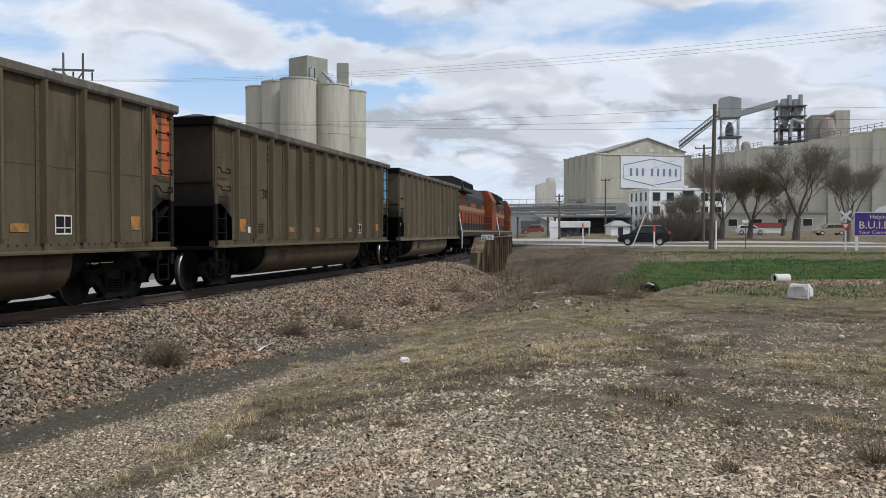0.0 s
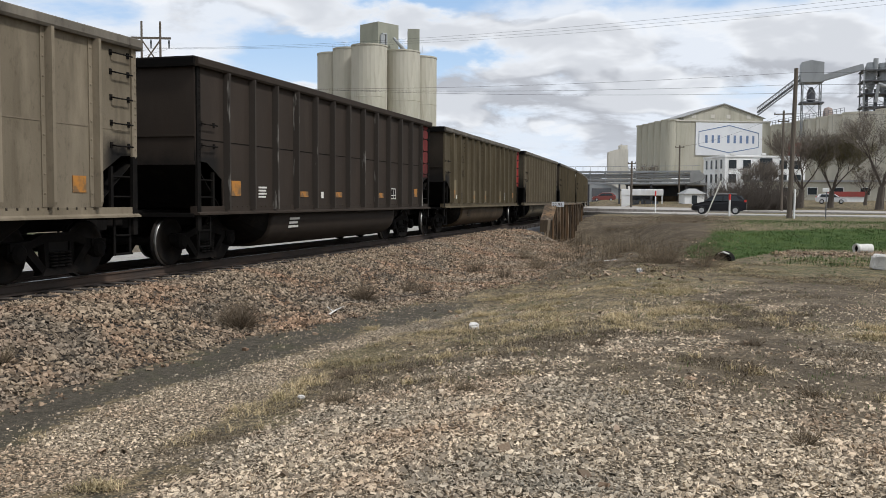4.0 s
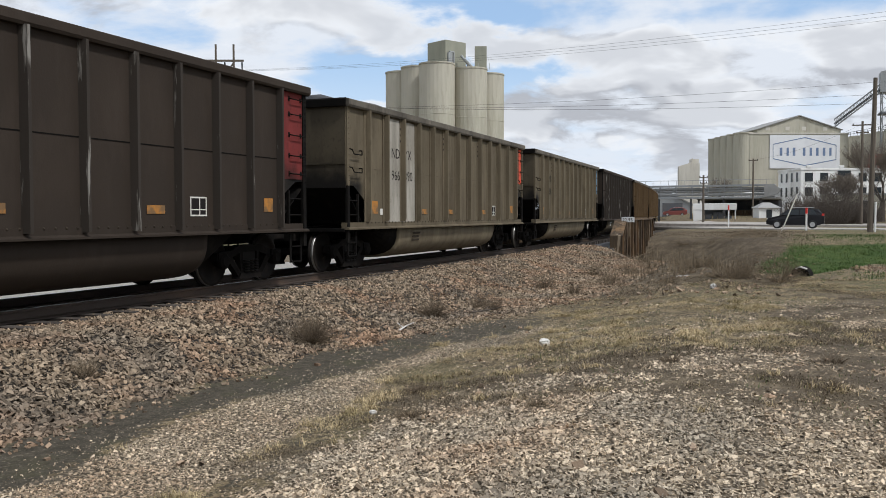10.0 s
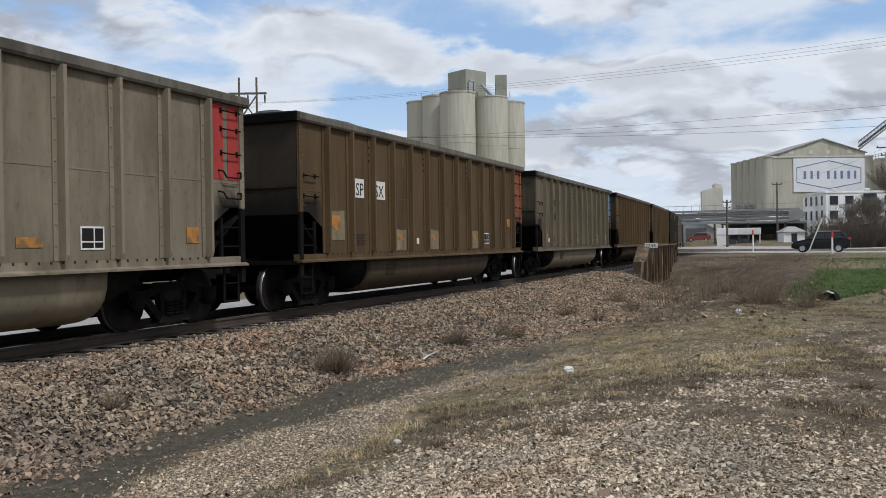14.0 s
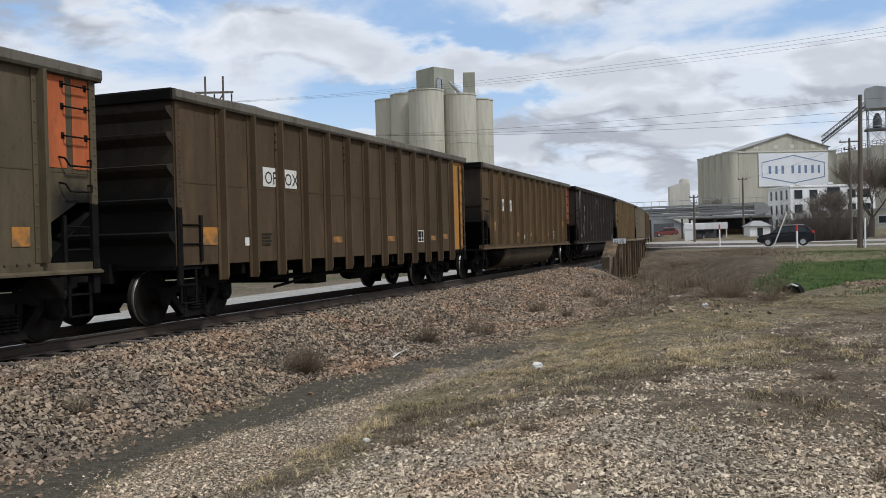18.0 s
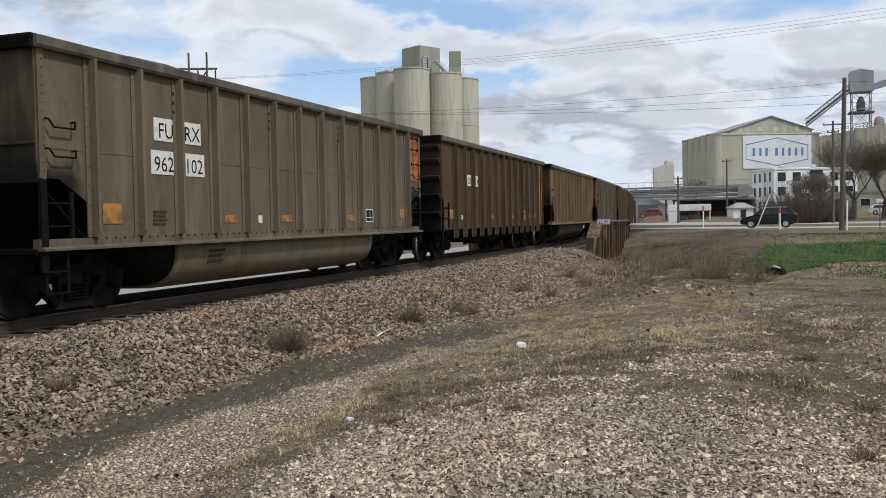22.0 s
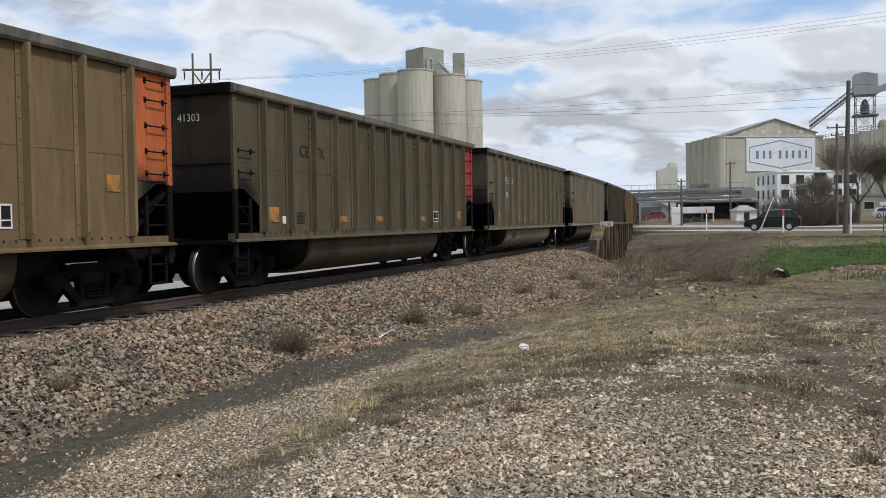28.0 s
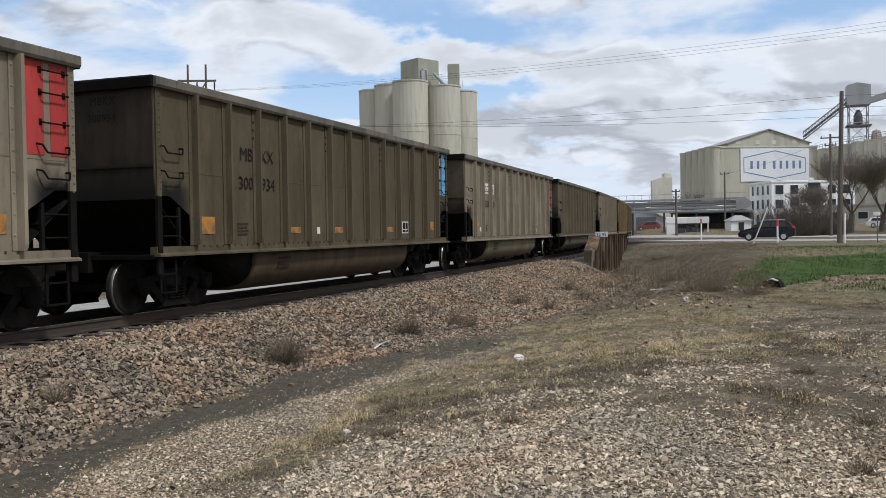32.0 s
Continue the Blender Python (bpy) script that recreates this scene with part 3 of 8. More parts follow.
def zones(x, y):
    """Shares of ballast, bare dirt, stones, green grass, brown litter and the train's painted shade at a place."""
    d = beside(x, y)
    w1, w2 = wob(x, y, 2.3, 1.3), wob(x, y, 0.8, 5.5)
    w3, w4 = wob(x, y, 5.0, 2.9), wob(x, y, 0.33, 8.1)
    edge = 0.5 * w1 + 0.25 * w2
    far_side = ramp(-d, [(4.4, 0), (4.8, 1), (7.4, 1), (9.0, 0.25), (40, 0)])
    top, low = dirt_edges(y)
    ballast = 1.0 if -4.6 < d < top + 0.2 * w2 + 0.12 * w4 and y < 44 else (1.0 if -4.6 < d < 3.0 else 0.0)
    half = (low - top) / 2
    off = abs(d - (top + low) / 2 - 0.18 * w1 - 0.25 * w2 - 0.2 * w4)
    dirt = ramp(off, [(half * 0.6, 1.0), (half * 1.3 + 0.08, 0.0)]) * ramp(y + 3 * w1, [(14.5, 0.98), (17, 0.75), (20.5, 0.0)])
    # dark bare spots between the tufts
    field = ramp(d - low, [(0.2, 0), (0.8, 1)]) * ramp(y, [(16, 1), (24, 0.2)])
    dirt = max(dirt, 0.5 * field * ramp(0.35 * w2 + 0.7 * w4 + 0.2 * w1, [(0.28, 0), (0.42, 1)]),
               0.42 * ramp(abs(d - 6.65 - 0.45 * w1 - 0.3 * w2), [(0.12, 1), (0.45, 0)]) * ramp(y + 2 * w2, [(8.0, 1), (10, 0)]))
    pale_end = ramp(y, [(5, 6.3), (8.2, 6.3), (10.2, 5.85), (12.2, 6.1), (14.6, 6.6)])
    pale = ramp(d - low + 0.1 * w4, [(-0.1, 0), (0.15, 1)]) * ramp(d - pale_end - 0.35 * w2, [(-0.1, 1), (0.35, 0)]) * ramp(y, [(15, 1), (18, 0)])
    bound = ramp(x, [(-3.6, 8.3), (-1.8, 8.6), (-0.5, 8.1), (1.0, 7.65), (4, 7.0), (8, 6.2)])
    gravel = ramp(y - bound + 1.5 * edge + 0.35 * w4, [(-0.7, 1), (0.25, 0.35), (1.2, 0.0)]) * ramp(x + 3.62 + 0.4 * w2, [(-0.3, 0), (0.3, 1)])
    streak = ramp(abs(x + 0.85 - 0.3 * w1), [(0.35, 1), (1.15, 0)]) * ramp(y, [(8, 1), (12, 0.9), (15.5, 0)])
    gravel = max(gravel, far_side, 0.9 * pale, 0.6 * streak * max(0.0, 0.4 + 1.1 * w2 + 0.7 * w4), 0.6 * ramp(w1 + 0.5 * w2 + 0.4 * w4, [(0.25, 0), (0.5, 1)]) * field)
    side = ramp(y, [(43, -1.3), (49, 0.4), (60, 1.5)])
    green = ramp(creek(x, y) + 0.12 * w1, [(0.06, 0), (0.25, 1)]) * ramp(x - side + 0.9 * w1 + 0.6 * w2, [(-0.7, 0), (0.5, 1)])
    green = max(green, 0.38 * ramp(y + 3 * w1, [(13, 0), (24, 1)]) * ramp(x + 2 * w1, [(-0.5, 0), (3, 1)]) * ramp(y, [(90, 1), (120, 0.6)]))
    green = max(green, 0.5 * ramp(-d, [(7.5, 0), (9, 1), (40, 1), (60, 0)]) * max(0.0, 0.7 + 0.8 * w1))
    shelf = ramp(abs(y - 29.2 - 0.25 * (x - 3) - 0.35 * w1), [(0.7, 1), (1.6, 0)]) * ramp(x + 0.6 * w1, [(1.6, 0), (2.8, 1)])
    green *= 1 - 0.95 * shelf
    gravel = max(gravel, 0.9 * shelf)
    litter = ramp(y + 2 * w1, [(19, 0), (25, 1), (70, 1), (85, 0)]) * ramp(x - 0.3 + 1.2 * w1, [(-1.0, 1), (0.8, 0)]) * (0 if ballast else 1)
    # grey-brown weed mats in the field, most towards +x
    litter = max(litter, 0.9 * field * ramp(w3 + 0.5 * w1 + 0.35 * w2 + ramp(x, [(-1.2, 0), (0.8, 0.42)]), [(0.1, 0), (0.36, 1)]))
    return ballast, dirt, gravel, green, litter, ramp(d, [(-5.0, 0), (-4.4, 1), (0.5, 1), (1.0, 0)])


def ground_material():
    m = bpy.data.materials.new("field_ground")
    m.use_nodes = True
    nd, lk = m.node_tree.nodes, m.node_tree.links
    b = nd["Principled BSDF"]
    b.inputs["Roughness"].default_value = 0.95
    b.inputs["Specular IOR Level"].default_value = 0.15
    co = nd.new("ShaderNodeTexCoord")

    def tex(scale, detail=6.0, rough=0.6):
        n = nd.new("ShaderNodeTexNoise")
        n.inputs["Scale"].default_value, n.inputs["Detail"].default_value, n.inputs["Roughness"].default_value = scale, detail, rough
        lk.new(co.outputs["Object"], n.inputs["Vector"])
        return n.outputs[0]

    def mixed(fac, a, c):
        mx = nd.new("ShaderNodeMix")
        mx.data_type = "RGBA"
        lk.new(fac, mx.inputs["Factor"])
        for slot, v in ((6, a), (7, c)):
            if isinstance(v, tuple):
                mx.inputs[slot].default_value = (*v, 1)
            else:
                lk.new(v, mx.inputs[slot])
        return mx.outputs[2]

    def span(v, lo, hi):
        r = nd.new("ShaderNodeMapRange")
        r.inputs["From Min"].default_value, r.inputs["From Max"].default_value = lo, hi
        lk.new(v, r.inputs["Value"])
        return r.outputs[0]

    def pebble(scale, dark, mid, light):
        v = nd.new("ShaderNodeTexVoronoi")
        v.inputs["Scale"].default_value = scale
        lk.new(co.outputs["Object"], v.inputs["Vector"])
        sp = nd.new("ShaderNodeSeparateColor")
        lk.new(v.outputs["Color"], sp.inputs[0])
        c = mixed(sp.outputs[0], mid, light)
        # dark rims put the shade between stones into the colour
        return mixed(span(v.outputs["Distance"], 0.35, 0.6), c, dark)

    fine, broad, mid, patchy = tex(9.0), tex(0.35), tex(1.7), tex(0.6)
    grit = tex(38.0, 3.0)
    zone = {}
    for k in ("ballast", "dirt", "gravel", "green", "litter", "coaldust"):
        a = nd.new("ShaderNodeAttribute")
        a.attribute_name = k
        zone[k] = a.outputs["Fac"]

    def soft(k, lo=0.3, hi=0.7, grain=0.55):
        ad = nd.new("ShaderNodeMath")
        ad.operation = "MULTIPLY_ADD"
        lk.new(span(fine, 0.3, 0.7), ad.inputs[0])
        ad.inputs[1].default_value = grain
        lk.new(zone[k], ad.inputs[2])
        sb = nd.new("ShaderNodeMath")
        sb.operation = "SUBTRACT"
        lk.new(ad.outputs[0], sb.inputs[0])
        sb.inputs[1].default_value = grain / 2
        return span(sb.outputs[0], lo, hi)

    turf = mixed(span(mid, 0.40, 0.60), (0.12, 0.092, 0.054), (0.25, 0.192, 0.112))
    turf = mixed(span(fine, 0.46, 0.57), turf, (0.05, 0.041, 0.028))
    turf = mixed(span(broad, 0.48, 0.68), turf, (0.125, 0.108, 0.056))
    turf = mixed(span(grit, 0.54, 0.62), turf, (0.29, 0.235, 0.15))
    turf = mixed(span(grit, 0.44, 0.36), turf, (0.05, 0.042, 0.032))
    grass = mixed(span(mid, 0.35, 0.65), (0.03, 0.058, 0.013), (0.07, 0.1, 0.026))
    grass = mixed(span(fine, 0.5, 0.75), grass, (0.035, 0.055, 0.018))
    dead = mixed(span(mid, 0.38, 0.62), (0.075, 0.059, 0.04), (0.165, 0.13, 0.086))
    dead = mixed(span(patchy, 0.48, 0.6), dead, (0.085, 0.067, 0.046))
    dead = mixed(span(fine, 0.5, 0.66), dead, (0.062, 0.048, 0.033))
    dead = mixed(span(grit, 0.6, 0.66), dead, (0.26, 0.21, 0.15))
    col = mixed(soft("litter"), turf, dead)
    col = mixed(soft("green"), col, grass)
    soil = mixed(span(fine, 0.4, 0.7), (0.056, 0.049, 0.037), (0.098, 0.085, 0.065))
    soil = mixed(span(grit, 0.6, 0.66), soil, (0.2, 0.17, 0.125))
    soil = mixed(span(mid, 0.52, 0.68), soil, (0.075, 0.07, 0.043))
    # gravel and ballast bases kept dark as painted shade between the loose stones
    col = mixed(soft("gravel"), col, pebble(34.0, (0.07, 0.055, 0.038), (0.235, 0.182, 0.122), (0.4, 0.328, 0.235)))
    col = mixed(soft("dirt"), col, soil)
    col = mixed(soft("ballast"), col, pebble(19.0, (0.02, 0.017, 0.014), (0.075, 0.06, 0.045), (0.15, 0.122, 0.092)))
    # near-black band below and behind the train: its shade painted on the ground
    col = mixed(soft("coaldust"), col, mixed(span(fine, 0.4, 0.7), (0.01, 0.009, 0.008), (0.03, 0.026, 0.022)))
    lk.new(col, b.inputs["Base Color"])
    bp = nd.new("ShaderNodeBump")
    bp.inputs["Strength"].default_value, bp.inputs["Distance"].default_value = 1.0, 0.07
    lk.new(fine, bp.inputs["Height"])
    lk.new(bp.outputs[0], b.inputs["Normal"])
    return m


def build_ground():
    xs = steps((-2600, -300, 230), (-300, -60, 20), (-60, -14, 2.5), (-14, 9, 0.23), (9, 24, 0.7), (24, 80, 3), (80, 400, 25), (400, 2600, 220))
    ys = steps((-900, -100, 60), (-100, -4, 6), (-4, 4, 0.7), (4, 24, 0.23), (24, 72, 0.5), (72, 130, 2.5), (130, 300, 12), (300, 3000, 200))
    n = len(xs)
    verts, tags = [], []
    for y in ys:
        for x in xs:
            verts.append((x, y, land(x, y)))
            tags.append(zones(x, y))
    faces = [(j * n + i, j * n + i + 1, (j + 1) * n + i + 1, (j + 1) * n + i) for j in range(len(ys) - 1) for i in range(n - 1)]
    me = bpy.data.meshes.new("ground")
    me.from_pydata(verts, [], faces)
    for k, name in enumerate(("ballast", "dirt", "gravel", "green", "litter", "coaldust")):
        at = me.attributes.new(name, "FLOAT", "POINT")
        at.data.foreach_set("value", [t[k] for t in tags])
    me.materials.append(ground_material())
    me.polygons.foreach_set("use_smooth", [True] * len(me.polygons))
    me.update()
    return tagged(new("ground", me), "rough field of dry grass, gravel and a green ditch", "ground", kind="structure")


build_ground()


def sweep(outline, s0, s1, step, lift=0.0):
    """A profile (offset to the right, height) drawn along the track."""
    g = Geo()
    rings = []
    for s in steps((s0, s1, step)):
        x, y, a = along(s)
        rings.append([(x + o * math.cos(a), y + o * math.sin(a), z + lift) for o, z in outline])
    return g.loft(rings)


def build_track():
    rails = thing("railway_track", Matrix.Identity(4), "steel rails on timber ties in stone ballast", "railway track", kind="structure")
    for side in (-1, 1):
        c = 0.755 * side
        web = [(c - 0.075, -0.175), (c + 0.075, -0.175), (c + 0.075, -0.155), (c + 0.012, -0.135), (c + 0.012, -0.045), (c + 0.036, -0.035), (c + 0.036, -0.006),
               (c - 0.036, -0.006), (c - 0.036, -0.035), (c - 0.012, -0.045), (c - 0.012, -0.135), (c - 0.075, -0.155)]
        part("rail", sweep(web, -690, CURVE_Y, 90, RAIL_Z), M["rail"], rails)
        part("rail", sweep(web, CURVE_Y, 720, 6, RAIL_Z), M["rail"], rails)
        head = [(c - 0.033, -0.005), (c + 0.033, -0.005), (c + 0.026, 0.0), (c - 0.026, 0.0)]
        part("railhead", sweep(head, -690, CURVE_Y, 90, RAIL_Z), M["railhead"], rails, "bright polished running surface")
        part("railhead", sweep(head, CURVE_Y, 720, 6, RAIL_Z), M["railhead"], rails)
    tie = recalc(Geo().box(-1.3, 1.3, -0.115, 0.115, -0.36, -0.18).mesh("tie", M["tie"]))
    spots = [-20 + 0.52 * i for i in range(1400)]
    rest = Geo()
    rng = random.Random(4)
    for i, s in enumerate(spots):
        x, y, a = along(s)
        m = pose(x + rng.uniform(-0.03, 0.03), y, RAIL_Z + rng.uniform(-0.004, 0.004), 0, 0, math.degrees(a) + rng.uniform(-1, 1))
        if 0 <= s < 120:
            part("tie", tie, None, rails, at=m)
        else:
            rest.add([m @ v.co for v in tie.vertices], [tuple(p.vertices) for p in tie.polygons])
    tagged(part("ties_far_off", rest, M["tie"], rails), kind="stuff")


build_track()


def build_access_road():
    g = sweep([(-7.5, -0.5), (-5.1, -0.5), (-4.9, -0.14), (-7.3, -0.15)], -60, 60, 6)
    tagged(new("access_road", recalc(g.mesh("access_road", M["pale_road"]))), "pale dusty gravel road beyond the track", "road", kind="structure")


build_access_road()


def build_bridge():
    b = thing("girder_bridge", Matrix.Identity(4), "rusty through plate girder railway bridge over a creek", "railway bridge")
    s0, s1 = 45.2, 63.0
    for side in (1, -1):
        def spot(s, o, z):
            x, y, a = along(s)
            return (x + (o * side) * math.cos(a), y + (o * side) * math.sin(a), z)
        base, top, cut = -0.75, 1.36, 1.7
        g = Geo()
        outline = [(s0, base), (s1, base), (s1, top - 0.8), (s1 - cut, top), (s0 + cut, top), (s0, top - 0.8)]
        g.loft([[spot(s, 3.02, z) for s, z in outline], [spot(s, 3.05, z) for s, z in outline]])
        girder = part("girder_web", g, M["rust"], b)
        fl = Geo()
        for (sa, za), (sb, zb) in zip(outline[2:], outline[3:]):
            fl.loft([[spot(s, o, z + h) for o, h in ((2.78, 0), (3.4, 0), (3.4, 0.05), (2.78, 0.05))] for s, z in ((sa, za), (sb, zb))])
        fl.loft([[spot(s, o, base + h) for o, h in ((2.78, -0.05), (3.4, -0.05), (3.4, 0), (2.78, 0))] for s in (s0, s1)])
        fl.loft([[spot(s0 + d, o, z) for d, o in ((-0.04, 2.78), (-0.04, 3.4), (0.0, 3.4), (0.0, 2.78))] for z in (base, top - 0.8)])
        part("flange", fl, M["rust"], b)
        for k in range(13):
            s = s0 + 0.9 + k * (s1 - s0 - 1.8) / 12
            st = Geo().loft([[spot(s + d, o, z) for d, o in ((-0.03, 3.05), (0.03, 3.05), (0.07, 3.36), (-0.07, 3.36))] for z in (base, top - 0.02 if k else top - 0.5)])
            part("stiffener", st, M["rust"], b)
    deck = Geo().loft([[(along(s)[0] + o, along(s)[1], z) for o, z in ((-3.0, -0.3), (3.0, -0.3), (3.0, 0.0), (-3.0, 0.0))] for s in (s0, (s0 + s1) / 2, s1)])
    part("deck", deck, M["metal_dark"], b)
    for s in (s0 + 0.5, s1 - 0.5):
        x, y, a = along(s)
        part("abutment", Geo().box(x - 3.1, x + 3.1, y - 0.7, y + 0.7, -2.6, -0.42, 0.05), M["concrete_grey"], b)
    x, y, a = along(s0)
    sign = part("number_board", Geo().box(x + 3.1, x + 3.75, y + 1.62, y + 1.66, 1.28, 1.54), M["white_board"], b, "small white number board")
    part("lettering", lettering("22.95", 0.24, M["dark_mark"]), None, sign, at=pose(x + 3.14, y + 1.612, 1.32, 90, 0, 0))


build_bridge()

# ---- coal wagons ----
HALF, TOP, SILL, PITCH = 7.2, 3.86, 1.03, 16.18
W = 1.58                      # half width over the side sheets
MESH = {}


def cached(key, make, mat, smooth=False):
    """One mesh for each form and material."""
    k = (key, mat.name)
    if k not in MESH:
        base = MESH.get(key)
        if base is None:
            base = MESH[key] = recalc(make().mesh(key, None, smooth))
        me = base.copy()
        me.materials.append(mat)
        MESH[k] = me
    return MESH[k]


def post_places(n, inset):
    return [-HALF + inset + i * (2 * HALF - 2 * inset) / (n - 1) for i in range(n)]


def side_sheet_a():
    o = [(-HALF, 1.97), (-HALF + 0.4, 1.95), (-HALF + 0.95, 1.64), (-HALF + 0.98, SILL), (HALF - 0.98, SILL), (HALF - 0.95, 1.64), (HALF - 0.4, 1.95), (HALF, 1.97), (HALF, TOP - 0.1), (-HALF, TOP - 0.1)]
    return Geo().prism(o, "x", -0.012, 0.012)


def side_sheet_b():
    o = [(-HALF + 0.0, 1.0), (HALF, 1.0), (HALF, TOP - 0.1), (-HALF, TOP - 0.1)]
    return Geo().prism(o, "x", -0.012, 0.012)


def hat_post(z0, z1, w, d):
    g = Geo()
    sec = [(0.0, -w / 2 - 0.08), (0.02, -w / 2 - 0.08), (0.02, -w / 2), (d, -w / 2 + 0.02), (d, w / 2 - 0.02), (0.014, w / 2), (0.014, w / 2 + 0.03), (0.0, w / 2 + 0.03)]
    g.loft([[(x * (0.8 if z == z0 else 1), y, z) for x, y in sec] for z in (z0, z0 + 0.08, z1)])
    for i in range(9):
        z = z0 + 0.2 + i * (z1 - z0 - 0.35) / 8
        for y in (-w / 2 - 0.042,):
            g.add([(0.02, y - 0.018, z - 0.018), (0.02, y + 0.018, z - 0.018), (0.02, y + 0.018, z + 0.018), (0.02, y - 0.018, z + 0.018), (0.038, y, z)],
                  [(0, 1, 4), (1, 2, 4), (2, 3, 4), (3, 0, 4)])
    return g


def slots():
    """Three dark holes near the head of a post's flange."""
    g = Geo()
    for z in (3.12, 3.27, 3.42):
        g.box(0.018, 0.026, -0.13, -0.085, z, z + 0.05)
    g.box(0.017, 0.0185, -0.11, -0.105, 3.12, 3.47)
    return g


def rivet_row():
    """Bolt heads along the foot of the side."""
    g = Geo()
    for i in range(62):
        y = -6.1 + i * 0.2
        g.add([(0, y - 0.02, 1.1), (0, y + 0.02, 1.1), (0, y + 0.02, 1.14), (0, y - 0.02, 1.14), (0.016, y, 1.12)], [(0, 1, 4), (1, 2, 4), (2, 3, 4), (3, 0, 4)])
    return g


def plain_post(z0, z1):
    return Geo().prism([(0, -0.05), (0.13, -0.028), (0.13, 0.028), (0, 0.05)], "z", z0, z1)


def chord_side():
    return Geo().loft([[(x, y, z) for x, z in ((-0.06, TOP - 0.17), (0.1, TOP - 0.17), (0.125, TOP - 0.13), (0.125, TOP - 0.015), (0.105, TOP), (-0.06, TOP))] for y in (-HALF - 0.05, HALF + 0.05)])


def chord_end():
    return Geo().loft([[(x, y, z) for y, z in ((-0.05, TOP - 0.17), (0.1, TOP - 0.17), (0.12, TOP - 0.02), (0.1, TOP + 0.01), (-0.05, TOP + 0.01))] for x in (-W - 0.06, W + 0.06)])


def sill():
    return Geo().loft([[(x, y, z) for x, z in ((-0.1, SILL - 0.06), (0.1, SILL - 0.06), (0.1, SILL - 0.03), (0.03, SILL), (0.03, SILL + 0.1), (-0.1, SILL + 0.1))] for y in (-HALF + 0.0, HALF - 0.0)])


def end_wall_a():
    g = Geo()
    g.loft([[(x, 0.0, 1.9) for x in (-W, W)] + [(x, -0.03, 1.9) for x in (W, -W)], [(x, 0.0, TOP - 0.1) for x in (-W, W)] + [(x, -0.03, TOP - 0.1) for x in (W, -W)]])
    return g


def end_rib():
    return Geo().box(-W, W, 0.0, 0.02, 2.42, 2.46)


def slope_sheet():
    return Geo().loft([[(-W, 0, 1.91), (W, 0, 1.91), (W, -0.03, 1.91), (-W, -0.03, 1.91)], [(-W + 0.06, -1.0, 1.08), (W - 0.06, -1.0, 1.08), (W - 0.06, -1.03, 1.08), (-W + 0.06, -1.03, 1.08)]])


def ragged(width, low, high, seed, n=26, rise=0.22):
    """A grime patch with an uneven upper edge, in the yz plane."""
    rng = random.Random(seed)
    pts = [(-width / 2, low), (width / 2, low)]
    for i in range(n + 1):
        u = width / 2 - width * i / n
        broad = 0.5 + 0.5 * math.sin(u * 2.3 + seed * 1.7) * math.sin(u * 5.1 + seed)
        pts.append((u, high + rise * (0.55 * broad + 0.3 * rng.random() ** 3 + 0.1 * rng.random())))
    return Geo().prism(pts, "x", -0.003, 0.003)


def end_wall_b():
    g = Geo()
    g.box(-W, W, -0.03, 0.0, 0.98, TOP - 0.1)
    for z in (1.5, 2.05, 2.6, 3.12, TOP - 0.32):
        g.prism([(0.0, z - 0.16), (0.15, z - 0.03), (0.17, z + 0.03), (0.0, z + 0.06)], "x", -W, W)
    return g


def tub():
    g = Geo()
    prof = []
    for i in range(15):
        a = math.pi + math.pi * i / 14
        c, s = math.cos(a), math.sin(a)
        prof.append((math.copysign(abs(c) ** 0.42, c), math.copysign(abs(s) ** 0.75, s)))
    rings = []
    for y, k, zb in ((-4.02, 1.0, 0.22), (-3.9, 1.0, 0.2), (3.9, 1.0, 0.2), (4.02, 1.0, 0.22)):
        rings.append([(1.5 * c, y, SILL - 0.05 + s * (SILL - 0.05 - zb)) for c, s in prof])
    return g.loft(rings)


def tub_end():
    """Steep end of the belly, at local y = 0 and running outwards."""
    prof = []
    for i in range(13):
        a = math.pi + math.pi * i / 12
        c, s = math.cos(a), math.sin(a)
        prof.append((math.copysign(abs(c) ** 0.42, c), math.copysign(abs(s) ** 0.75, s)))
    rings = [[(1.44 * w * c, y, SILL - 0.05 + s * (SILL - 0.05 - zb)) for c, s in prof] for y, w, zb in ((-0.02, 1.0, 0.25), (0.35, 0.98, 0.38), (1.0, 0.9, 0.8))]
    return Geo().loft(rings)


def coal_heap(seed):
    rng = random.Random(seed)
    g = Geo()
    nx, ny = 8, 40
    peaks = [(rng.uniform(-6, 6), rng.uniform(0.02, 0.2)) for _ in range(5)]
    low = rng.choice((-0.5, -0.4, -0.3, -0.12))
    for j in range(ny + 1):
        y = -HALF + 0.06 + (2 * HALF - 0.12) * j / ny
        for i in range(nx + 1):
            x = -W + 0.05 + (2 * W - 0.1) * i / nx
            u = 1 - abs(x) / W
            h = TOP + low + u * 0.25 + sum(k * math.exp(-((y - p) / 1.4) ** 2) for p, k in peaks) * (0.3 + u) * 1.2
            h -= 0.3 * max(0, abs(y) - HALF + 1.6)
            g.v.append((x, y, h + rng.uniform(-0.03, 0.03)))
    k = nx + 1
    g.f = [(j * k + i, j * k + i + 1, (j + 1) * k + i + 1, (j + 1) * k + i) for j in range(ny) for i in range(nx)]
    return g


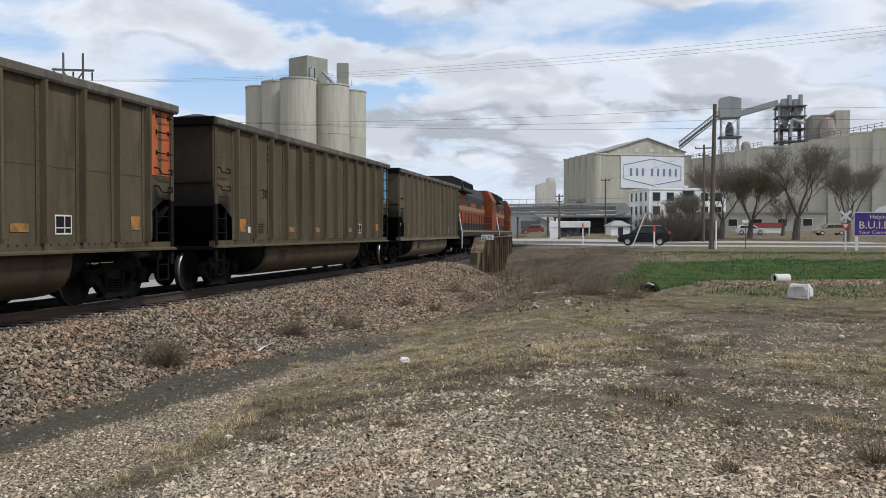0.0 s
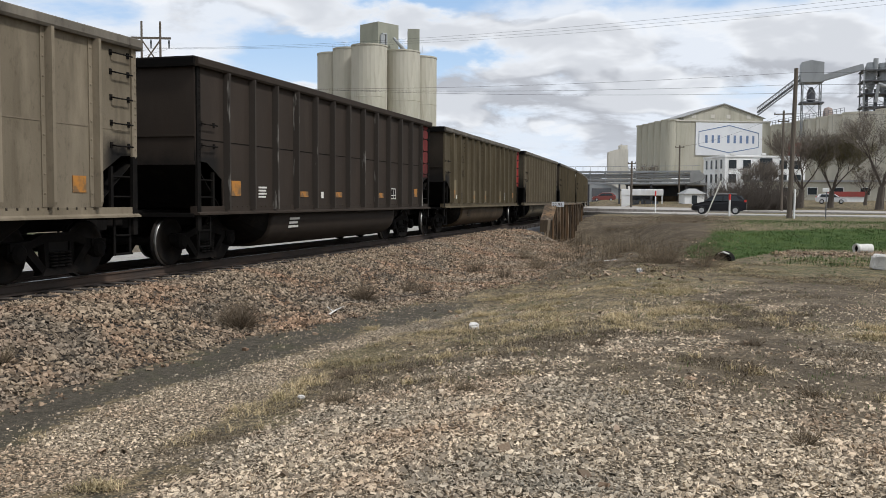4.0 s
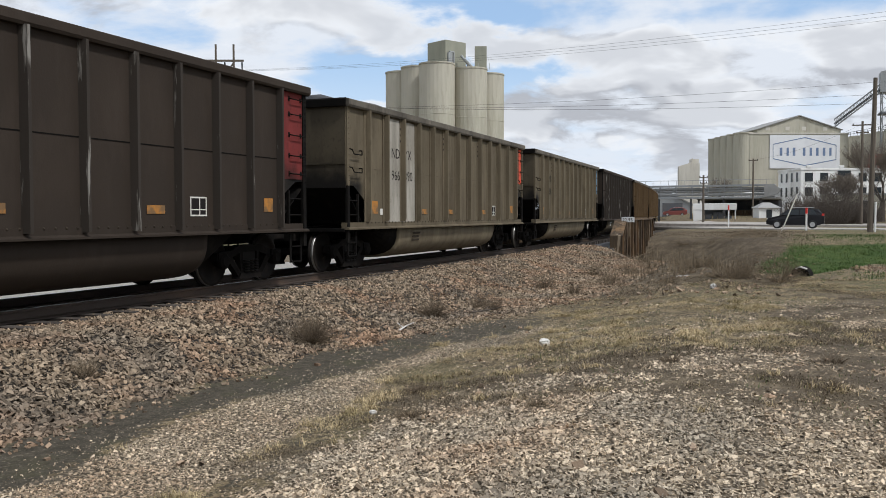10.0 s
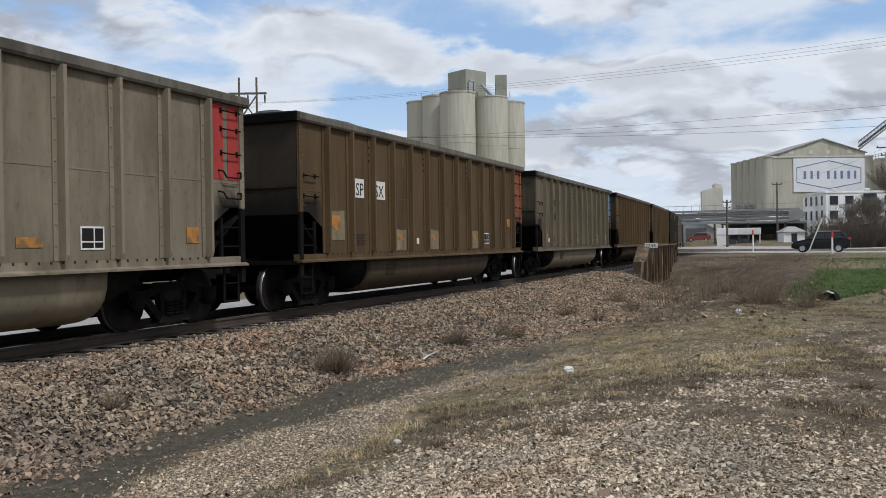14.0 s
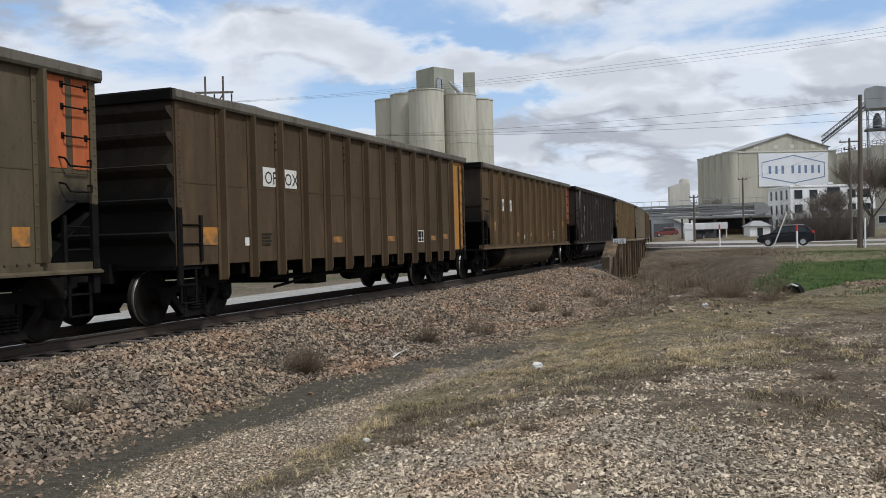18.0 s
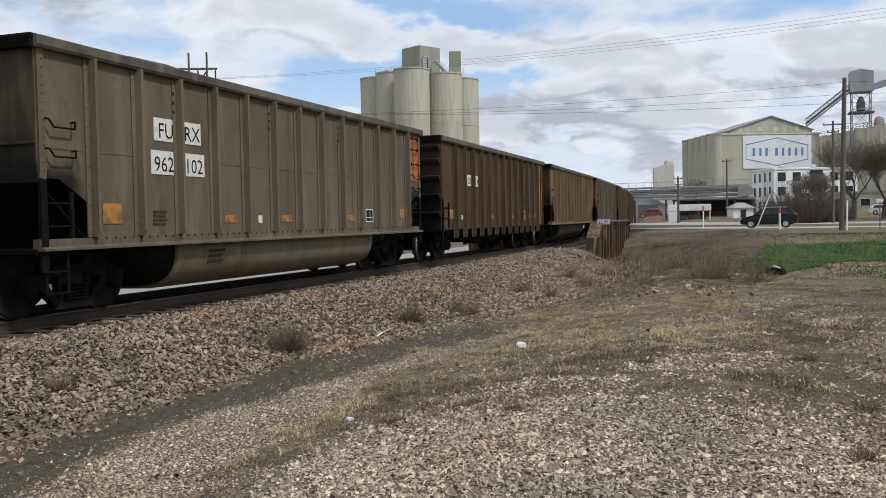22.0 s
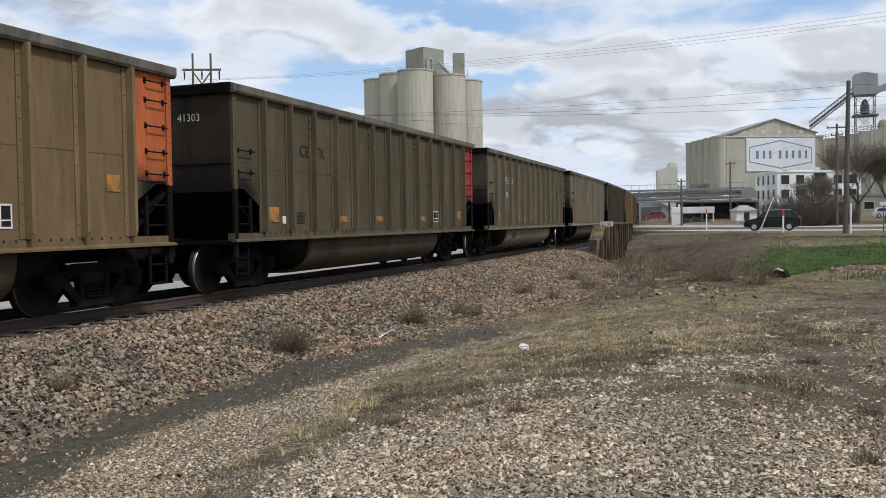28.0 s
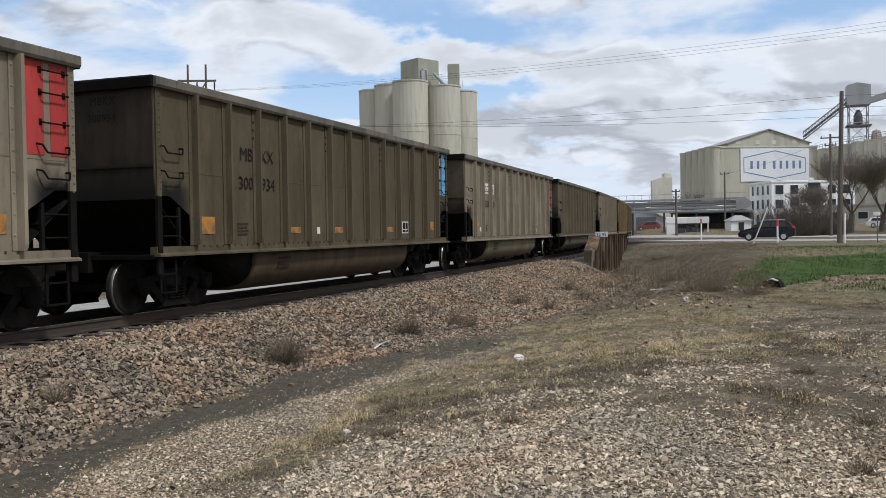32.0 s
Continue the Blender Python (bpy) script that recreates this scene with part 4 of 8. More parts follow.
def under_floor():
    g = Geo().box(-0.33, 0.33, -HALF - 0.1, HALF + 0.1, 0.72, 1.05)
    for y in (-HALF + 0.35, HALF - 0.35):
        g.box(-W + 0.02, W - 0.02, y - 0.38, y + 0.38, 0.93, 1.0)
    return g


def body_floor_b():
    g = Geo().box(-W + 0.03, W - 0.03, -HALF + 0.05, HALF - 0.05, 0.98, 1.06)
    for i in range(12):
        y = -HALF + 0.9 + i * (2 * HALF - 1.8) / 11
        g.box(-W + 0.05, W - 0.05, y - 0.05, y + 0.05, 0.8, 0.98)
    return g


def brake_rigging():
    g = Geo()
    g.tube((1.0, -3.5, 0.62), (1.0, 3.6, 0.62), 0.03)
    g.tube((-0.9, -4.2, 0.55), (-0.9, 4.2, 0.55), 0.03)
    g.lathe([(0.0, -0.5), (0.2, -0.5), (0.22, -0.4), (0.22, 0.4), (0.2, 0.5), (0.0, 0.5)], (0.7, 1.2, 0.62), "y", 12)
    g.box(0.5, 1.0, -1.6, -0.9, 0.42, 0.85, 0.03)
    g.box(-0.8, 0.9, -2.6, -2.45, 0.5, 0.8)
    g.box(-0.8, 0.9, 2.6, 2.72, 0.5, 0.8)
    g.bar((1.1, -3.4, 0.45), (1.1, -0.4, 0.72), 0.04, 0.05)
    return g


def wheel():
    r = 0.457
    return Geo().lathe([(0.0, -0.09), (0.1, -0.09), (0.13, -0.03), (0.33, 0.0), (0.36, -0.05), (r + 0.026, -0.055), (r + 0.026, -0.03), (r + 0.004, -0.018), (r, 0.07), (0.385, 0.075), (0.35, 0.03), (0.14, 0.05), (0.1, 0.11), (0.0, 0.11)], (0, 0, 0), "x", 24)


def rim():
    r = 0.4585
    return Geo().lathe([(r + 0.001, -0.012), (r + 0.0014, 0.066), (r - 0.004, 0.0665), (r - 0.004, -0.012), (r + 0.001, -0.012)], (0, 0, 0), "x", 24)


def side_frame():
    g = Geo()
    top = [(-0.62, 0.64), (-0.35, 0.74), (0.35, 0.74), (0.62, 0.64), (1.08, 0.6), (1.08, 0.46), (0.75, 0.5), (0.55, 0.53), (0.3, 0.6), (-0.3, 0.6), (-0.55, 0.53), (-0.75, 0.5), (-1.08, 0.46), (-1.08, 0.6)]
    g.prism(top, "x", -0.07, 0.07)
    for k in (-1, 1):
        g.prism([(k * 0.78, 0.52), (k * 0.62, 0.56), (k * 0.28, 0.2), (k * 0.36, 0.12)], "x", -0.06, 0.06)
        g.prism([(k * 0.3, 0.2), (k * 0.22, 0.2), (k * 0.24, 0.62), (k * 0.34, 0.62)], "x", -0.06, 0.06)
        g.lathe([(0.0, -0.07), (0.13, -0.07), (0.15, 0.0), (0.15, 0.09), (0.1, 0.13), (0.0, 0.13)], (0.02, k * 0.89, 0.457), "x", 14)
        g.box(-0.05, 0.1, k * 0.89 - 0.17, k * 0.89 + 0.17, 0.5, 0.62)
    g.prism([(-0.4, 0.1), (0.4, 0.1), (0.34, 0.21), (-0.34, 0.21)], "x", -0.09, 0.09)
    return g


def springs():
    g = Geo()
    # added backing plate, blocks the bright ground seen through the coils
    g.box(-0.05, 0.0, -0.24, 0.24, 0.18, 0.6)
    for k in (-0.15, 0.0, 0.15):
        for i in range(5):
            z = 0.22 + i * 0.05
            g.lathe([(0.045, 0.0), (0.07, 0.012), (0.07, 0.028), (0.045, 0.036)], (0.04, k, z), "z", 10)
    return g


def bolster():
    g = Geo().box(-0.95, 0.95, -0.16, 0.16, 0.48, 0.7, 0.03)
    g.lathe([(0, 0), (0.2, 0), (0.2, 0.1), (0, 0.1)], (0, 0, 0.68), "z", 14)
    return g


def axle():
    return Geo().tube((-0.98, 0, 0), (0.98, 0, 0), 0.085, n=12)


def coupler():
    g = Geo().box(-0.1, 0.1, 0.0, 0.62, 0.76, 0.94, 0.02)
    g.prism([(-0.16, 0.55), (0.12, 0.5), (0.2, 0.7), (0.15, 0.9), (0.0, 0.93), (0.02, 0.78), (-0.12, 0.8)], "z", 0.7, 1.0)
    g.tube((0.12, 0.1, 0.8), (0.2, 0.6, 0.45), 0.025)
    g.tube((0.2, 0.6, 0.45), (0.1, 0.85, 0.6), 0.025)
    return g


def ladder(z0, z1, n):
    """Two stiles and rungs, in the yz plane facing +x."""
    g = Geo()
    for y in (-0.2, 0.2):
        g.bar((0.03, y, z0), (0.03, y, z1), 0.04, 0.05)
    for i in range(n):
        z = z0 + 0.1 + i * (z1 - z0 - 0.2) / (n - 1)
        g.tube((0.05, -0.22, z), (0.05, 0.22, z), 0.013, n=6)
    return g


def grab_iron():
    g = Geo()
    g.tube((0.09, -0.22, 0), (0.09, 0.22, 0), 0.013, n=6)
    for y in (-0.22, 0.22):
        g.tube((0.0, y, 0.02), (0.09, y, 0), 0.013, n=6)
        g.box(-0.005, 0.012, y - 0.03, y + 0.03, -0.03, 0.06)
    return g


def bent_grab():
    g = Geo()
    pts = [(0.0, -0.3, 0.12), (0.09, -0.28, 0.1), (0.1, -0.2, 0.0), (0.1, 0.2, 0.0), (0.09, 0.22, 0.1), (0.0, 0.24, 0.1)]
    for a, b in zip(pts, pts[1:]):
        g.tube(a, b, 0.014, n=6)
    return g


def corner_post():
    """Angle iron down the corner, with rows of bolt heads."""
    g = Geo().prism([(-0.02, -0.06), (0.03, -0.06), (0.03, 0.06), (0.018, 0.06), (0.018, -0.045), (-0.02, -0.045)], "z", 1.95, TOP - 0.15)
    for i in range(16):
        z = 1.95 + i * 0.115
        g.add([(0.03, 0.0, z - 0.02), (0.03, 0.035, z - 0.02), (0.03, 0.035, z + 0.02), (0.03, 0.0, z + 0.02), (0.048, 0.018, z)], [(0, 1, 4), (1, 2, 4), (2, 3, 4), (3, 0, 4)])
    return g


def end_rail():
    """Handrail frame of the end platform."""
    g = Geo()
    for y in (0.0, 0.55):
        g.bar((0, y, 1.0), (0, y, 1.78), 0.05, 0.06)
    for z in (1.3, 1.62):
        g.tube((0, 0, z), (0, 0.55, z), 0.016, n=6)
    return g


def stirrup():
    g = Geo()
    for y in (-0.2, 0.2):
        g.bar((0, y, 0.36), (0, y, 1.0), 0.02, 0.05)
    for z in (0.38, 0.68):
        g.bar((0, -0.2, z), (0, 0.2, z), 0.05, 0.025)
    return g


def flat(w, h, t=0.004):
    return Geo().box(-t, t, -w / 2, w / 2, 0, h)


def info_box():
    """A ruled white box as stencilled on the sides."""
    g = Geo()
    for a in ((-0.22, 0.22, 0, 0.025), (-0.22, 0.22, 0.295, 0.32), (-0.22, -0.195, 0, 0.32), (0.195, 0.22, 0, 0.32), (0.02, 0.04, 0, 0.3), (-0.22, 0.22, 0.1, 0.118)):
        g.box(-0.003, 0.003, a[0], a[1], a[2], a[3])
    return g


def stamped(rows, w, h):
    """Unreadable stencil lines as short plain bars."""
    g = Geo()
    for i in range(rows):
        z = h * (1 - (i + 1) / rows)
        g.box(-0.003, 0.003, -w / 2, w / 2 - (0.1 * w if i % 2 else 0), z, z + 0.55 * h / rows)
    return g


def scrawl(seed, w, h):
    """Sprayed loops and strokes, flat on the side."""
    rng = random.Random(seed)
    g = Geo()
    n = max(4, int(w * 4))
    for i in range(n):
        u = -w / 2 + w * (i + 0.5) / n
        a = rng.uniform(0, 6.28)
        ru, rv = rng.uniform(0.12, 0.22), rng.uniform(0.2, 0.45) * h
        vc = rng.uniform(0.4, 0.6) * h
        last = None
        for k in range(11):
            t = a + 4.6 * k / 10
            q = (0.0, u + ru * math.cos(t) + 0.02 * k, vc + rv * math.sin(t))
            if last:
                g.bar(last, q, 0.006, 0.065)
            last = q
    return g


def build_truck(parent, y):
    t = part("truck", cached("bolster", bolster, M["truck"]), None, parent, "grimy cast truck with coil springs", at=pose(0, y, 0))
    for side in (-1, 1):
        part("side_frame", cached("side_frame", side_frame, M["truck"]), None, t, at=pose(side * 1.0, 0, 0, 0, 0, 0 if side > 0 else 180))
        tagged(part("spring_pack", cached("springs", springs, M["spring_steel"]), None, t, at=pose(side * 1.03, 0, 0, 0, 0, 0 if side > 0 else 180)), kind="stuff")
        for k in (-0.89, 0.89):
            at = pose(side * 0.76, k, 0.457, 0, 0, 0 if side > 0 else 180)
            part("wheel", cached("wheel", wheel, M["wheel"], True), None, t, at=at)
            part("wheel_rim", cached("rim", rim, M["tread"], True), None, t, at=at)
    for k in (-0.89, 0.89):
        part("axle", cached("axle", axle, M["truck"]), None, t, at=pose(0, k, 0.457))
    return t


def text_part(parent, text, size, mat, y, z, x, name="lettering"):
    """Letters on the side that faces +x, reading along +y, starting at y."""
    return part(name, lettering(text, size, mat), None, parent, at=pose(x, y, z, 90, 0, 90))


def build_wagon(form, paint_key, end_key, end_style="full", label="", marks=(), seed=0, squares=True, worn=False, panel=False):
    """form: 'tub' or 'straight'. Marks are (kind, text, size, colour, y, z)."""
    car = thing("coal_wagon", Matrix.Identity(4), label, "railway wagon", "coal wagons of the train")
    p, e = M[paint_key], M[end_key]
    plain = paint_key == "black"
    straight = form == "straight"
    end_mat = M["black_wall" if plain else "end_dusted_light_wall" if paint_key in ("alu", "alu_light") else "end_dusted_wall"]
    rail_mat = p if plain else M["chord"]
    n = 13
    inset = 1.286 if straight else 1.05
    for side in (1, -1):
        turn = 0 if side > 0 else 180
        part("side_sheet", cached("side_sheet_b" if straight else "side_sheet_a", side_sheet_b if straight else side_sheet_a, p if straight else M[paint_key + "_side"]), None, car, at=pose(side * W, 0, 0, 0, 0, turn))
        part("top_chord", cached("chord_side", chord_side, rail_mat), None, car, at=pose(side * W, 0, 0, 0, 0, turn))
        if not straight:
            part("side_sill", cached("sill", sill, p), None, car, at=pose(side * W, 0, 0, 0, 0, turn))
        part("seam", cached("seam", lambda: Geo().box(-0.002, 0.006, -HALF + 0.1, HALF - 0.1, 2.36, 2.378), M["soot_dark"] if plain else p), None, car, at=pose(side * (W + 0.012), 0, 0))
        for i, y in enumerate(post_places(n, inset)):
            if straight:
                me = cached("post_b", lambda: hat_post(0.72, TOP - 0.16, 0.09, 0.13), M[paint_key + "_post"])
            elif plain:
                me = cached("post_c", lambda: plain_post(SILL + 0.03, TOP - 0.16), M["black_post"])
            else:
                me = cached("post_a", lambda: hat_post(SILL + 0.11, TOP - 0.16, 0.1, 0.13), M[paint_key + "_post"])
            post = part("side_post", me, None, car, at=pose(side * (W + 0.012), y, 0, 0, 0, turn))
            if i in (2, 5, 8) and side > 0 and not plain:
                tagged(part("slot", cached("slots", slots, M["dark_mark"]), None, post), kind="stuff")
    for k in (1, -1):
        turn = 0 if k > 0 else 180
        part("end_wall", cached("end_wall_b" if straight else "end_wall_a", end_wall_b if straight else end_wall_a, end_mat), None, car, "end wall darkened with coal dust and painted gap shade", at=pose(0, k * HALF, 0, 0, 0, turn))
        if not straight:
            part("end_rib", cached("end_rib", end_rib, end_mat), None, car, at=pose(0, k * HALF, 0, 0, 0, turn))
            # slope sheet and tub end near-black: grime plus the shade below the end wall
            part("slope_sheet", cached("slope_sheet", slope_sheet, M["soot_dark"]), None, car, "coal-black sloping end sheet", at=pose(0, k * HALF, 0, 0, 0, turn))
            part("tub_end", cached("tub_end", tub_end, M["soot_dark"]), None, car, "coal-black tub end", at=pose(0, k * 4.02, 0, 0, 0, turn))
        part("end_chord", cached("chord_end", chord_end, M["soot_dark"]), None, car, at=pose(0, k * HALF, 0, 0, 0, turn))
        part("coupler", cached("coupler", coupler, M["truck"]), None, car, at=pose(0, k * (HALF + 0.1), 0, 0, 0, turn))
        build_truck(car, k * 5.98)
        for side in (1, -1):
            x = side * (W + 0.015)
            ft = 0 if side > 0 else 180
            front = k > 0
            post_mat = M["soot_dark"] if plain else (e if front and end_style == "full" else p)
            part("corner_post", cached("corner_post", corner_post, post_mat), None, car, at=pose(x, k * (HALF - 0.08), 0, 0, 0, ft))
            part("corner_foot", cached("corner_foot", lambda: Geo().prism([(-0.02, -0.06), (0.03, -0.06), (0.03, 0.06), (0.018, 0.06), (0.018, -0.045), (-0.02, -0.045)], "z", SILL - 0.35, 1.95), M["soot_dark"]), None, car, at=pose(x, k * (HALF - 0.08), 0, 0, 0, ft))
            if straight and not front:
                part("corner_rail", cached("end_rail", end_rail, M["soot_dark"]), None, car, at=pose(side * (W + 0.03), -HALF + 0.1, 0.05))
            elif straight:
                part("ladder", cached("ladder_tall", lambda: ladder(1.0, TOP - 0.3, 8), p), None, car, at=pose(x, k * (HALF - 0.3), 0, 0, 0, ft))
            else:
                zs = (2.1, 2.45, 2.85, 3.25, 3.55) if front else (2.25, 2.65)
                for z in zs:
                    me = cached("grab_iron", grab_iron, M["soot_dark"]) if (z > 2.7 or end_style == "full") else cached("bent_grab", bent_grab, M["soot_dark"])
                    part("grab_iron", me, None, car, at=pose(x, k * (HALF - 0.42), z, 0, 0, ft))
            if not straight:
                part("end_handrail", cached("end_rail", end_rail, M["soot_dark"]), None, car, at=pose(side * (W - 0.02), k * (HALF - (0.62 if k > 0 else 0.1)), 0))
            part("step", cached("stirrup", stirrup, M["soot_dark"]), None, car, at=pose(side * (W - 0.02), k * (HALF - 0.35), 0))
    if not straight:
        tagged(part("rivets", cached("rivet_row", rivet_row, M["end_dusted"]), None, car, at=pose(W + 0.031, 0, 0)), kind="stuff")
    part("centre_sill", cached("under_floor", under_floor, M["soot_dark"]), None, car)
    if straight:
        part("floor", cached("body_floor_b", body_floor_b, M["soot_dark"]), None, car)
        part("brake_rigging", cached("brake_rigging", brake_rigging, M["soot_dark"]), None, car)
    else:
        part("tub", cached("tub", tub, p if plain and seed != 16 else M["tub_grey" if plain or paint_key in ("alu", "alu_light") else "tub_brown"], True), None, car, "rounded belly tub below the sills")
    part("coal_load", cached("coal%d" % (seed % 5), lambda: coal_heap(seed % 5), M["coal"]), None, car, "heaped black coal")
    # painted front end: strips between last post and corner
    y0 = HALF - 0.75 if not straight else HALF - 0.55
    if end_key != paint_key:
        for side in (1, -1):
            x = side * (W + 0.016)
            if end_style == "full":
                part("end_panel", cached("end_full", lambda: flat(0.98, 1.7), M[end_key + "_panel"]), None, car, at=pose(x, HALF - 0.5, 2.0))
            elif end_style == "strip":
                part("end_panel", cached("end_strip", lambda: flat(1.0, 2.65), e), None, car, at=pose(x, HALF - 0.68, 1.03))
            else:
                for yy in (HALF - 0.76, HALF - 0.27):
                    part("end_panel", cached("end_half", lambda: flat(0.37, 1.25), e), None, car, at=pose(x, yy, 2.42))
    x = W + 0.02
    if squares:
        ys = post_places(n, inset)
        big = cached("square", lambda: flat(0.42, 0.3), M["marker_yellow"])
        small = cached("dash", lambda: flat(0.42, 0.13), M["marker_yellow"])
        high = 0.28 if paint_key in ("tan", "brown") else 0.0
        part("reflector", big, None, car, "yellow reflector patch", at=pose(x, ys[0] + 0.4 if not straight else ys[0] - 0.35, 1.33 + high))
        for i in ((3, 5, 8) if not straight else (4, 7, 10)):
            part("reflector", small, None, car, at=pose(x, (ys[i] + ys[i + 1]) / 2, 1.32 + 0.3 * high))
        part("reflector", small if straight else cached("end_square", lambda: flat(0.3, 0.25), M["marker_yellow"]), None, car, at=pose(x, ys[-2] + 0.5 if straight else (ys[-1] + ys[-2]) / 2 + 0.15, 1.36 + 1.6 * high))
    ys = post_places(n, inset)
    part("stencil_box", cached("info_box", info_box, M["white_mark"]), None, car, "ruled white stencil box", at=pose(x, (ys[-3] + ys[-4]) / 2 + 0.05, 1.28))
    part("stencil_back", cached("stencil_back", lambda: flat(0.42, 0.3, 0.001), M["dark_mark"]), None, car, at=pose(x - 0.001, (ys[-3] + ys[-4]) / 2 + 0.05, 1.29))
    if panel:
        part("info_panel", cached("info_panel", lambda: flat(0.36, 0.5, 0.003), M["dark_mark"]), None, car, "dark stencil panel", at=pose(x, (ys[-3] + ys[-4]) / 2 + 0.02, 1.78))
    part("stencil_box", cached("placard", lambda: flat(0.14, 0.15), M["white_mark"]), None, car, "small white placard", at=pose(x, (ys[4] + ys[5]) / 2 if seed % 2 else (ys[1] + ys[0]) / 2 + 0.3, 1.3))
    part("stencil", cached("stamp", lambda: stamped(4, 0.36, 0.26), M["end_dusted"] if not plain else M["white_mark"]), None, car, "small stencilled lines", at=pose(x, (ys[1] + ys[2]) / 2, 1.3))
    if not straight:
        part("stencil", cached("stamp_tub", lambda: stamped(3, 0.5, 0.28), M["end_dusted"] if not plain else M["white_mark"]), None, car, at=pose(1.475, -2.9, 0.62, 0, 12, 0))
    if worn:
        part("worn_patch", cached("worn_a", lambda: ragged(0.74, 1.4, 1.98, 21, 40, 0.07), M["worn_pale"]), None, car, "paint worn pale round the reflector", at=pose(x - 0.003, ys[0] + 0.42, 0))
        for i in (3, 5, 8):
            part("worn_patch", cached("worn_b%d" % i, lambda: ragged(0.66, 1.16, 1.62, 20 + i, 40, 0.09), M["worn_pale"]), None, car, at=pose(x - 0.004, (ys[i] + ys[i + 1]) / 2, 0))
    for kind, text, size, col, y, z in marks:
        if straight and kind in ("text", "board", "ends"):
            y += 0.2
        if kind == "text":
            text_part(car, text, size, M[col], y, z, x + 0.008)
        elif kind == "ends":
            me = lettering(text, size, M[col])
            part("lettering", me, None, car, at=pose(x + 0.008, y - max(v.co.x for v in me.vertices), z, 90, 0, 90))
        elif kind == "board":
            part("mark_board", cached("mark_board_%s_%.2f" % (text, size), lambda: flat(float(text), size), M[col]), None, car, at=pose(x, y, z))
        elif kind == "end":
            part("lettering", lettering(text, size, M[col]), None, car, at=pose(y, -HALF - 0.006, z, 90, 0, 0))
        elif kind == "scrawl":
            part("graffiti", scrawl(int(text), size, min(1.1, size * 1.3)), M[col], car, "loose sprayed graffiti strokes", at=pose(x + 0.002, y, z))
        elif kind == "endboard":
            part("mark_board", Geo().box(y, y + float(text), -HALF - 0.004, -HALF + 0.001, z, z + size), M[col], car)
    return car


def marking(a, b, c, d, col, boards=None, size=0.35, rows=1, drop=0.0, gap=0.13, low=None):
    """Reporting mark split by a side post: two rows of two halves."""
    out = []
    ys = post_places(13, 1.05)
    l, r = ys[2] - gap, ys[2] + 0.17
    z1, z2 = (drop + 2.7, drop + 2.16)
    if boards:
        w = size * 1.5
        out += [("board", "%.2f" % w, size * 1.05, boards, l - w / 2 + 0.03, z1 - 0.05), ("board", "%.2f" % w, size * 1.05, boards, r + w / 2 - 0.04, z1 - 0.05)]
        if rows > 1:
            w = size * 1.75
            out += [("board", "%.2f" % w, size * 1.1, boards, l - w / 2 + 0.03, z2 - 0.05), ("board", "%.2f" % w, size * 1.1, boards, r + w / 2 - 0.04, z2 - 0.05)]
    out += [("ends", a, size, col, l, z1), ("text", b, size, col, r, z1), ("ends", c, size, low or col, l, z2), ("text", d, size, low or col, r, z2)]
    return [m for m in out if m[0] not in ("text", "ends") or m[1]]



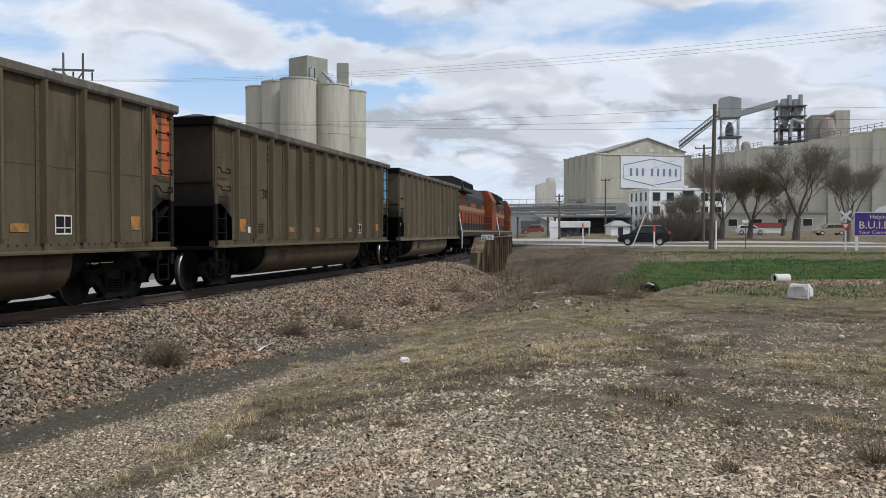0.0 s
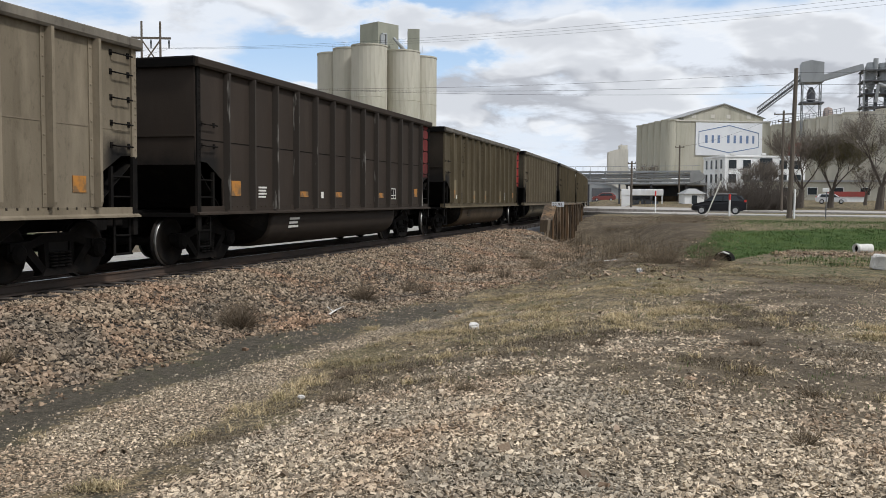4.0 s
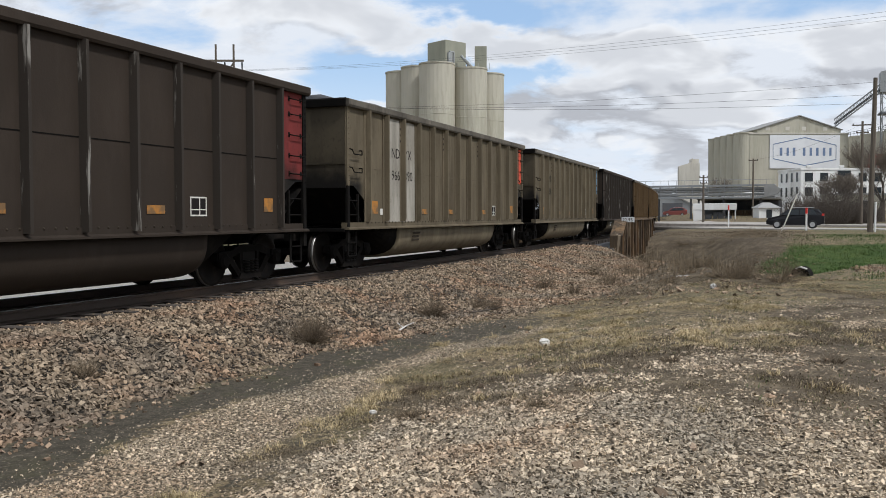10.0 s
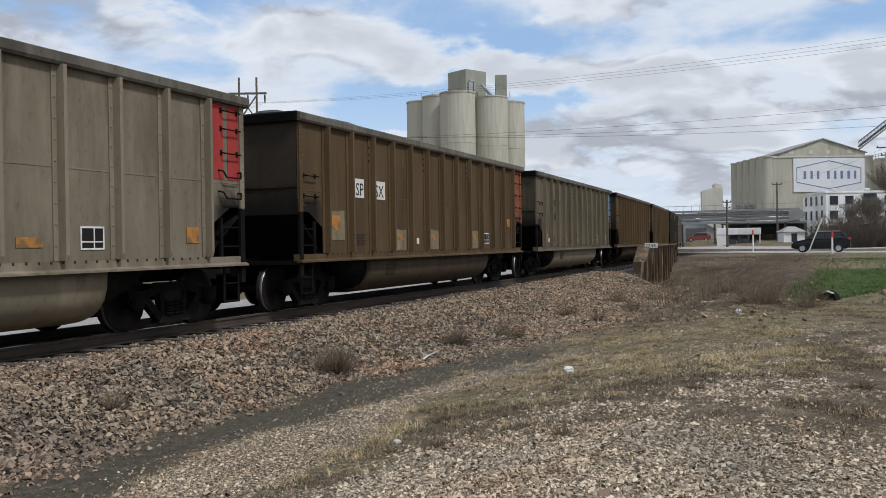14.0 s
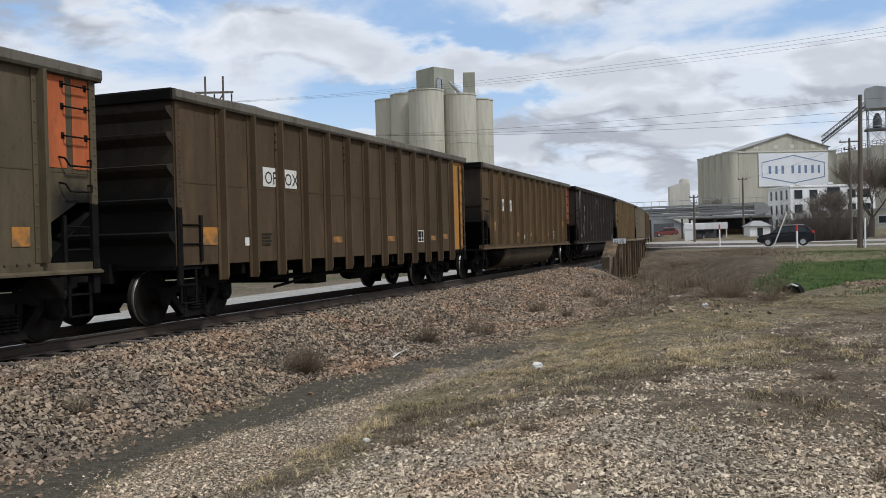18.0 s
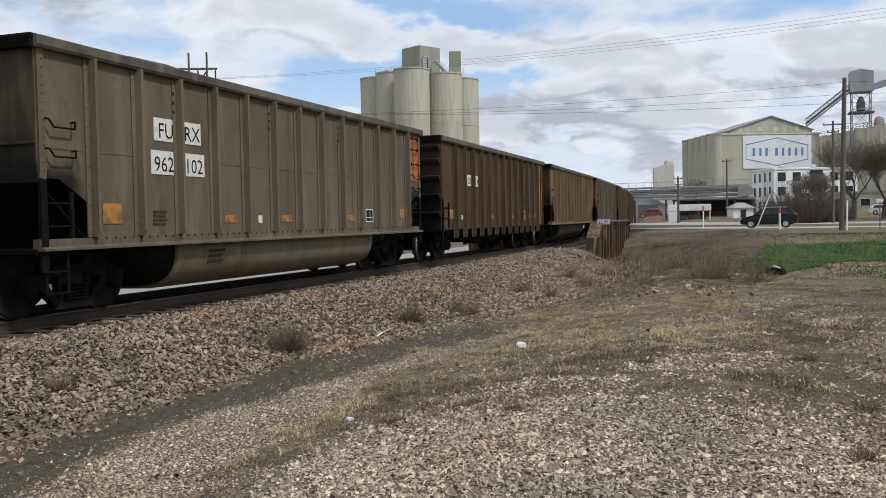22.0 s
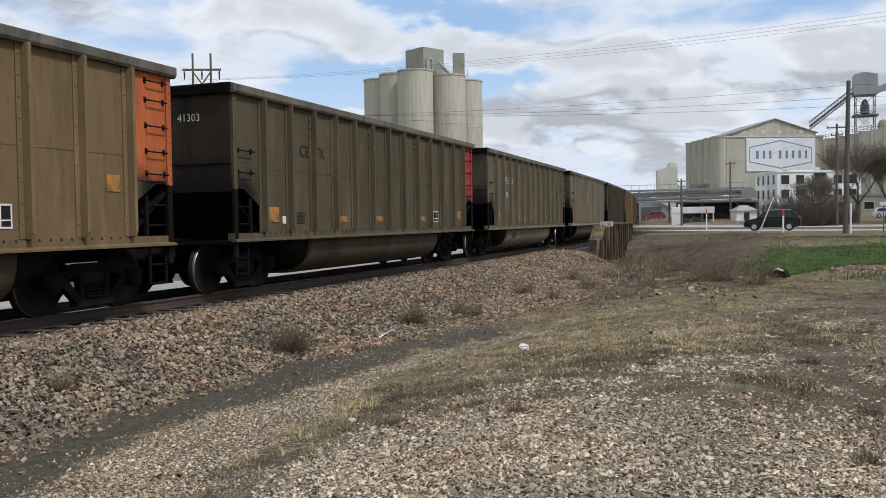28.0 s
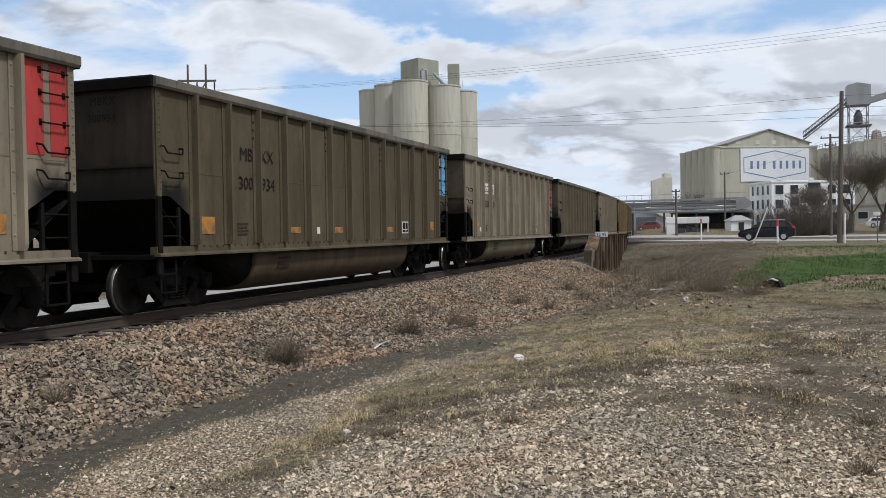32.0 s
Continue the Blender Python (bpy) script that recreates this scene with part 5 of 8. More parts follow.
# ---- the train: wagons from the locomotives back ----
DARK, LIGHT, FAINT = "dark_mark", "white_mark", "faint_mark"
WAGONS = {
    -2: ("tub", "alu", "alu", "full", "dusty grey aluminium coal wagon behind the locomotives", []),
    -1: ("tub", "alu_dark", "blue", "half", "brown-dusted coal wagon with faded blue end panels", marking("", "", "30", "", DARK)),
    0: ("tub", "alu_dark", "orange", "half", "brown-dusted coal wagon with orange end and white mark boards", marking("FU", "RX", "962", "229", DARK, LIGHT, rows=2) + [("endboard", "0.7", 0.3, LIGHT, 0.85, 3.3)]),
    1: ("tub", "alu_dark", "red", "half", "dark dusty coal wagon with a dull red end panel", []),
    2: ("tub", "alu", "blue", "half", "pale grey coal wagon with light blue end panels", marking("MB", "KX", "58", "00", DARK)),
    3: ("tub", "alu_dark", "red", "full", "olive-brown coal wagon with pinkish red end", marking("CE", "FX", "40", "92", FAINT)),
    4: ("tub", "black", "dark_red", "full", "black coal wagon with a dark red end", []),
    5: ("tub", "alu_light", "alu_light", "full", "bright pale aluminium coal wagon", []),
    6: ("tub", "brown", "rust_orange", "full", "brown coal wagon with rust red end and white stencilled marks", marking("HE", "QX", "61", "00", LIGHT, size=0.3)),
    7: ("tub", "brown", "rust_yellow", "full", "brown weathered coal wagon with rusty yellow end and pale worn patches", []),
    8: ("tub", "brown", "rust_orange", "full", "brown coal wagon with mark boards and scrawled graffiti", marking("SP", "SX", "10", "29", DARK, LIGHT, size=0.39, drop=-0.33, gap=0.38, low=FAINT) + [("scrawl", "64", 0.55, FAINT, -1.54, 1.2), ("scrawl", "65", 0.5, FAINT, 0.5, 1.2), ("scrawl", "66", 0.55, FAINT, 2.66, 1.2)]),
    9: ("tub", "black", "green", "full", "black coal wagon with bright green end", marking("GG", "PX", "101", "060", LIGHT) + [("end", "GGPX", 0.20, LIGHT, 0.35, 3.51), ("end", "101060", 0.20, LIGHT, 0.25, 3.21)]),
    10: ("tub", "alu", "blue", "half", "grey dusty coal wagon with light blue end panels", marking("MB", "KX", "58", "03", DARK) + [("end", "MBKX", 0.19, DARK, 0.3, 3.46), ("end", "5803", 0.19, DARK, 0.35, 3.18)]),
    11: ("tub", "alu", "bright_red", "half", "grey coal wagon with bright red end panels and pale patch", [("board", "1.9", 2.55, "fresh_white", -4.2, 1.1)] + marking("ND", "YX", "966", "390", DARK)),
    12: ("tub", "black", "dark_red", "full", "black coal wagon with dark red end and white numbers", marking("MI", "LX", "315", "82", LIGHT) + [("end", "31582", 0.20, LIGHT, 0.1, 3.51), ("end", "MILX", 0.20, LIGHT, 0.3, 3.21)]),
    13: ("tub", "brown", "orange", "full", "brown coal wagon with orange end", []),
    14: ("tub", "brown", "orange", "full", "dusty brown coal wagon with orange end and dark numbers", marking("", "", "990", "157", FAINT)),
    15: ("tub", "alu", "blue", "half", "pale grey coal wagon with blue end panels", marking("MB", "KX", "58", "23", DARK) + [("end", "MBKX", 0.17, DARK, 0.3, 3.46)]),
    16: ("tub", "brown", "rust_orange", "full", "brown coal wagon with rust red end and worn patches", marking("SP", "SX", "", "", DARK, LIGHT, size=0.39, drop=-0.33, gap=0.38, low=FAINT)),
    17: ("tub", "alu_light", "red", "half", "pale coal wagon with red end panels", marking("GG", "PX", "120", "604", DARK, LIGHT)),
    18: ("tub", "tan", "red", "half", "brownish coal wagon with one pale post", []),
    19: ("tub", "black", "dark_red", "full", "black coal wagon with white numbers and dark red end", marking("MI", "LX", "313", "69", LIGHT) + [("end", "31369", 0.20, LIGHT, 0.1, 3.51), ("end", "MILX", 0.20, LIGHT, 0.3, 3.21)]),
    20: ("tub", "brown", "rust_orange", "full", "brown coal wagon with rust red end and white mark boards", marking("SP", "SX", "10", "68", DARK, LIGHT, size=0.39, drop=-0.33, gap=0.38, low=FAINT)),
    21: ("straight", "brown_dark", "rust_yellow", "strip", "dark brown straight-sided coal wagon with a yellow end strip", marking("OF", "OX", "", "", DARK, LIGHT, drop=-0.23)),
    22: ("tub", "alu_dark", "orange", "half", "grey-brown coal wagon with white graffiti and orange end panels", marking("FU", "RX", "961", "922", DARK, LIGHT, rows=2) + [("scrawl", "61", 2.6, LIGHT, 0.6, 1.25)] + [("endboard", "0.85", 0.55, LIGHT, 0.2, 3.1), ("end", "FURX", 0.20, DARK, 0.28, 3.42), ("end", "961922", 0.17, DARK, 0.26, 3.17)]),
    23: ("tub", "alu", "blue", "half", "grey coal wagon with blue end panels", marking("MB", "KX", "58", "04", DARK)),
    24: ("tub", "tan", "orange", "full", "tan coal wagon with orange end", []),
    25: ("straight", "brown_dark", "rust_yellow", "strip", "dark brown straight-sided coal wagon with rusty end strip", marking("OF", "OX", "", "", DARK, LIGHT, drop=-0.23)),
    26: ("tub", "alu", "orange", "half", "grey coal wagon with orange end panels and white mark boards", marking("FU", "RX", "962", "102", DARK, LIGHT, rows=2)),
    27: ("straight", "brown_dark", "rust_yellow", "strip", "dark straight-sided coal wagon with rusty yellow end strip", []),
    28: ("tub", "brown", "orange", "full", "brown coal wagon with orange end", marking("", "", "550", "", LIGHT)),
    29: ("straight", "tan", "yellow", "strip", "tan straight-sided coal wagon with yellow end strip", []),
    30: ("tub", "umber", "blue", "half", "dark umber coal wagon with blue end panels", []),
    31: ("tub", "alu_light", "blue", "half", "pale grey coal wagon with blue end panels", []),
    32: ("tub", "alu", "alu", "full", "grey coal wagon with white stencilled marks", marking("FU", "RX", "96", "", LIGHT)),
    33: ("tub", "alu_dark", "red", "full", "olive-brown coal wagon with dull red end", marking("CE", "FX", "", "", FAINT) + [("end", "41303", 0.20, LIGHT, 0.45, 3.21)]),
    34: ("tub", "tan", "orange", "full", "tan-brown coal wagon with bright orange end", []),
    35: ("tub", "alu_light", "red", "half", "pale grey coal wagon with red end panels", marking("GG", "PX", "120", "60", DARK, LIGHT)),
    36: ("tub", "alu", "bright_red", "half", "grey coal wagon with red end panels", marking("MB", "KX", "", "", DARK)),
    37: ("tub", "alu_light", "red", "half", "pale grey coal wagon with red end and white mark board", marking("GG", "PX", "120", "589", DARK, LIGHT)),
    38: ("tub", "alu_dark", "blue", "half", "brown-dusted coal wagon with blue end panels", marking("MB", "KX", "300", "934", DARK) + [("end", "MBKX", 0.19, DARK, 0.35, 3.46), ("end", "300934", 0.19, DARK, 0.3, 3.18)]),
    39: ("tub", "alu_light", "red", "half", "pale grey coal wagon with red end panels", []),
    40: ("tub", "alu", "blue", "half", "grey dusty coal wagon with blue end panels", []),
}
TRAIN = {}
for k, (form, body, end, style, label, marks) in WAGONS.items():
    TRAIN[k] = build_wagon(form, body, end, style, label, marks, k + 7, worn=k in (3, 7, 14, 16, 34), panel=k in (13, 24, 25, 29), squares=k != 9)



# ---- locomotives ----
def build_engine():
    g = thing("locomotive", Matrix.Identity(4), "orange and black diesel locomotive with handrails", "locomotive", "locomotives of the train")
    part("underframe", Geo().box(-1.5, 1.5, -10.9, 10.9, 1.05, 1.45, 0.05), M["loco_black"], g)
    part("long_hood", Geo().prism([(-0.95, 1.45), (0.95, 1.45), (0.95, 3.7), (0.7, 4.1), (-0.7, 4.1), (-0.95, 3.7)], "y", -9.9, 5.6), M["loco_orange"], g)
    part("radiator", Geo().prism([(-1.5, 3.75), (1.5, 3.75), (1.35, 4.35), (0.8, 4.6), (-0.8, 4.6), (-1.35, 4.35)], "y", -10.0, -5.0), M["loco_black"], g)
    part("roof", Geo().prism([(-0.97, 3.3), (0.97, 3.3), (0.97, 3.7), (0.75, 4.3), (-0.75, 4.3), (-0.97, 3.7)], "y", -5.0, 5.7), M["loco_black"], g)
    cab = part("cab", Geo().prism([(-1.52, 1.45), (1.52, 1.45), (1.52, 3.7), (1.1, 4.45), (-1.1, 4.45), (-1.52, 3.7)], "y", 5.8, 8.6), M["loco_orange"], g)
    for s in (-1, 1):
        for y in (6.4, 7.6):
            part("cab_window", Geo().box(s * 1.53 - 0.01, s * 1.53 + 0.01, y - 0.4, y + 0.4, 2.9, 3.6), M["glass_dark"], cab)
        part("stripe", Geo().box(s * 0.957 - 0.005, s * 0.957 + 0.005, -9.8, 5.6, 2.7, 2.95), M["loco_yellow"], g)
        part("stripe", Geo().box(s * 0.957 - 0.005, s * 0.957 + 0.005, -9.8, 5.6, 1.5, 1.9), M["loco_black"], g)
        for i in range(8):
            part("hood_door", Geo().box(s * 0.955 - 0.012, s * 0.955 + 0.012, -8.9 + i * 1.75, -7.4 + i * 1.75, 2.0, 2.62), M["loco_orange"], g)
        h = Geo()
        for i in range(12):
            y = -10.6 + i * 1.45
            h.tube((s * 1.45, y, 1.4), (s * 1.45, y, 2.45), 0.02, n=6)
        h.tube((s * 1.45, -10.6, 2.45), (s * 1.45, 5.4, 2.45), 0.022, n=6)
        h.tube((s * 1.45, -10.6, 1.95), (s * 1.45, 5.4, 1.95), 0.015, n=6)
        part("handrail", h, M["loco_black"], g)
        w = Geo()
        w.tube((s * 1.5, -10.85, 0.4), (s * 1.5, -10.85, 1.3), 0.03, n=6)
        w.tube((s * 1.5, -10.85, 1.3), (s * 1.3, -10.7, 2.5), 0.03, n=6)
        w.tube((s * 1.3, -10.7, 2.5), (s * 0.6, -10.7, 2.5), 0.03, n=6)
        part("corner_handrail", w, M["white_post"], g, "white corner handrail")
        st = Geo()
        for z in (0.35, 0.7, 1.0):
            st.box(s * 1.3 - 0.2, s * 1.3 + 0.2, -10.8, -10.5, z, z + 0.04)
        part("step", st, M["loco_black"], g)
    part("nose", Geo().prism([(-1.3, 1.45), (1.3, 1.45), (1.2, 2.7), (0.9, 3.0), (-0.9, 3.0), (-1.2, 2.7)], "y", 8.6, 10.6), M["loco_orange"], g)
    part("fuel_tank", Geo().prism([(-1.45, 0.45), (-1.1, 0.3), (1.1, 0.3), (1.45, 0.45), (1.45, 1.05), (-1.45, 1.05)], "y", -3.1, 3.1), M["loco_black"], g)
    part("exhaust", Geo().box(-0.4, 0.4, -1.0, 0.2, 4.25, 4.5, 0.03), M["loco_black"], g)
    for s in (-1, 1):
        part("grille", Geo().box(s * 1.42 - 0.03, s * 1.42 + 0.03, -9.6, -5.4, 3.85, 4.25), M["soot_dark"], g)
        part("hood_panel", Geo().box(s * 0.96 - 0.012, s * 0.96 + 0.012, -4.6, -2.8, 2.96, 3.7), M["loco_black"], g, "black louvre panel")
        part("hood_panel", Geo().box(s * 0.96 - 0.012, s * 0.96 + 0.012, 0.2, 3.2, 2.96, 3.3), M["loco_black"], g)
        part("walkway_edge", Geo().box(s * 1.51 - 0.01, s * 1.51 + 0.01, -10.8, 10.8, 1.32, 1.42), M["loco_yellow"], g)
    part("rear_door", Geo().box(-0.35, 0.35, -9.93, -9.88, 1.5, 3.3), M["loco_black"], g)
    part("rear_light", Geo().box(-0.25, 0.25, -9.96, -9.9, 3.5, 3.68), M["white_post"], g)
    for y in (-6.9, 6.9):
        t = part("truck", Geo().box(-1.2, 1.2, -2.4, 2.4, 0.55, 0.95, 0.06), M["truck"], g)
        for s in (-1, 1):
            for k in (-1.9, 0, 1.9):
                part("wheel", cached("wheel", wheel, M["wheel"], True), None, t, at=pose(s * 0.76, k, 0.457, 0, 0, 0 if s > 0 else 180))
        t.matrix_basis = pose(0, y, 0)
    return g


ENGINES = [(build_engine(), 2 * PITCH + 11.4)]
ENGINES.append((copy_thing(ENGINES[0][0], Matrix.Identity(4)), 2 * PITCH + 11.4 + 22.4))



# ---- distant plant and buildings, set out by bearing and distance from the viewpoint ----
def sight(deg, dist):
    """Plan place at a bearing (degrees to the right of +y) and distance."""
    return dist * math.sin(radians(deg)), dist * math.cos(radians(deg))


def silo_geo(r, h, n=28):
    return Geo().lathe([(0, -3), (r, -3), (r, h - 0.35), (r + 0.12, h - 0.33), (r + 0.12, h - 0.02), (r - 0.1, h), (0, h + 0.05)], (0, 0, 0), "z", n)


def band_geo(r, h, z):
    return Geo().lathe([(r, z), (r + 0.05, z + 0.02), (r + 0.05, z + 0.12), (r, z + 0.14)], (0, 0, 0), "z", 28)


def build_elevator():
    b = thing("grain_elevator", Matrix.Identity(4), "cluster of tall buff concrete grain silos with a headhouse", "grain elevator")
    for deg, d, h in ((-21.12, 200.5, 35.2), (-19.05, 204, 34.6), (-17.95, 211, 34.4), (-22.3, 208, 35.6), (-23.3, 213, 35.2), (-20.2, 214, 35.0)):
        x, y = sight(deg, d)
        s = part("silo", silo_geo(3.95, h - 2), M["concrete"], b, at=pose(x, y, 2), smooth=False)
        for k in (0.3, 0.62):
            part("pour_joint", band_geo(3.95, h, h * k), M["concrete"], s)
    x, y = sight(-20.5, 206)
    m = pose(x, y, 0, 0, 0, 62)
    house = part("headhouse", Geo().box(-3.1, 3.1, -3.1, 3.1, 34.0, 40.8, 0.05), M["concrete_olive"], b, at=m)
    part("vent", Geo().box(-2.6, -1.4, -3.6, -3.1, 35.0, 38.0, 0.05).tube((-0.9, -3.4, 34.5), (-0.9, -3.4, 38.2), 0.22).tube((-0.9, -3.4, 38.2), (-2.2, -3.4, 38.2), 0.22), M["metal_grey"], house)
    part("window", Geo().box(3.18, 3.24, 0.6, 1.4, 38.8, 39.8), M["glass_dark"], house)
    x, y = sight(-18.35, 209)
    part("stair_tower", Geo().box(-1.35, 1.35, -1.4, 1.4, 32.0, 40.4, 0.06), M["concrete_olive"], b, at=pose(x, y, 0, 0, 0, 20))
    rail = Geo()
    for k in range(9):
        xx, yy = sight(-23.4 + k * 0.7, 204)
        rail.tube((xx, yy, 34.5), (xx, yy, 36.0), 0.05, n=5)
    part("roof_railing", rail, M["metal_grey"], b)
    part("spout", Geo().tube((*sight(-19.6, 203), 37.5), (*sight(-18.9, 203), 34.4), 0.3).tube((*sight(-19.4, 202), 36.6), (*sight(-18.8, 202), 34.4), 0.3), M["metal_grey"], b)


build_elevator()


def frame_at(x, y, turn):
    return pose(x, y, 0, 0, 0, turn)


def build_cement_store():
    """Local x runs along the front, local y goes back."""
    b = thing("cement_store", frame_at(-7.8, 225, 24), "buff concrete silo block with gabled gallery and painted sign", "industrial building")
    part("front_wall", Geo().box(0, 24.1, 0, 21, -1, 21.0, 0.15), M["concrete"], b)
    for k in range(5):
        part("silo", silo_geo(2.3, 21.2), M["concrete"], b, at=pose(-0.5, 2.3 + k * 4.3, 0))
    part("gallery", Geo().prism([(2.0, 21.0), (22.3, 21.0), (22.3, 21.9), (12.1, 25.0), (2.0, 21.9)], "y", 0.25, 20.8), M["concrete"], b)
    roof = part("gallery_roof", Geo().prism([(1.6, 21.85), (12.1, 25.25), (22.7, 21.85), (22.7, 21.7), (12.1, 25.03), (1.6, 21.7)], "y", -0.1, 21.0), M["roof_grey"], b)
    for u in (4.5, 9.3, 13.3, 18.5):
        part("gable_vent", Geo().box(u - 0.5, u + 0.5, 0.19, 0.3, 21.6, 22.5), M["concrete_grey"], b)
    part("ledge", Geo().box(-0.1, 24.2, -0.18, 0.0, 20.75, 21.05), M["concrete_grey"], b)
    for k in range(4):
        part("roof_vent", Geo().box(1.85, 2.05, 3 + k * 4.6, 3.9 + k * 4.6, 21.1, 21.5), M["glass_dark"], b)
    sign = part("sign_board", Geo().box(4.9, 21.9, -0.2, -0.06, 12.6, 20.5), M["white_board"], b, "white painted sign field with a blue hexagon outline")
    hexa = [(5.7, 18.3), (13.4, 19.9), (21.0, 18.1), (21.0, 14.7), (13.4, 13.3), (5.7, 14.9)]
    o = Geo()
    for (x0, z0), (x1, z1) in zip(hexa, hexa[1:] + hexa[:1]):
        o.bar((x0, -0.215, z0), (x1, -0.215, z1), 0.03, 0.2)
    part("sign_outline", o, M["sign_blue"], sign)
    u = 7.3
    for w, gap in ((1.0, 0.65), (0.9, 0.6), (1.0, 1.45), (1.0, 0.65), (0.95, 0.6), (1.0, 0.65), (1.0, 0.6), (0.85, 0.4)):
        part("sign_bar", Geo().box(u, u + w * 0.62, -0.225, -0.205, 15.6, 17.5), M["sign_blue"], sign, "plain blue block")
        u += w + gap


build_cement_store()


def window_on(parent, u, w, z, h, y):
    f = part("window", Geo().box(u - w / 2 - 0.08, u + w / 2 + 0.08, y - 0.07, y + 0.05, z - 0.08, z + h + 0.08), M["white_wall"], parent)
    part("pane", Geo().box(u - w / 2, u + w / 2, y - 0.09, y - 0.06, z, z + h), M["glass_dark"], f)


def build_office():
    b = thing("office_building", frame_at(2.95, 186, 24), "white painted three storey office with tall windows", "office building")
    part("wall", Geo().box(0, 17, 0, 10, 1.0, 10.2, 0.06), M["white_wall"], b)
    part("parapet", Geo().box(-0.15, 17.15, -0.15, 10.15, 10.2, 10.6, 0.05), M["white_wall"], b)
    for u in (1.6, 8.0, 14.5):
        part("pier", Geo().box(u - 0.5, u + 0.5, -0.2, 0.2, 10.6, 11.1, 0.05), M["white_wall"], b)
    part("roof", Geo().box(0.3, 16.7, 0.3, 9.7, 10.2, 10.25), M["roof_grey"], b)
    for row in (2.3, 5.2, 8.0):
        for u in (1.6, 4.6, 8.6, 12.2, 15.2):
            window_on(b, u, 1.6 if u != 8.6 else 2.6, row - (0.3 if u == 8.6 else 0), 1.7 if u != 8.6 else 2.4, 0)
        for k in range(4):
            v = 1.4 + k * 2.3
            f = part("window", Geo().box(-0.06, 0.05, v - 0.5, v + 0.5, row - 0.1, row + 1.9), M["white_wall"], b)
            part("pane", Geo().box(-0.09, -0.05, v - 0.4, v + 0.4, row, row + 1.8), M["glass_dark"], f)
    part("annex", Geo().prism([(-9.5, 1.0), (0.0, 1.0), (0.0, 7.0), (-9.5, 5.6)], "y", 9.0, 16), M["white_wall"], b)


build_office()


def hip_hut():
    x, y = sight(-1.0, 141)
    b = thing("gate_hut", frame_at(x, y, 18), "small white hut with a pale hipped roof", "hut")
    part("wall", Geo().box(-1.5, 1.5, -1.5, 1.5, 0.4, 2.7, 0.04), M["white_wall"], b)
    part("roof", Geo().loft([[(-1.75, -1.75, 2.65), (1.75, -1.75, 2.65), (1.75, 1.75, 2.65), (-1.75, 1.75, 2.65)], [(-0.5, -0.2, 3.45), (0.5, -0.2, 3.45), (0.5, 0.2, 3.45), (-0.5, 0.2, 3.45)]]), M["roof_grey"], b)
    part("door", Geo().box(-0.4, 0.4, -1.55, -1.48, 0.6, 2.4), M["glass_dark"], b)


hip_hut()


def build_silo_rows():
    for n, (a, c, r, h, name) in enumerate((((15.6, 253.8), (30.6, 217.8), 2.5, 21.3, "low"), ((33.2, 210.5), (48.6, 172.0), 3.05, 20.6, "tall"))):
        count = 8 if n == 0 else 7
        b = thing("silo_row", Matrix.Identity(4), "row of %s grey concrete cement silos with roof walkway" % name, "cement silos", "cement silos")
        for k in range(count):
            x, y = a[0] + (c[0] - a[0]) * k / (count - 1), a[1] + (c[1] - a[1]) * k / (count - 1)
            part("silo", silo_geo(r, h), M["silo_buff"], b, at=pose(x, y, 0))
        g = Geo()
        for k in range(count * 3):
            x, y = a[0] + (c[0] - a[0]) * k / (count * 3 - 1), a[1] + (c[1] - a[1]) * k / (count * 3 - 1)
            g.tube((x - 2, y, h), (x - 2, y, h + 1.1), 0.05, n=5)
        for z in (0.6, 1.1):
            g.tube((a[0] - 2, a[1], h + z), (c[0] - 2, c[1], h + z), 0.05, n=5)
        part("walkway_railing", g, M["metal_dark"], b)


build_silo_rows()


def trestle(b, x0, x1, y0, y1, z0, z1, bays, r=0.12, name="leg"):
    for x in (x0, x1):
        for y in (y0, y1):
            part(name, Geo().box(x - r, x + r, y - r, y + r, z0, z1), M["metal_grey"], b)
    for k in range(bays):
        za, zb = z0 + (z1 - z0) * k / bays, z0 + (z1 - z0) * (k + 1) / bays
        g = Geo()
        for y in (y0, y1):
            g.tube((x0, y, za), (x1, y, zb), 0.06, n=5).tube((x1, y, za), (x0, y, zb), 0.06, n=5).tube((x0, y, zb), (x1, y, zb), 0.08, n=5)
        for x in (x0, x1):
            g.tube((x, y0, za), (x, y1, zb), 0.06, n=5).tube((x, y0, zb), (x, y1, zb), 0.08, n=5)
        tagged(part("brace", g, M["metal_grey"], b), kind="stuff")


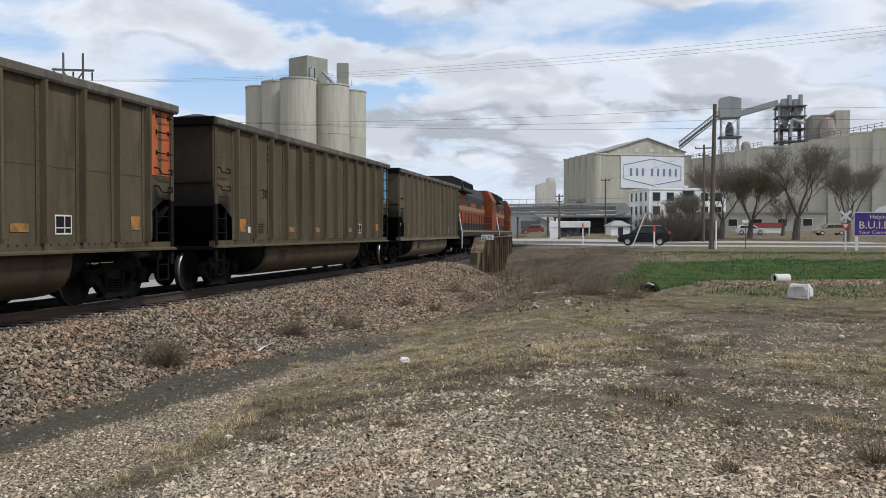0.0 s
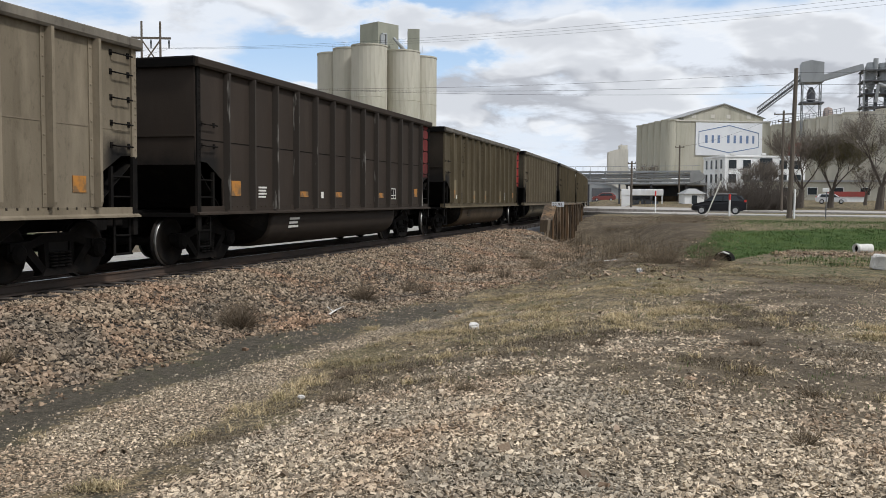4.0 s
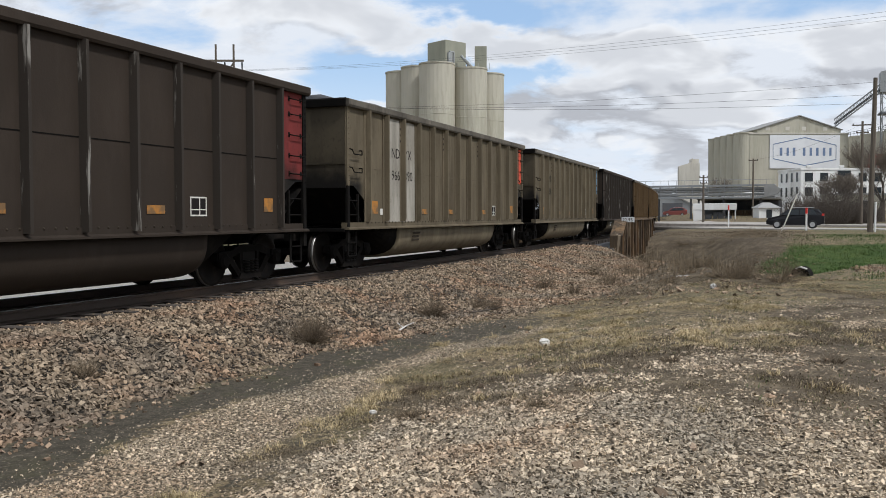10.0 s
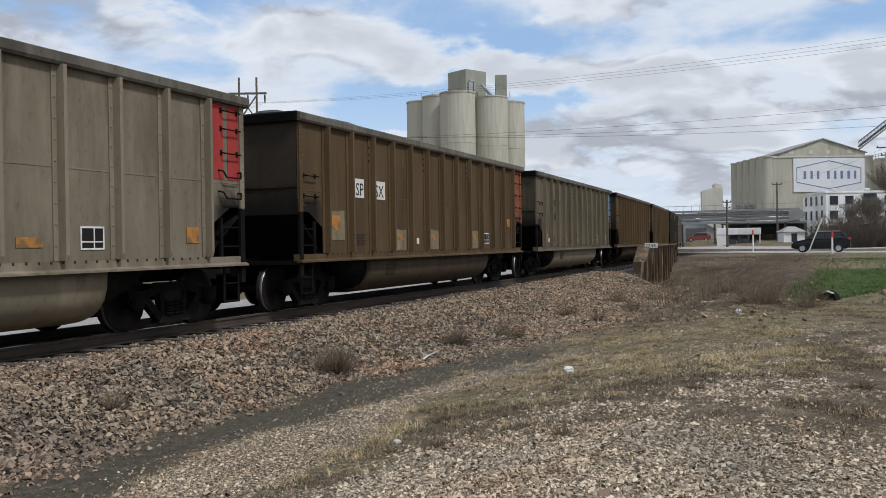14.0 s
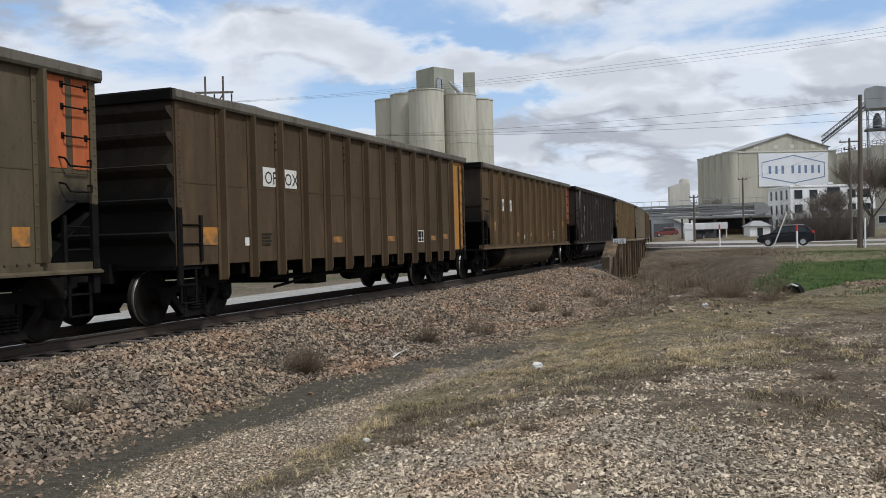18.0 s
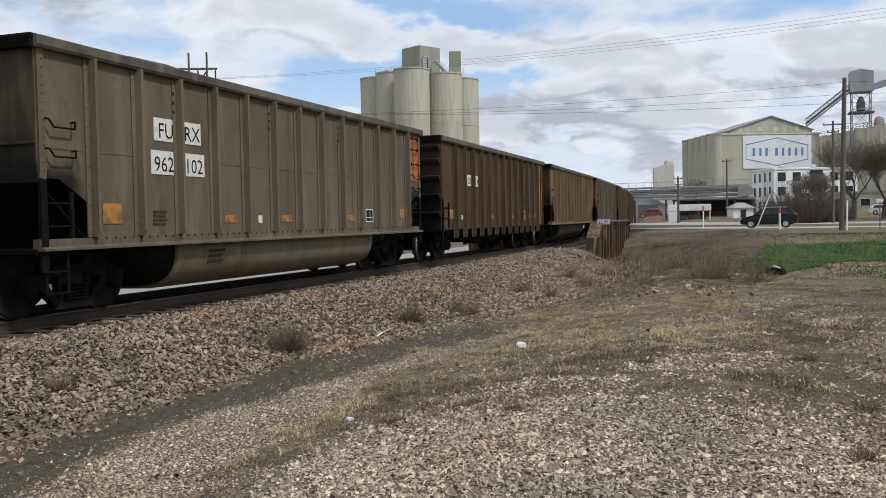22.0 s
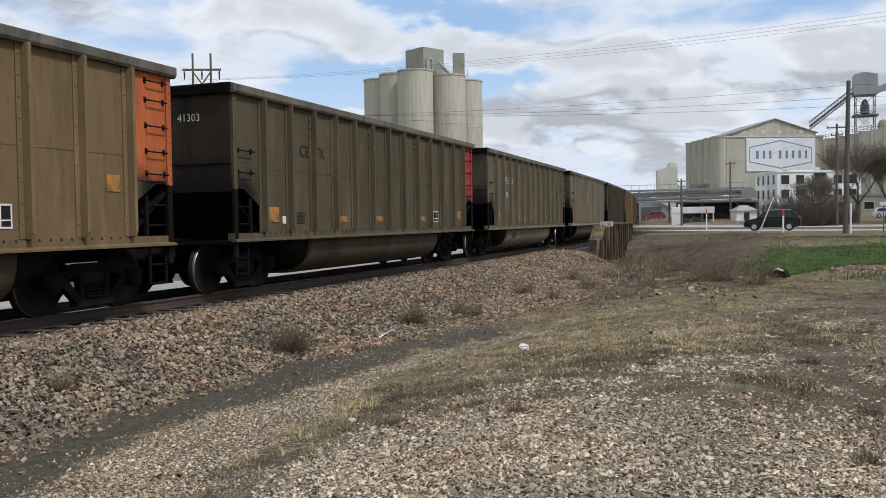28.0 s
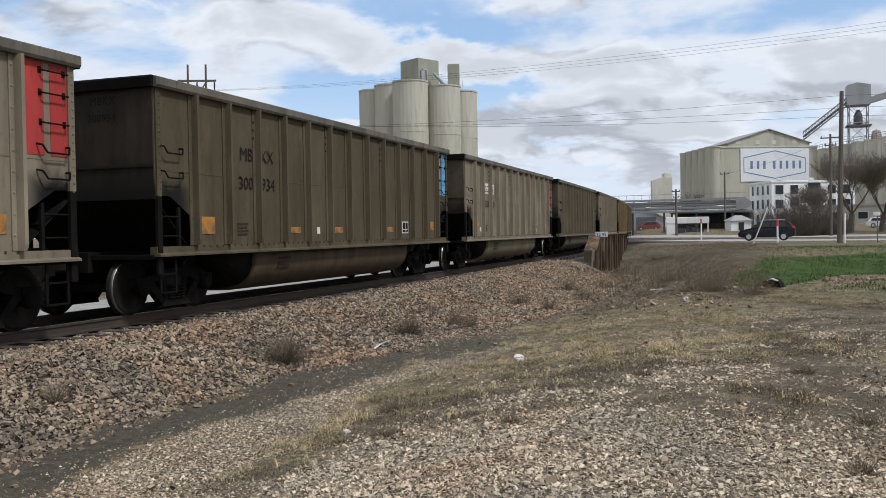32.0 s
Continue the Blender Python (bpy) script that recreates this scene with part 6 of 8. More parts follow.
def build_conveyors():
    b = thing("conveyor_tower", Matrix.Identity(4), "grey sheet-clad transfer house on a steel trestle with conveyors", "conveyor")
    x0, y0 = sight(5.04, 235)
    x1, y1 = sight(6.28, 235)
    part("transfer_house", Geo().prism([(x0, 30.0), (x1, 30.0), (x1, 34.6), (x0 + 2.2, 35.2), (x0, 34.7)], "y", y0 - 2.4, y0 + 2.4), M["metal_grey"], b)
    trestle(b, x0 + 0.5, x1 - 0.5, y0 - 2.0, y0 + 2.0, 1.0, 30.0, 7)
    part("platform", Geo().box(x0 - 0.2, x1 + 0.2, y0 - 2.4, y0 + 2.4, 25.0, 25.3), M["metal_dark"], b)
    part("drive_unit", Geo().lathe([(0, 0), (1.0, 0.3), (1.0, 2.2), (0.4, 3.6), (0, 3.6)], ((x0 + x1) / 2, y0, 25.4), "z", 12), M["metal_dark"], b)
    xs, ys = sight(2.7, 236)
    low, high = Vector((xs, ys, 22.6)), Vector((x0 + 0.3, y0, 30.3))
    g = Geo()
    for dz in (0.0, 1.9):
        for dy in (-0.9, 0.9):
            g.bar(low + Vector((0, dy, dz)), high + Vector((0, dy, dz)), 0.22, 0.22)
    for k in range(14):
        p, q = low.lerp(high, k / 14), low.lerp(high, (k + 1) / 14)
        g.bar(p + Vector((0, -0.9, 0)), q + Vector((0, -0.9, 1.9)), 0.12, 0.12)
        g.bar(p + Vector((0, 0.9, 1.9)), q + Vector((0, 0.9, 0)), 0.12, 0.12)
    part("inclined_truss", g, M["metal_grey"], b)
    part("belt", Geo().bar(low + Vector((0, 0, 0.75)), high + Vector((0, 0, 0.75)), 1.1, 0.35), M["metal_dark"], b)
    xa, ya = sight(8.4, 236)
    part("gallery", Geo().bar((x1 - 0.2, y1, 31.0), (xa, ya, 33.4), 1.6, 1.4), M["metal_grey"], b)


build_conveyors()


def build_preheater():
    b = thing("process_tower", pose(0, 0, -1.9), "open steel process tower with cyclones and clad blocks", "industrial tower")
    x0, y0 = sight(8.35, 236)
    x1, _ = sight(9.8, 236)
    trestle(b, x0, x1, y0 - 3, y0 + 3, 1.0, 34.0, 9, 0.16)
    for z in (25.5, 28.5, 31.5, 34.0):
        part("deck", Geo().box(x0 - 0.5, x1 + 0.5, y0 - 3.4, y0 + 3.4, z, z + 0.2), M["metal_dark"], b)
    for dx, h in ((1.8, 36.2), (4.4, 36.0)):
        part("cyclone", Geo().lathe([(0, 29), (0.5, 29), (1.25, 32), (1.3, 35), (0.9, h), (0.0, h)], (x0 + dx, y0, 0), "z", 14), M["metal_grey"], b)
        part("duct", Geo().lathe([(0, 33), (0.55, 33), (0.55, 37.0), (0, 37.0)], (x0 + dx + 0.9, y0 - 1.0, 0), "z", 10), M["metal_grey"], b)
    for dx in (1.0, 3.0, 5.2):
        part("column", Geo().box(x0 + dx - 0.35, x0 + dx + 0.35, y0 - 0.5, y0 + 0.5, 20, 30), M["metal_dark"], b)
    a0, ya = sight(10.1, 230)
    a1, _ = sight(11.35, 230)
    a2, _ = sight(12.15, 230)
    part("clad_block", Geo().box(a0, a1, ya - 4, ya + 4, 20.0, 30.8, 0.1), M["plant_grey"], b)
    part("stair_block", Geo().box(a1, a2, ya - 5, ya + 3, 20.0, 31.6, 0.1), M["concrete"], b)
    part("vessel", Geo().lathe([(0, 22), (1.6, 23), (1.8, 27), (1.3, 29.6), (0, 30)], ((a0 + a1) / 2 + 0.8, ya - 5.2, 0), "z", 14), M["rust_pink"], b)
    part("vessel", Geo().lathe([(0, 21), (1.1, 21.5), (1.2, 24), (0.9, 25.4), (0, 25.8)], (*sight(6.6, 232), 0), "z", 12), M["rust_pink"], b)
    for deg in (8.6, 9.6, 10.6):
        part("dust_filter", Geo().lathe([(0, 19), (2.6, 19), (2.6, 22.9), (2.4, 23.1), (0, 23.2)], (*sight(deg, 221), 0), "z", 18), M["concrete_grey"], b)
    part("pipe_arch", Geo().tube((*sight(9.1, 222), 25.5), (*sight(9.2, 222), 29.5), 0.35).tube((*sight(9.2, 222), 29.5), (*sight(9.9, 222), 28.5), 0.35), M["metal_grey"], b)
    x, y = sight(4.9, 200)
    part("red_hoist", Geo().box(x - 1.4, x + 1.4, y - 1, y + 1, 8.5, 15.5).box(x - 1.6, x + 1.6, y - 1.2, y + 1.2, 12.5, 12.8), M["roof_red"], b)


build_preheater()


def build_pipe_bridge():
    b = thing("pipe_bridge", Matrix.Identity(4), "long elevated pipe and conveyor bridge on posts", "pipe bridge")
    x0, y0 = sight(-16.0, 160)
    x1, y1 = sight(-0.5, 150)
    z0, z1 = 4.4, 6.3
    for z in (z0, z1):
        part("chord", Geo().bar((x0, y0, z), (x1, y1, z), 1.4, 0.3), M["metal_grey"], b)
    n = 34
    g = Geo()
    for k in range(n):
        xa, ya, xb = x0 + (x1 - x0) * k / n, y0 + (y1 - y0) * k / n, x0 + (x1 - x0) * (k + 1) / n
        g.bar((xa, ya - 0.6, z0), (xb, ya - 0.6, z1) if k % 2 else (xa, ya - 0.6, z1), 0.12, 0.12)
        g.tube((xa, ya - 0.7, z1), (xa, ya - 0.7, z1 + 0.9), 0.03, n=5)
    g.tube((x0, y0 - 0.7, z1 + 0.9), (x1, y1 - 0.7, z1 + 0.9), 0.04, n=5)
    part("lattice", g, M["metal_grey"], b)
    for z, r in ((4.9, 0.25), (5.4, 0.18), (5.8, 0.22)):
        part("pipe", Geo().tube((x0, y0 - 0.3, z), (x1, y1 - 0.3, z), r), M["roof_grey"], b)
    for k in (0.15, 0.32, 0.45, 0.58, 0.7, 0.82, 0.95):
        x, y = x0 + (x1 - x0) * k, y0 + (y1 - y0) * k
        part("post", Geo().box(x - 0.15, x + 0.15, y - 0.15, y + 0.15, 0.6, z0), M["metal_dark"], b)
    part("end_housing", Geo().prism([(x1 - 1.6, 4.3), (x1 + 0.4, 4.9), (x1 + 0.9, 5.6), (x1 - 0.2, 6.4), (x1 - 1.6, 6.4)], "y", y1 - 1.0, y1 + 1.0), M["roof_grey"], b)


build_pipe_bridge()


def build_yard():
    x, y = sight(-2.5, 156)
    b = thing("open_shed", frame_at(x, y, 0), "dark open-fronted shed with a flat roof", "shed")
    part("roof", Geo().box(-6.5, 6.5, -4, 6, 4.1, 4.5, 0.05), M["roof_grey"], b)
    part("back_wall", Geo().box(-6.5, 6.5, 5.6, 6, 0.6, 4.1), M["metal_dark"], b)
    for u in (-6.2, -2.2, 2.2, 6.2):
        part("post", Geo().box(u - 0.15, u + 0.15, -3.8, -3.5, 0.6, 4.1), M["metal_dark"], b)
    for u, w, h in ((-4.3, 1.5, 2.3), (0, 2.0, 1.8), (4.0, 1.6, 2.6)):
        part("stacked_crate", Geo().box(u - w, u + w, 1, 4, 0.6, 0.6 + h, 0.05), M["rust"] if w > 1.8 else M["metal_dark"], b)
    x, y = sight(-3.95, 138)
    b = thing("yard_canopy", frame_at(x, y, 3), "white flat-roofed canopy over stored gear on the yard", "canopy")
    part("fascia", Geo().box(-3.05, 3.05, -1.2, 1.2, 2.35, 3.3, 0.06), M["white_wall"], b)
    part("end_wall", Geo().box(-3.0, -1.6, -1.15, 1.15, 0.6, 2.35), M["white_wall"], b)
    part("leg", Geo().box(2.8, 2.98, -1.1, -0.9, 0.4, 2.35), M["white_wall"], b)
    for u, w, z in ((-0.9, 0.5, 1.7), (0.1, 0.3, 2.0), (0.9, 0.45, 1.8), (1.9, 0.5, 1.5)):
        part("stored_load", Geo().box(u - w, u + w, -0.5, 0.6, 0.55, z, 0.08), M["metal_dark"], b)
    x, y = sight(-6.9, 205)
    b = thing("grey_shed", frame_at(x, y, 8), "grey metal shed with a single-pitch roof", "shed")
    part("wall", Geo().prism([(-7, 0.8), (5.5, 0.8), (5.5, 4.0), (0.5, 6.6), (-7, 6.4)], "y", -5, 5), M["metal_grey"], b)
    part("roof", Geo().prism([(0.3, 6.8), (5.9, 3.9), (5.9, 3.7), (0.3, 6.55)], "y", -5.3, 5.3), M["roof_grey"], b)
    part("door", Geo().box(-0.6, 3.6, -5.06, -4.98, 0.9, 4.2), M["metal_dark"], b)
    # low white works behind the trees
    x, y = sight(6.4, 175)
    b = thing("low_works", frame_at(x, y, -6), "long low white works building behind trees", "industrial building")
    part("wall", Geo().box(-13, 14, -4, 4, 0.8, 5.0, 0.05), M["concrete"], b)
    part("roof", Geo().box(-13.3, 14.3, -4.3, 4.3, 5.0, 5.3), M["roof_grey"], b)
    for k in range(6):
        window_on(b, -10 + k * 4.2, 1.5, 2.8, 1.2, -4)
    x, y = sight(7.7, 160)
    b = thing("red_loading_shed", frame_at(x, y, 0), "low shed with a red fascia", "shed")
    part("wall", Geo().box(-2.6, 2.6, -3, 3, 0.8, 2.4), M["white_wall"], b)
    part("fascia", Geo().box(-2.7, 2.7, -3.1, 3.1, 2.4, 3.2), M["roof_red"], b)
    x, y = sight(-5.5, 420)
    b = thing("far_elevator", frame_at(x, y, 10), "distant concrete elevator tower", "grain elevator")
    part("tower", Geo().prism([(-4.4, 0), (4.4, 0), (4.4, 24.5), (1.5, 24.5), (1.5, 27), (0.5, 24.8), (-4.4, 23.4)], "y", -5, 5), M["concrete_grey"], b)
    part("headhouse", Geo().box(0.5, 4.2, -3, 3, 24.0, 26.5, 0.05), M["concrete_grey"], b)
    part("annex", Geo().box(4.4, 9.5, -4, 4, 0, 15.5, 0.05), M["white_wall"], b)
    for z in (4, 8, 12):
        part("window", Geo().box(5.5, 7.0, -4.1, -3.98, z, z + 1.6), M["glass_dark"], b)


build_yard()


# ---- road, kerb line and lot ----
def strip(pts, width, z, t=0.03):
    g = Geo()
    rings = []
    for i, (x, y) in enumerate(pts):
        a = pts[max(0, i - 1)]
        c = pts[min(len(pts) - 1, i + 1)]
        d = Vector((c[0] - a[0], c[1] - a[1], 0)).normalized()
        n = Vector((-d.y, d.x, 0)) * width / 2
        zz = max(land(x, y), land(x + n.x, y + n.y), land(x - n.x, y - n.y)) + z
        rings.append([(x - n.x, y - n.y, zz - 0.5), (x + n.x, y + n.y, zz - 0.5), (x + n.x, y + n.y, zz), (x - n.x, y - n.y, zz)])
    return g.loft(rings)


ROAD = [(140, 74), (70, 79.5), (30, 81), (12, 81.5), (2, 83), (-7, 92), (-16, 104)]
tagged(new("road", recalc(strip(ROAD, 9.5, 0.03).mesh("road", M["asphalt"]))), "pale worn asphalt road towards the crossing", "road", kind="structure")
EDGE = [(140, 68.9), (70, 74.4), (30, 75.9), (12, 76.5), (-1.0, 78.3), (-8, 85.5), (-13.5, 94)]
tagged(new("kerb", recalc(strip(EDGE, 0.55, 0.07).mesh("kerb", M["line"]))), "pale concrete road edge", "kerb", kind="structure")
LOT = [(26, 110), (5, 113), (-15, 122), (-32, 138)]
tagged(new("pavement", recalc(strip(LOT, 34, -0.28).mesh("lot", M["asphalt"]))), "pale gravel and asphalt yard", "yard", kind="structure")
FAR_ROAD = [(80, 98), (40, 100), (16, 101)]
tagged(new("kerb", recalc(strip(FAR_ROAD, 0.35, 0.1).mesh("far_kerb", M["concrete_grey"]))), "grey kerb along the lawn", "kerb", kind="structure")


# ---- vehicles ----
def build_car(m, paint, label, length=4.55, high=1.66, suv=True):
    """A car along local x, its nose at -x."""
    c = thing("car", m, label, "car")
    l = length / 4.55
    side = [(-2.25, 0.35), (-2.27, 0.62), (-2.1, 0.85), (-1.25, 1.02), (-0.55, 1.5), (0.1, 1.62), (1.2, 1.62), (1.75, 1.52), (2.1, 1.1), (2.26, 0.95), (2.25, 0.4), (1.9, 0.28), (-1.9, 0.28)]
    rings = []
    for y, s in ((-0.9, 0.0), (-0.88, 0.6), (-0.8, 1.0), (0.8, 1.0), (0.88, 0.6), (0.9, 0.0)):
        rings.append([(x * l * (1 - 0.02 * (1 - s)), y * (1 if z < 1.05 else 1 - 0.2 * (z - 1.05) / 0.57), (z if z < 1.0 else 1.0 + (z - 1.0) * (0.5 + 0.5 * s) if s < 1 else z) * high / 1.62) for x, z in side])
    part("body", Geo().loft(rings), paint, c)
    k = high / 1.62
    for s in (-1, 1):
        y0, y1 = 0.885 * s, 0.745 * s
        part("side_glass", Geo().loft([[(-0.95 * l, y0, 1.07 * k), (0.3 * l, y0, 1.07 * k), (0.3 * l, y1 + 0.02 * s, 1.5 * k), (-0.42 * l, y1 + 0.02 * s, 1.48 * k)], [(-0.95 * l, y0 + 0.03 * s, 1.07 * k), (0.3 * l, y0 + 0.03 * s, 1.07 * k), (0.3 * l, y1 + 0.05 * s, 1.5 * k), (-0.42 * l, y1 + 0.05 * s, 1.48 * k)]]), M["glass_dark"], c)
        part("side_glass", Geo().loft([[(0.38 * l, y0, 1.07 * k), (1.7 * l, y0, 1.1 * k), (1.4 * l, y1 + 0.02 * s, 1.5 * k), (0.38 * l, y1 + 0.02 * s, 1.5 * k)], [(0.38 * l, y0 + 0.03 * s, 1.07 * k), (1.7 * l, y0 + 0.03 * s, 1.1 * k), (1.4 * l, y1 + 0.05 * s, 1.5 * k), (0.38 * l, y1 + 0.05 * s, 1.5 * k)]]), M["glass_dark"], c)
        for x in (-1.4 * l, 1.35 * l):
            w = part("wheel", Geo().lathe([(0, -0.1), (0.3, -0.1), (0.335, -0.06), (0.335, 0.06), (0.3, 0.1), (0, 0.1)], (x, s * 0.83, 0.335), "y", 20), M["tyre"], c)
            part("rim", Geo().lathe([(0, 0.0), (0.21, 0.0), (0.21, 0.03), (0.05, 0.02), (0, 0.02)], (x, s * 0.925 - (0.0 if s > 0 else 0.03), 0.335), "y", 14), M["alloy"], w)
        part("tail_light", Geo().box(2.05 * l, 2.2 * l, s * 0.8 - 0.09, s * 0.8 + 0.09, 1.0 * k, 1.18 * k), M["red_mark"], c)
        part("headlight", Geo().box(-2.2 * l, -2.02 * l, s * 0.68 - 0.15, s * 0.68 + 0.15, 0.72, 0.86), M["white_post"], c)
        if suv:
            part("roof_rail", Geo().tube((-0.3 * l, s * 0.62, 1.66 * k), (1.4 * l, s * 0.62, 1.66 * k), 0.025, n=6), M["alloy"], c)
    part("windscreen", Geo().loft([[(-1.2 * l, -0.72, 1.05 * k), (-1.2 * l, 0.72, 1.05 * k), (-0.52 * l, 0.6, 1.5 * k), (-0.52 * l, -0.6, 1.5 * k)], [(-1.24 * l, -0.72, 1.07 * k), (-1.24 * l, 0.72, 1.07 * k), (-0.55 * l, 0.6, 1.53 * k), (-0.55 * l, -0.6, 1.53 * k)]]), M["glass_dark"], c)
    part("rear_window", Geo().loft([[(2.08 * l, -0.7, 1.12 * k), (2.08 * l, 0.7, 1.12 * k), (1.74 * l, 0.6, 1.52 * k), (1.74 * l, -0.6, 1.52 * k)], [(2.12 * l, -0.7, 1.14 * k), (2.12 * l, 0.7, 1.14 * k), (1.77 * l, 0.6, 1.54 * k), (1.77 * l, -0.6, 1.54 * k)]]), M["glass_dark"], c)
    return c


build_car(pose(0.9, 80.2, 0.505, 0, 0, -4), M["car_black"], "black sport utility car waiting on the road", 4.5, 1.68)
x, y = sight(-6.3, 184)
build_car(pose(x, y, land(x, y), 0, 0, 8), M["car_red"], "dusty red car parked in the yard", 4.7, 1.75)
x, y = sight(11.3, 145)
build_car(pose(x, y, land(x, y) + 0.0, 0, 0, 10), M["car_tan"], "dull tan car parked by the lawn", 4.6, 1.7, False)
x, y = sight(6.9, 146)
build_car(pose(x, y, land(x, y) + 0.0, 0, 0, 175), M["car_white"], "white car parked before the works", 4.4, 1.5, False)


# ---- poles, wires, posts and signs ----
def build_pole(x, y, h, lean=0.0, arms=(), label="weathered wooden utility pole", r=0.16):
    z = land(x, y)
    p = thing("utility_pole", pose(x, y, z), label, "utility pole", "poles along the road")
    part("pole", Geo().tube((0, 0, -0.3), (lean, 0, h), r, r * 0.7, 10), M["wood_pole"], p)
    for zz, w in arms:
        part("crossarm", Geo().box(lean * zz / h - w / 2, lean * zz / h + w / 2, -0.06, 0.06, zz - 0.06, zz + 0.06), M["wood_pole"], p)
        for k in (-0.45, 0, 0.45):
            part("insulator", Geo().lathe([(0, 0), (0.05, 0), (0.06, 0.08), (0.03, 0.14), (0, 0.14)], (lean * zz / h + k * w, 0, zz + 0.06), "z", 8), M["glass_dark"], p)
    return p, z


P1, Z1 = build_pole(5.6, 69.2, 10.7, 0.22, (), "tall leaning wooden utility pole beside the road", 0.2)
part("conduit", Geo().tube((0.32, -0.1, 0), (0.34, -0.1, 2.1), 0.07), M["white_post"], P1, "white cable guard")
P2, Z2 = build_pole(*sight(4.18, 105), 11.0, 0.0, ((10.6, 2.0), (9.8, 1.2)), "wooden utility pole with crossarms near the plant")
P3, Z3 = build_pole(*sight(-4.62, 118), 6.2, 0.0, ((5.9, 1.0), (5.2, 0.8)), "short pole with signal hardware at the yard")
P4, Z4 = build_pole(*sight(-1.75, 148), 9.0, 0.0, ((8.7, 1.4),), "wooden pole beside the pipe bridge")


def build_h_frame():
    x, y = sight(-34.3, 103)
    z = land(x, y)
    p = thing("power_pylon", pose(x, y, z, 0, 0, 22), "two-post wooden power line frame with crossarm", "power pole")
    for k in (-1.0, 1.0):
        part("post", Geo().tube((k, 0, -0.3), (k * 0.98, 0, 20.8), 0.15, 0.11, 10), M["wood_pole"], p)
        part("brace", Geo().bar((k * 0.98, 0, 16.0), (-k * 0.98, 0, 18.8), 0.1, 0.14), M["wood_pole"], p)
    part("crossarm", Geo().box(-2.1, 2.1, -0.08, 0.08, 18.9, 19.12), M["wood_pole"], p)
    for k in (-1.9, 0.0, 1.9):
        part("insulator", Geo().lathe([(0, 0), (0.07, 0), (0.1, -0.2), (0.07, -0.9), (0, -0.95)], (k, 0, 18.85), "z", 8), M["glass_dark"], p)
    return x, y, z


HX, HY, HZ = build_h_frame()


def cable(a, b, sag, r=0.012, label="thin dark power cable"):
    g = Geo()
    a, b = Vector(a), Vector(b)
    n = 28
    pts = [a.lerp(b, i / n) - Vector((0, 0, sag * 4 * (i / n) * (1 - i / n))) for i in range(n + 1)]
    rings = []
    for p in pts:
        rings.append([p + Vector((0, r, 0)), p + Vector((0, -0.5 * r, 0.87 * r)), p + Vector((0, -0.5 * r, -0.87 * r))])
    g.loft(rings)
    return tagged(new("power_cable", recalc(g.mesh("power_cable", M["wire"]))), label, "cable", "overhead power cables")


for k in (-1.9, 0.0, 1.9):
    hx, hy = HX + k * math.cos(radians(22)), HY + k * math.sin(radians(22))
    cable((hx, hy, HZ + 17.9), (46, 58 + k * 0.9, 16.5), 1.95, 0.009)
    cable((hx, hy, HZ + 17.9), (-190, 150 + k, 20), 2.0, 0.011)
for k, (h, far) in enumerate(((10.4, 12.9), (9.55, 13.6), (8.95, 14.2))):
    cable((5.6 + 0.2, 69.2, Z1 + h), (-64, 74 + k, far), 0.9, 0.011)
    cable((5.6 + 0.2, 69.2, Z1 + h), (72, 66, 11.6 - 0.75 * k), 0.8, 0.011)
cable((*sight(4.18, 105), Z2 + 10.7), (80, 112, 12), 0.8)
cable((*sight(4.18, 105), Z2 + 10.7), (*sight(-1.75, 148), Z4 + 8.8), 0.6)


def build_post(x, y, h, name, label, top, r=0.05):
    p = thing(name, pose(x, y, land(x, y)), label, "post")
    part("post", Geo().tube((0, 0, -0.2), (0, 0, h), r, n=8), M["white_post"] if top != "black" else M["metal_dark"], p)
    if top == "red":
        part("reflector", Geo().tube((0, 0, h - 0.45), (0, 0, h + 0.02), r * 1.15, n=8), M["red_mark"], p, "red top band")
    else:
        part("cap", Geo().box(-0.25, 0.16, -0.12, 0.12, h - 0.15, h + 0.12, 0.03), M["white_post"], p)
    return p


build_post(1.62, 75.0, 1.75, "marker_post", "white marker post with a red top", "red", 0.07)
build_post(-5.0, 91.0, 2.1, "marker_post", "white marker post with a red top", "red", 0.06)
build_post(8.1, 69.7, 2.05, "sign_post", "thin black post with a white head", "black", 0.035)
guy = thing("guy_guard", pose(-0.2, 71, land(-0.2, 71)), "slanting pale cable guard beside the road", "cable guard")
part("guard", Geo().tube((0, 0, -0.1), (1.1, 0.6, 2.75), 0.045, n=8), M["concrete_grey"], guy)


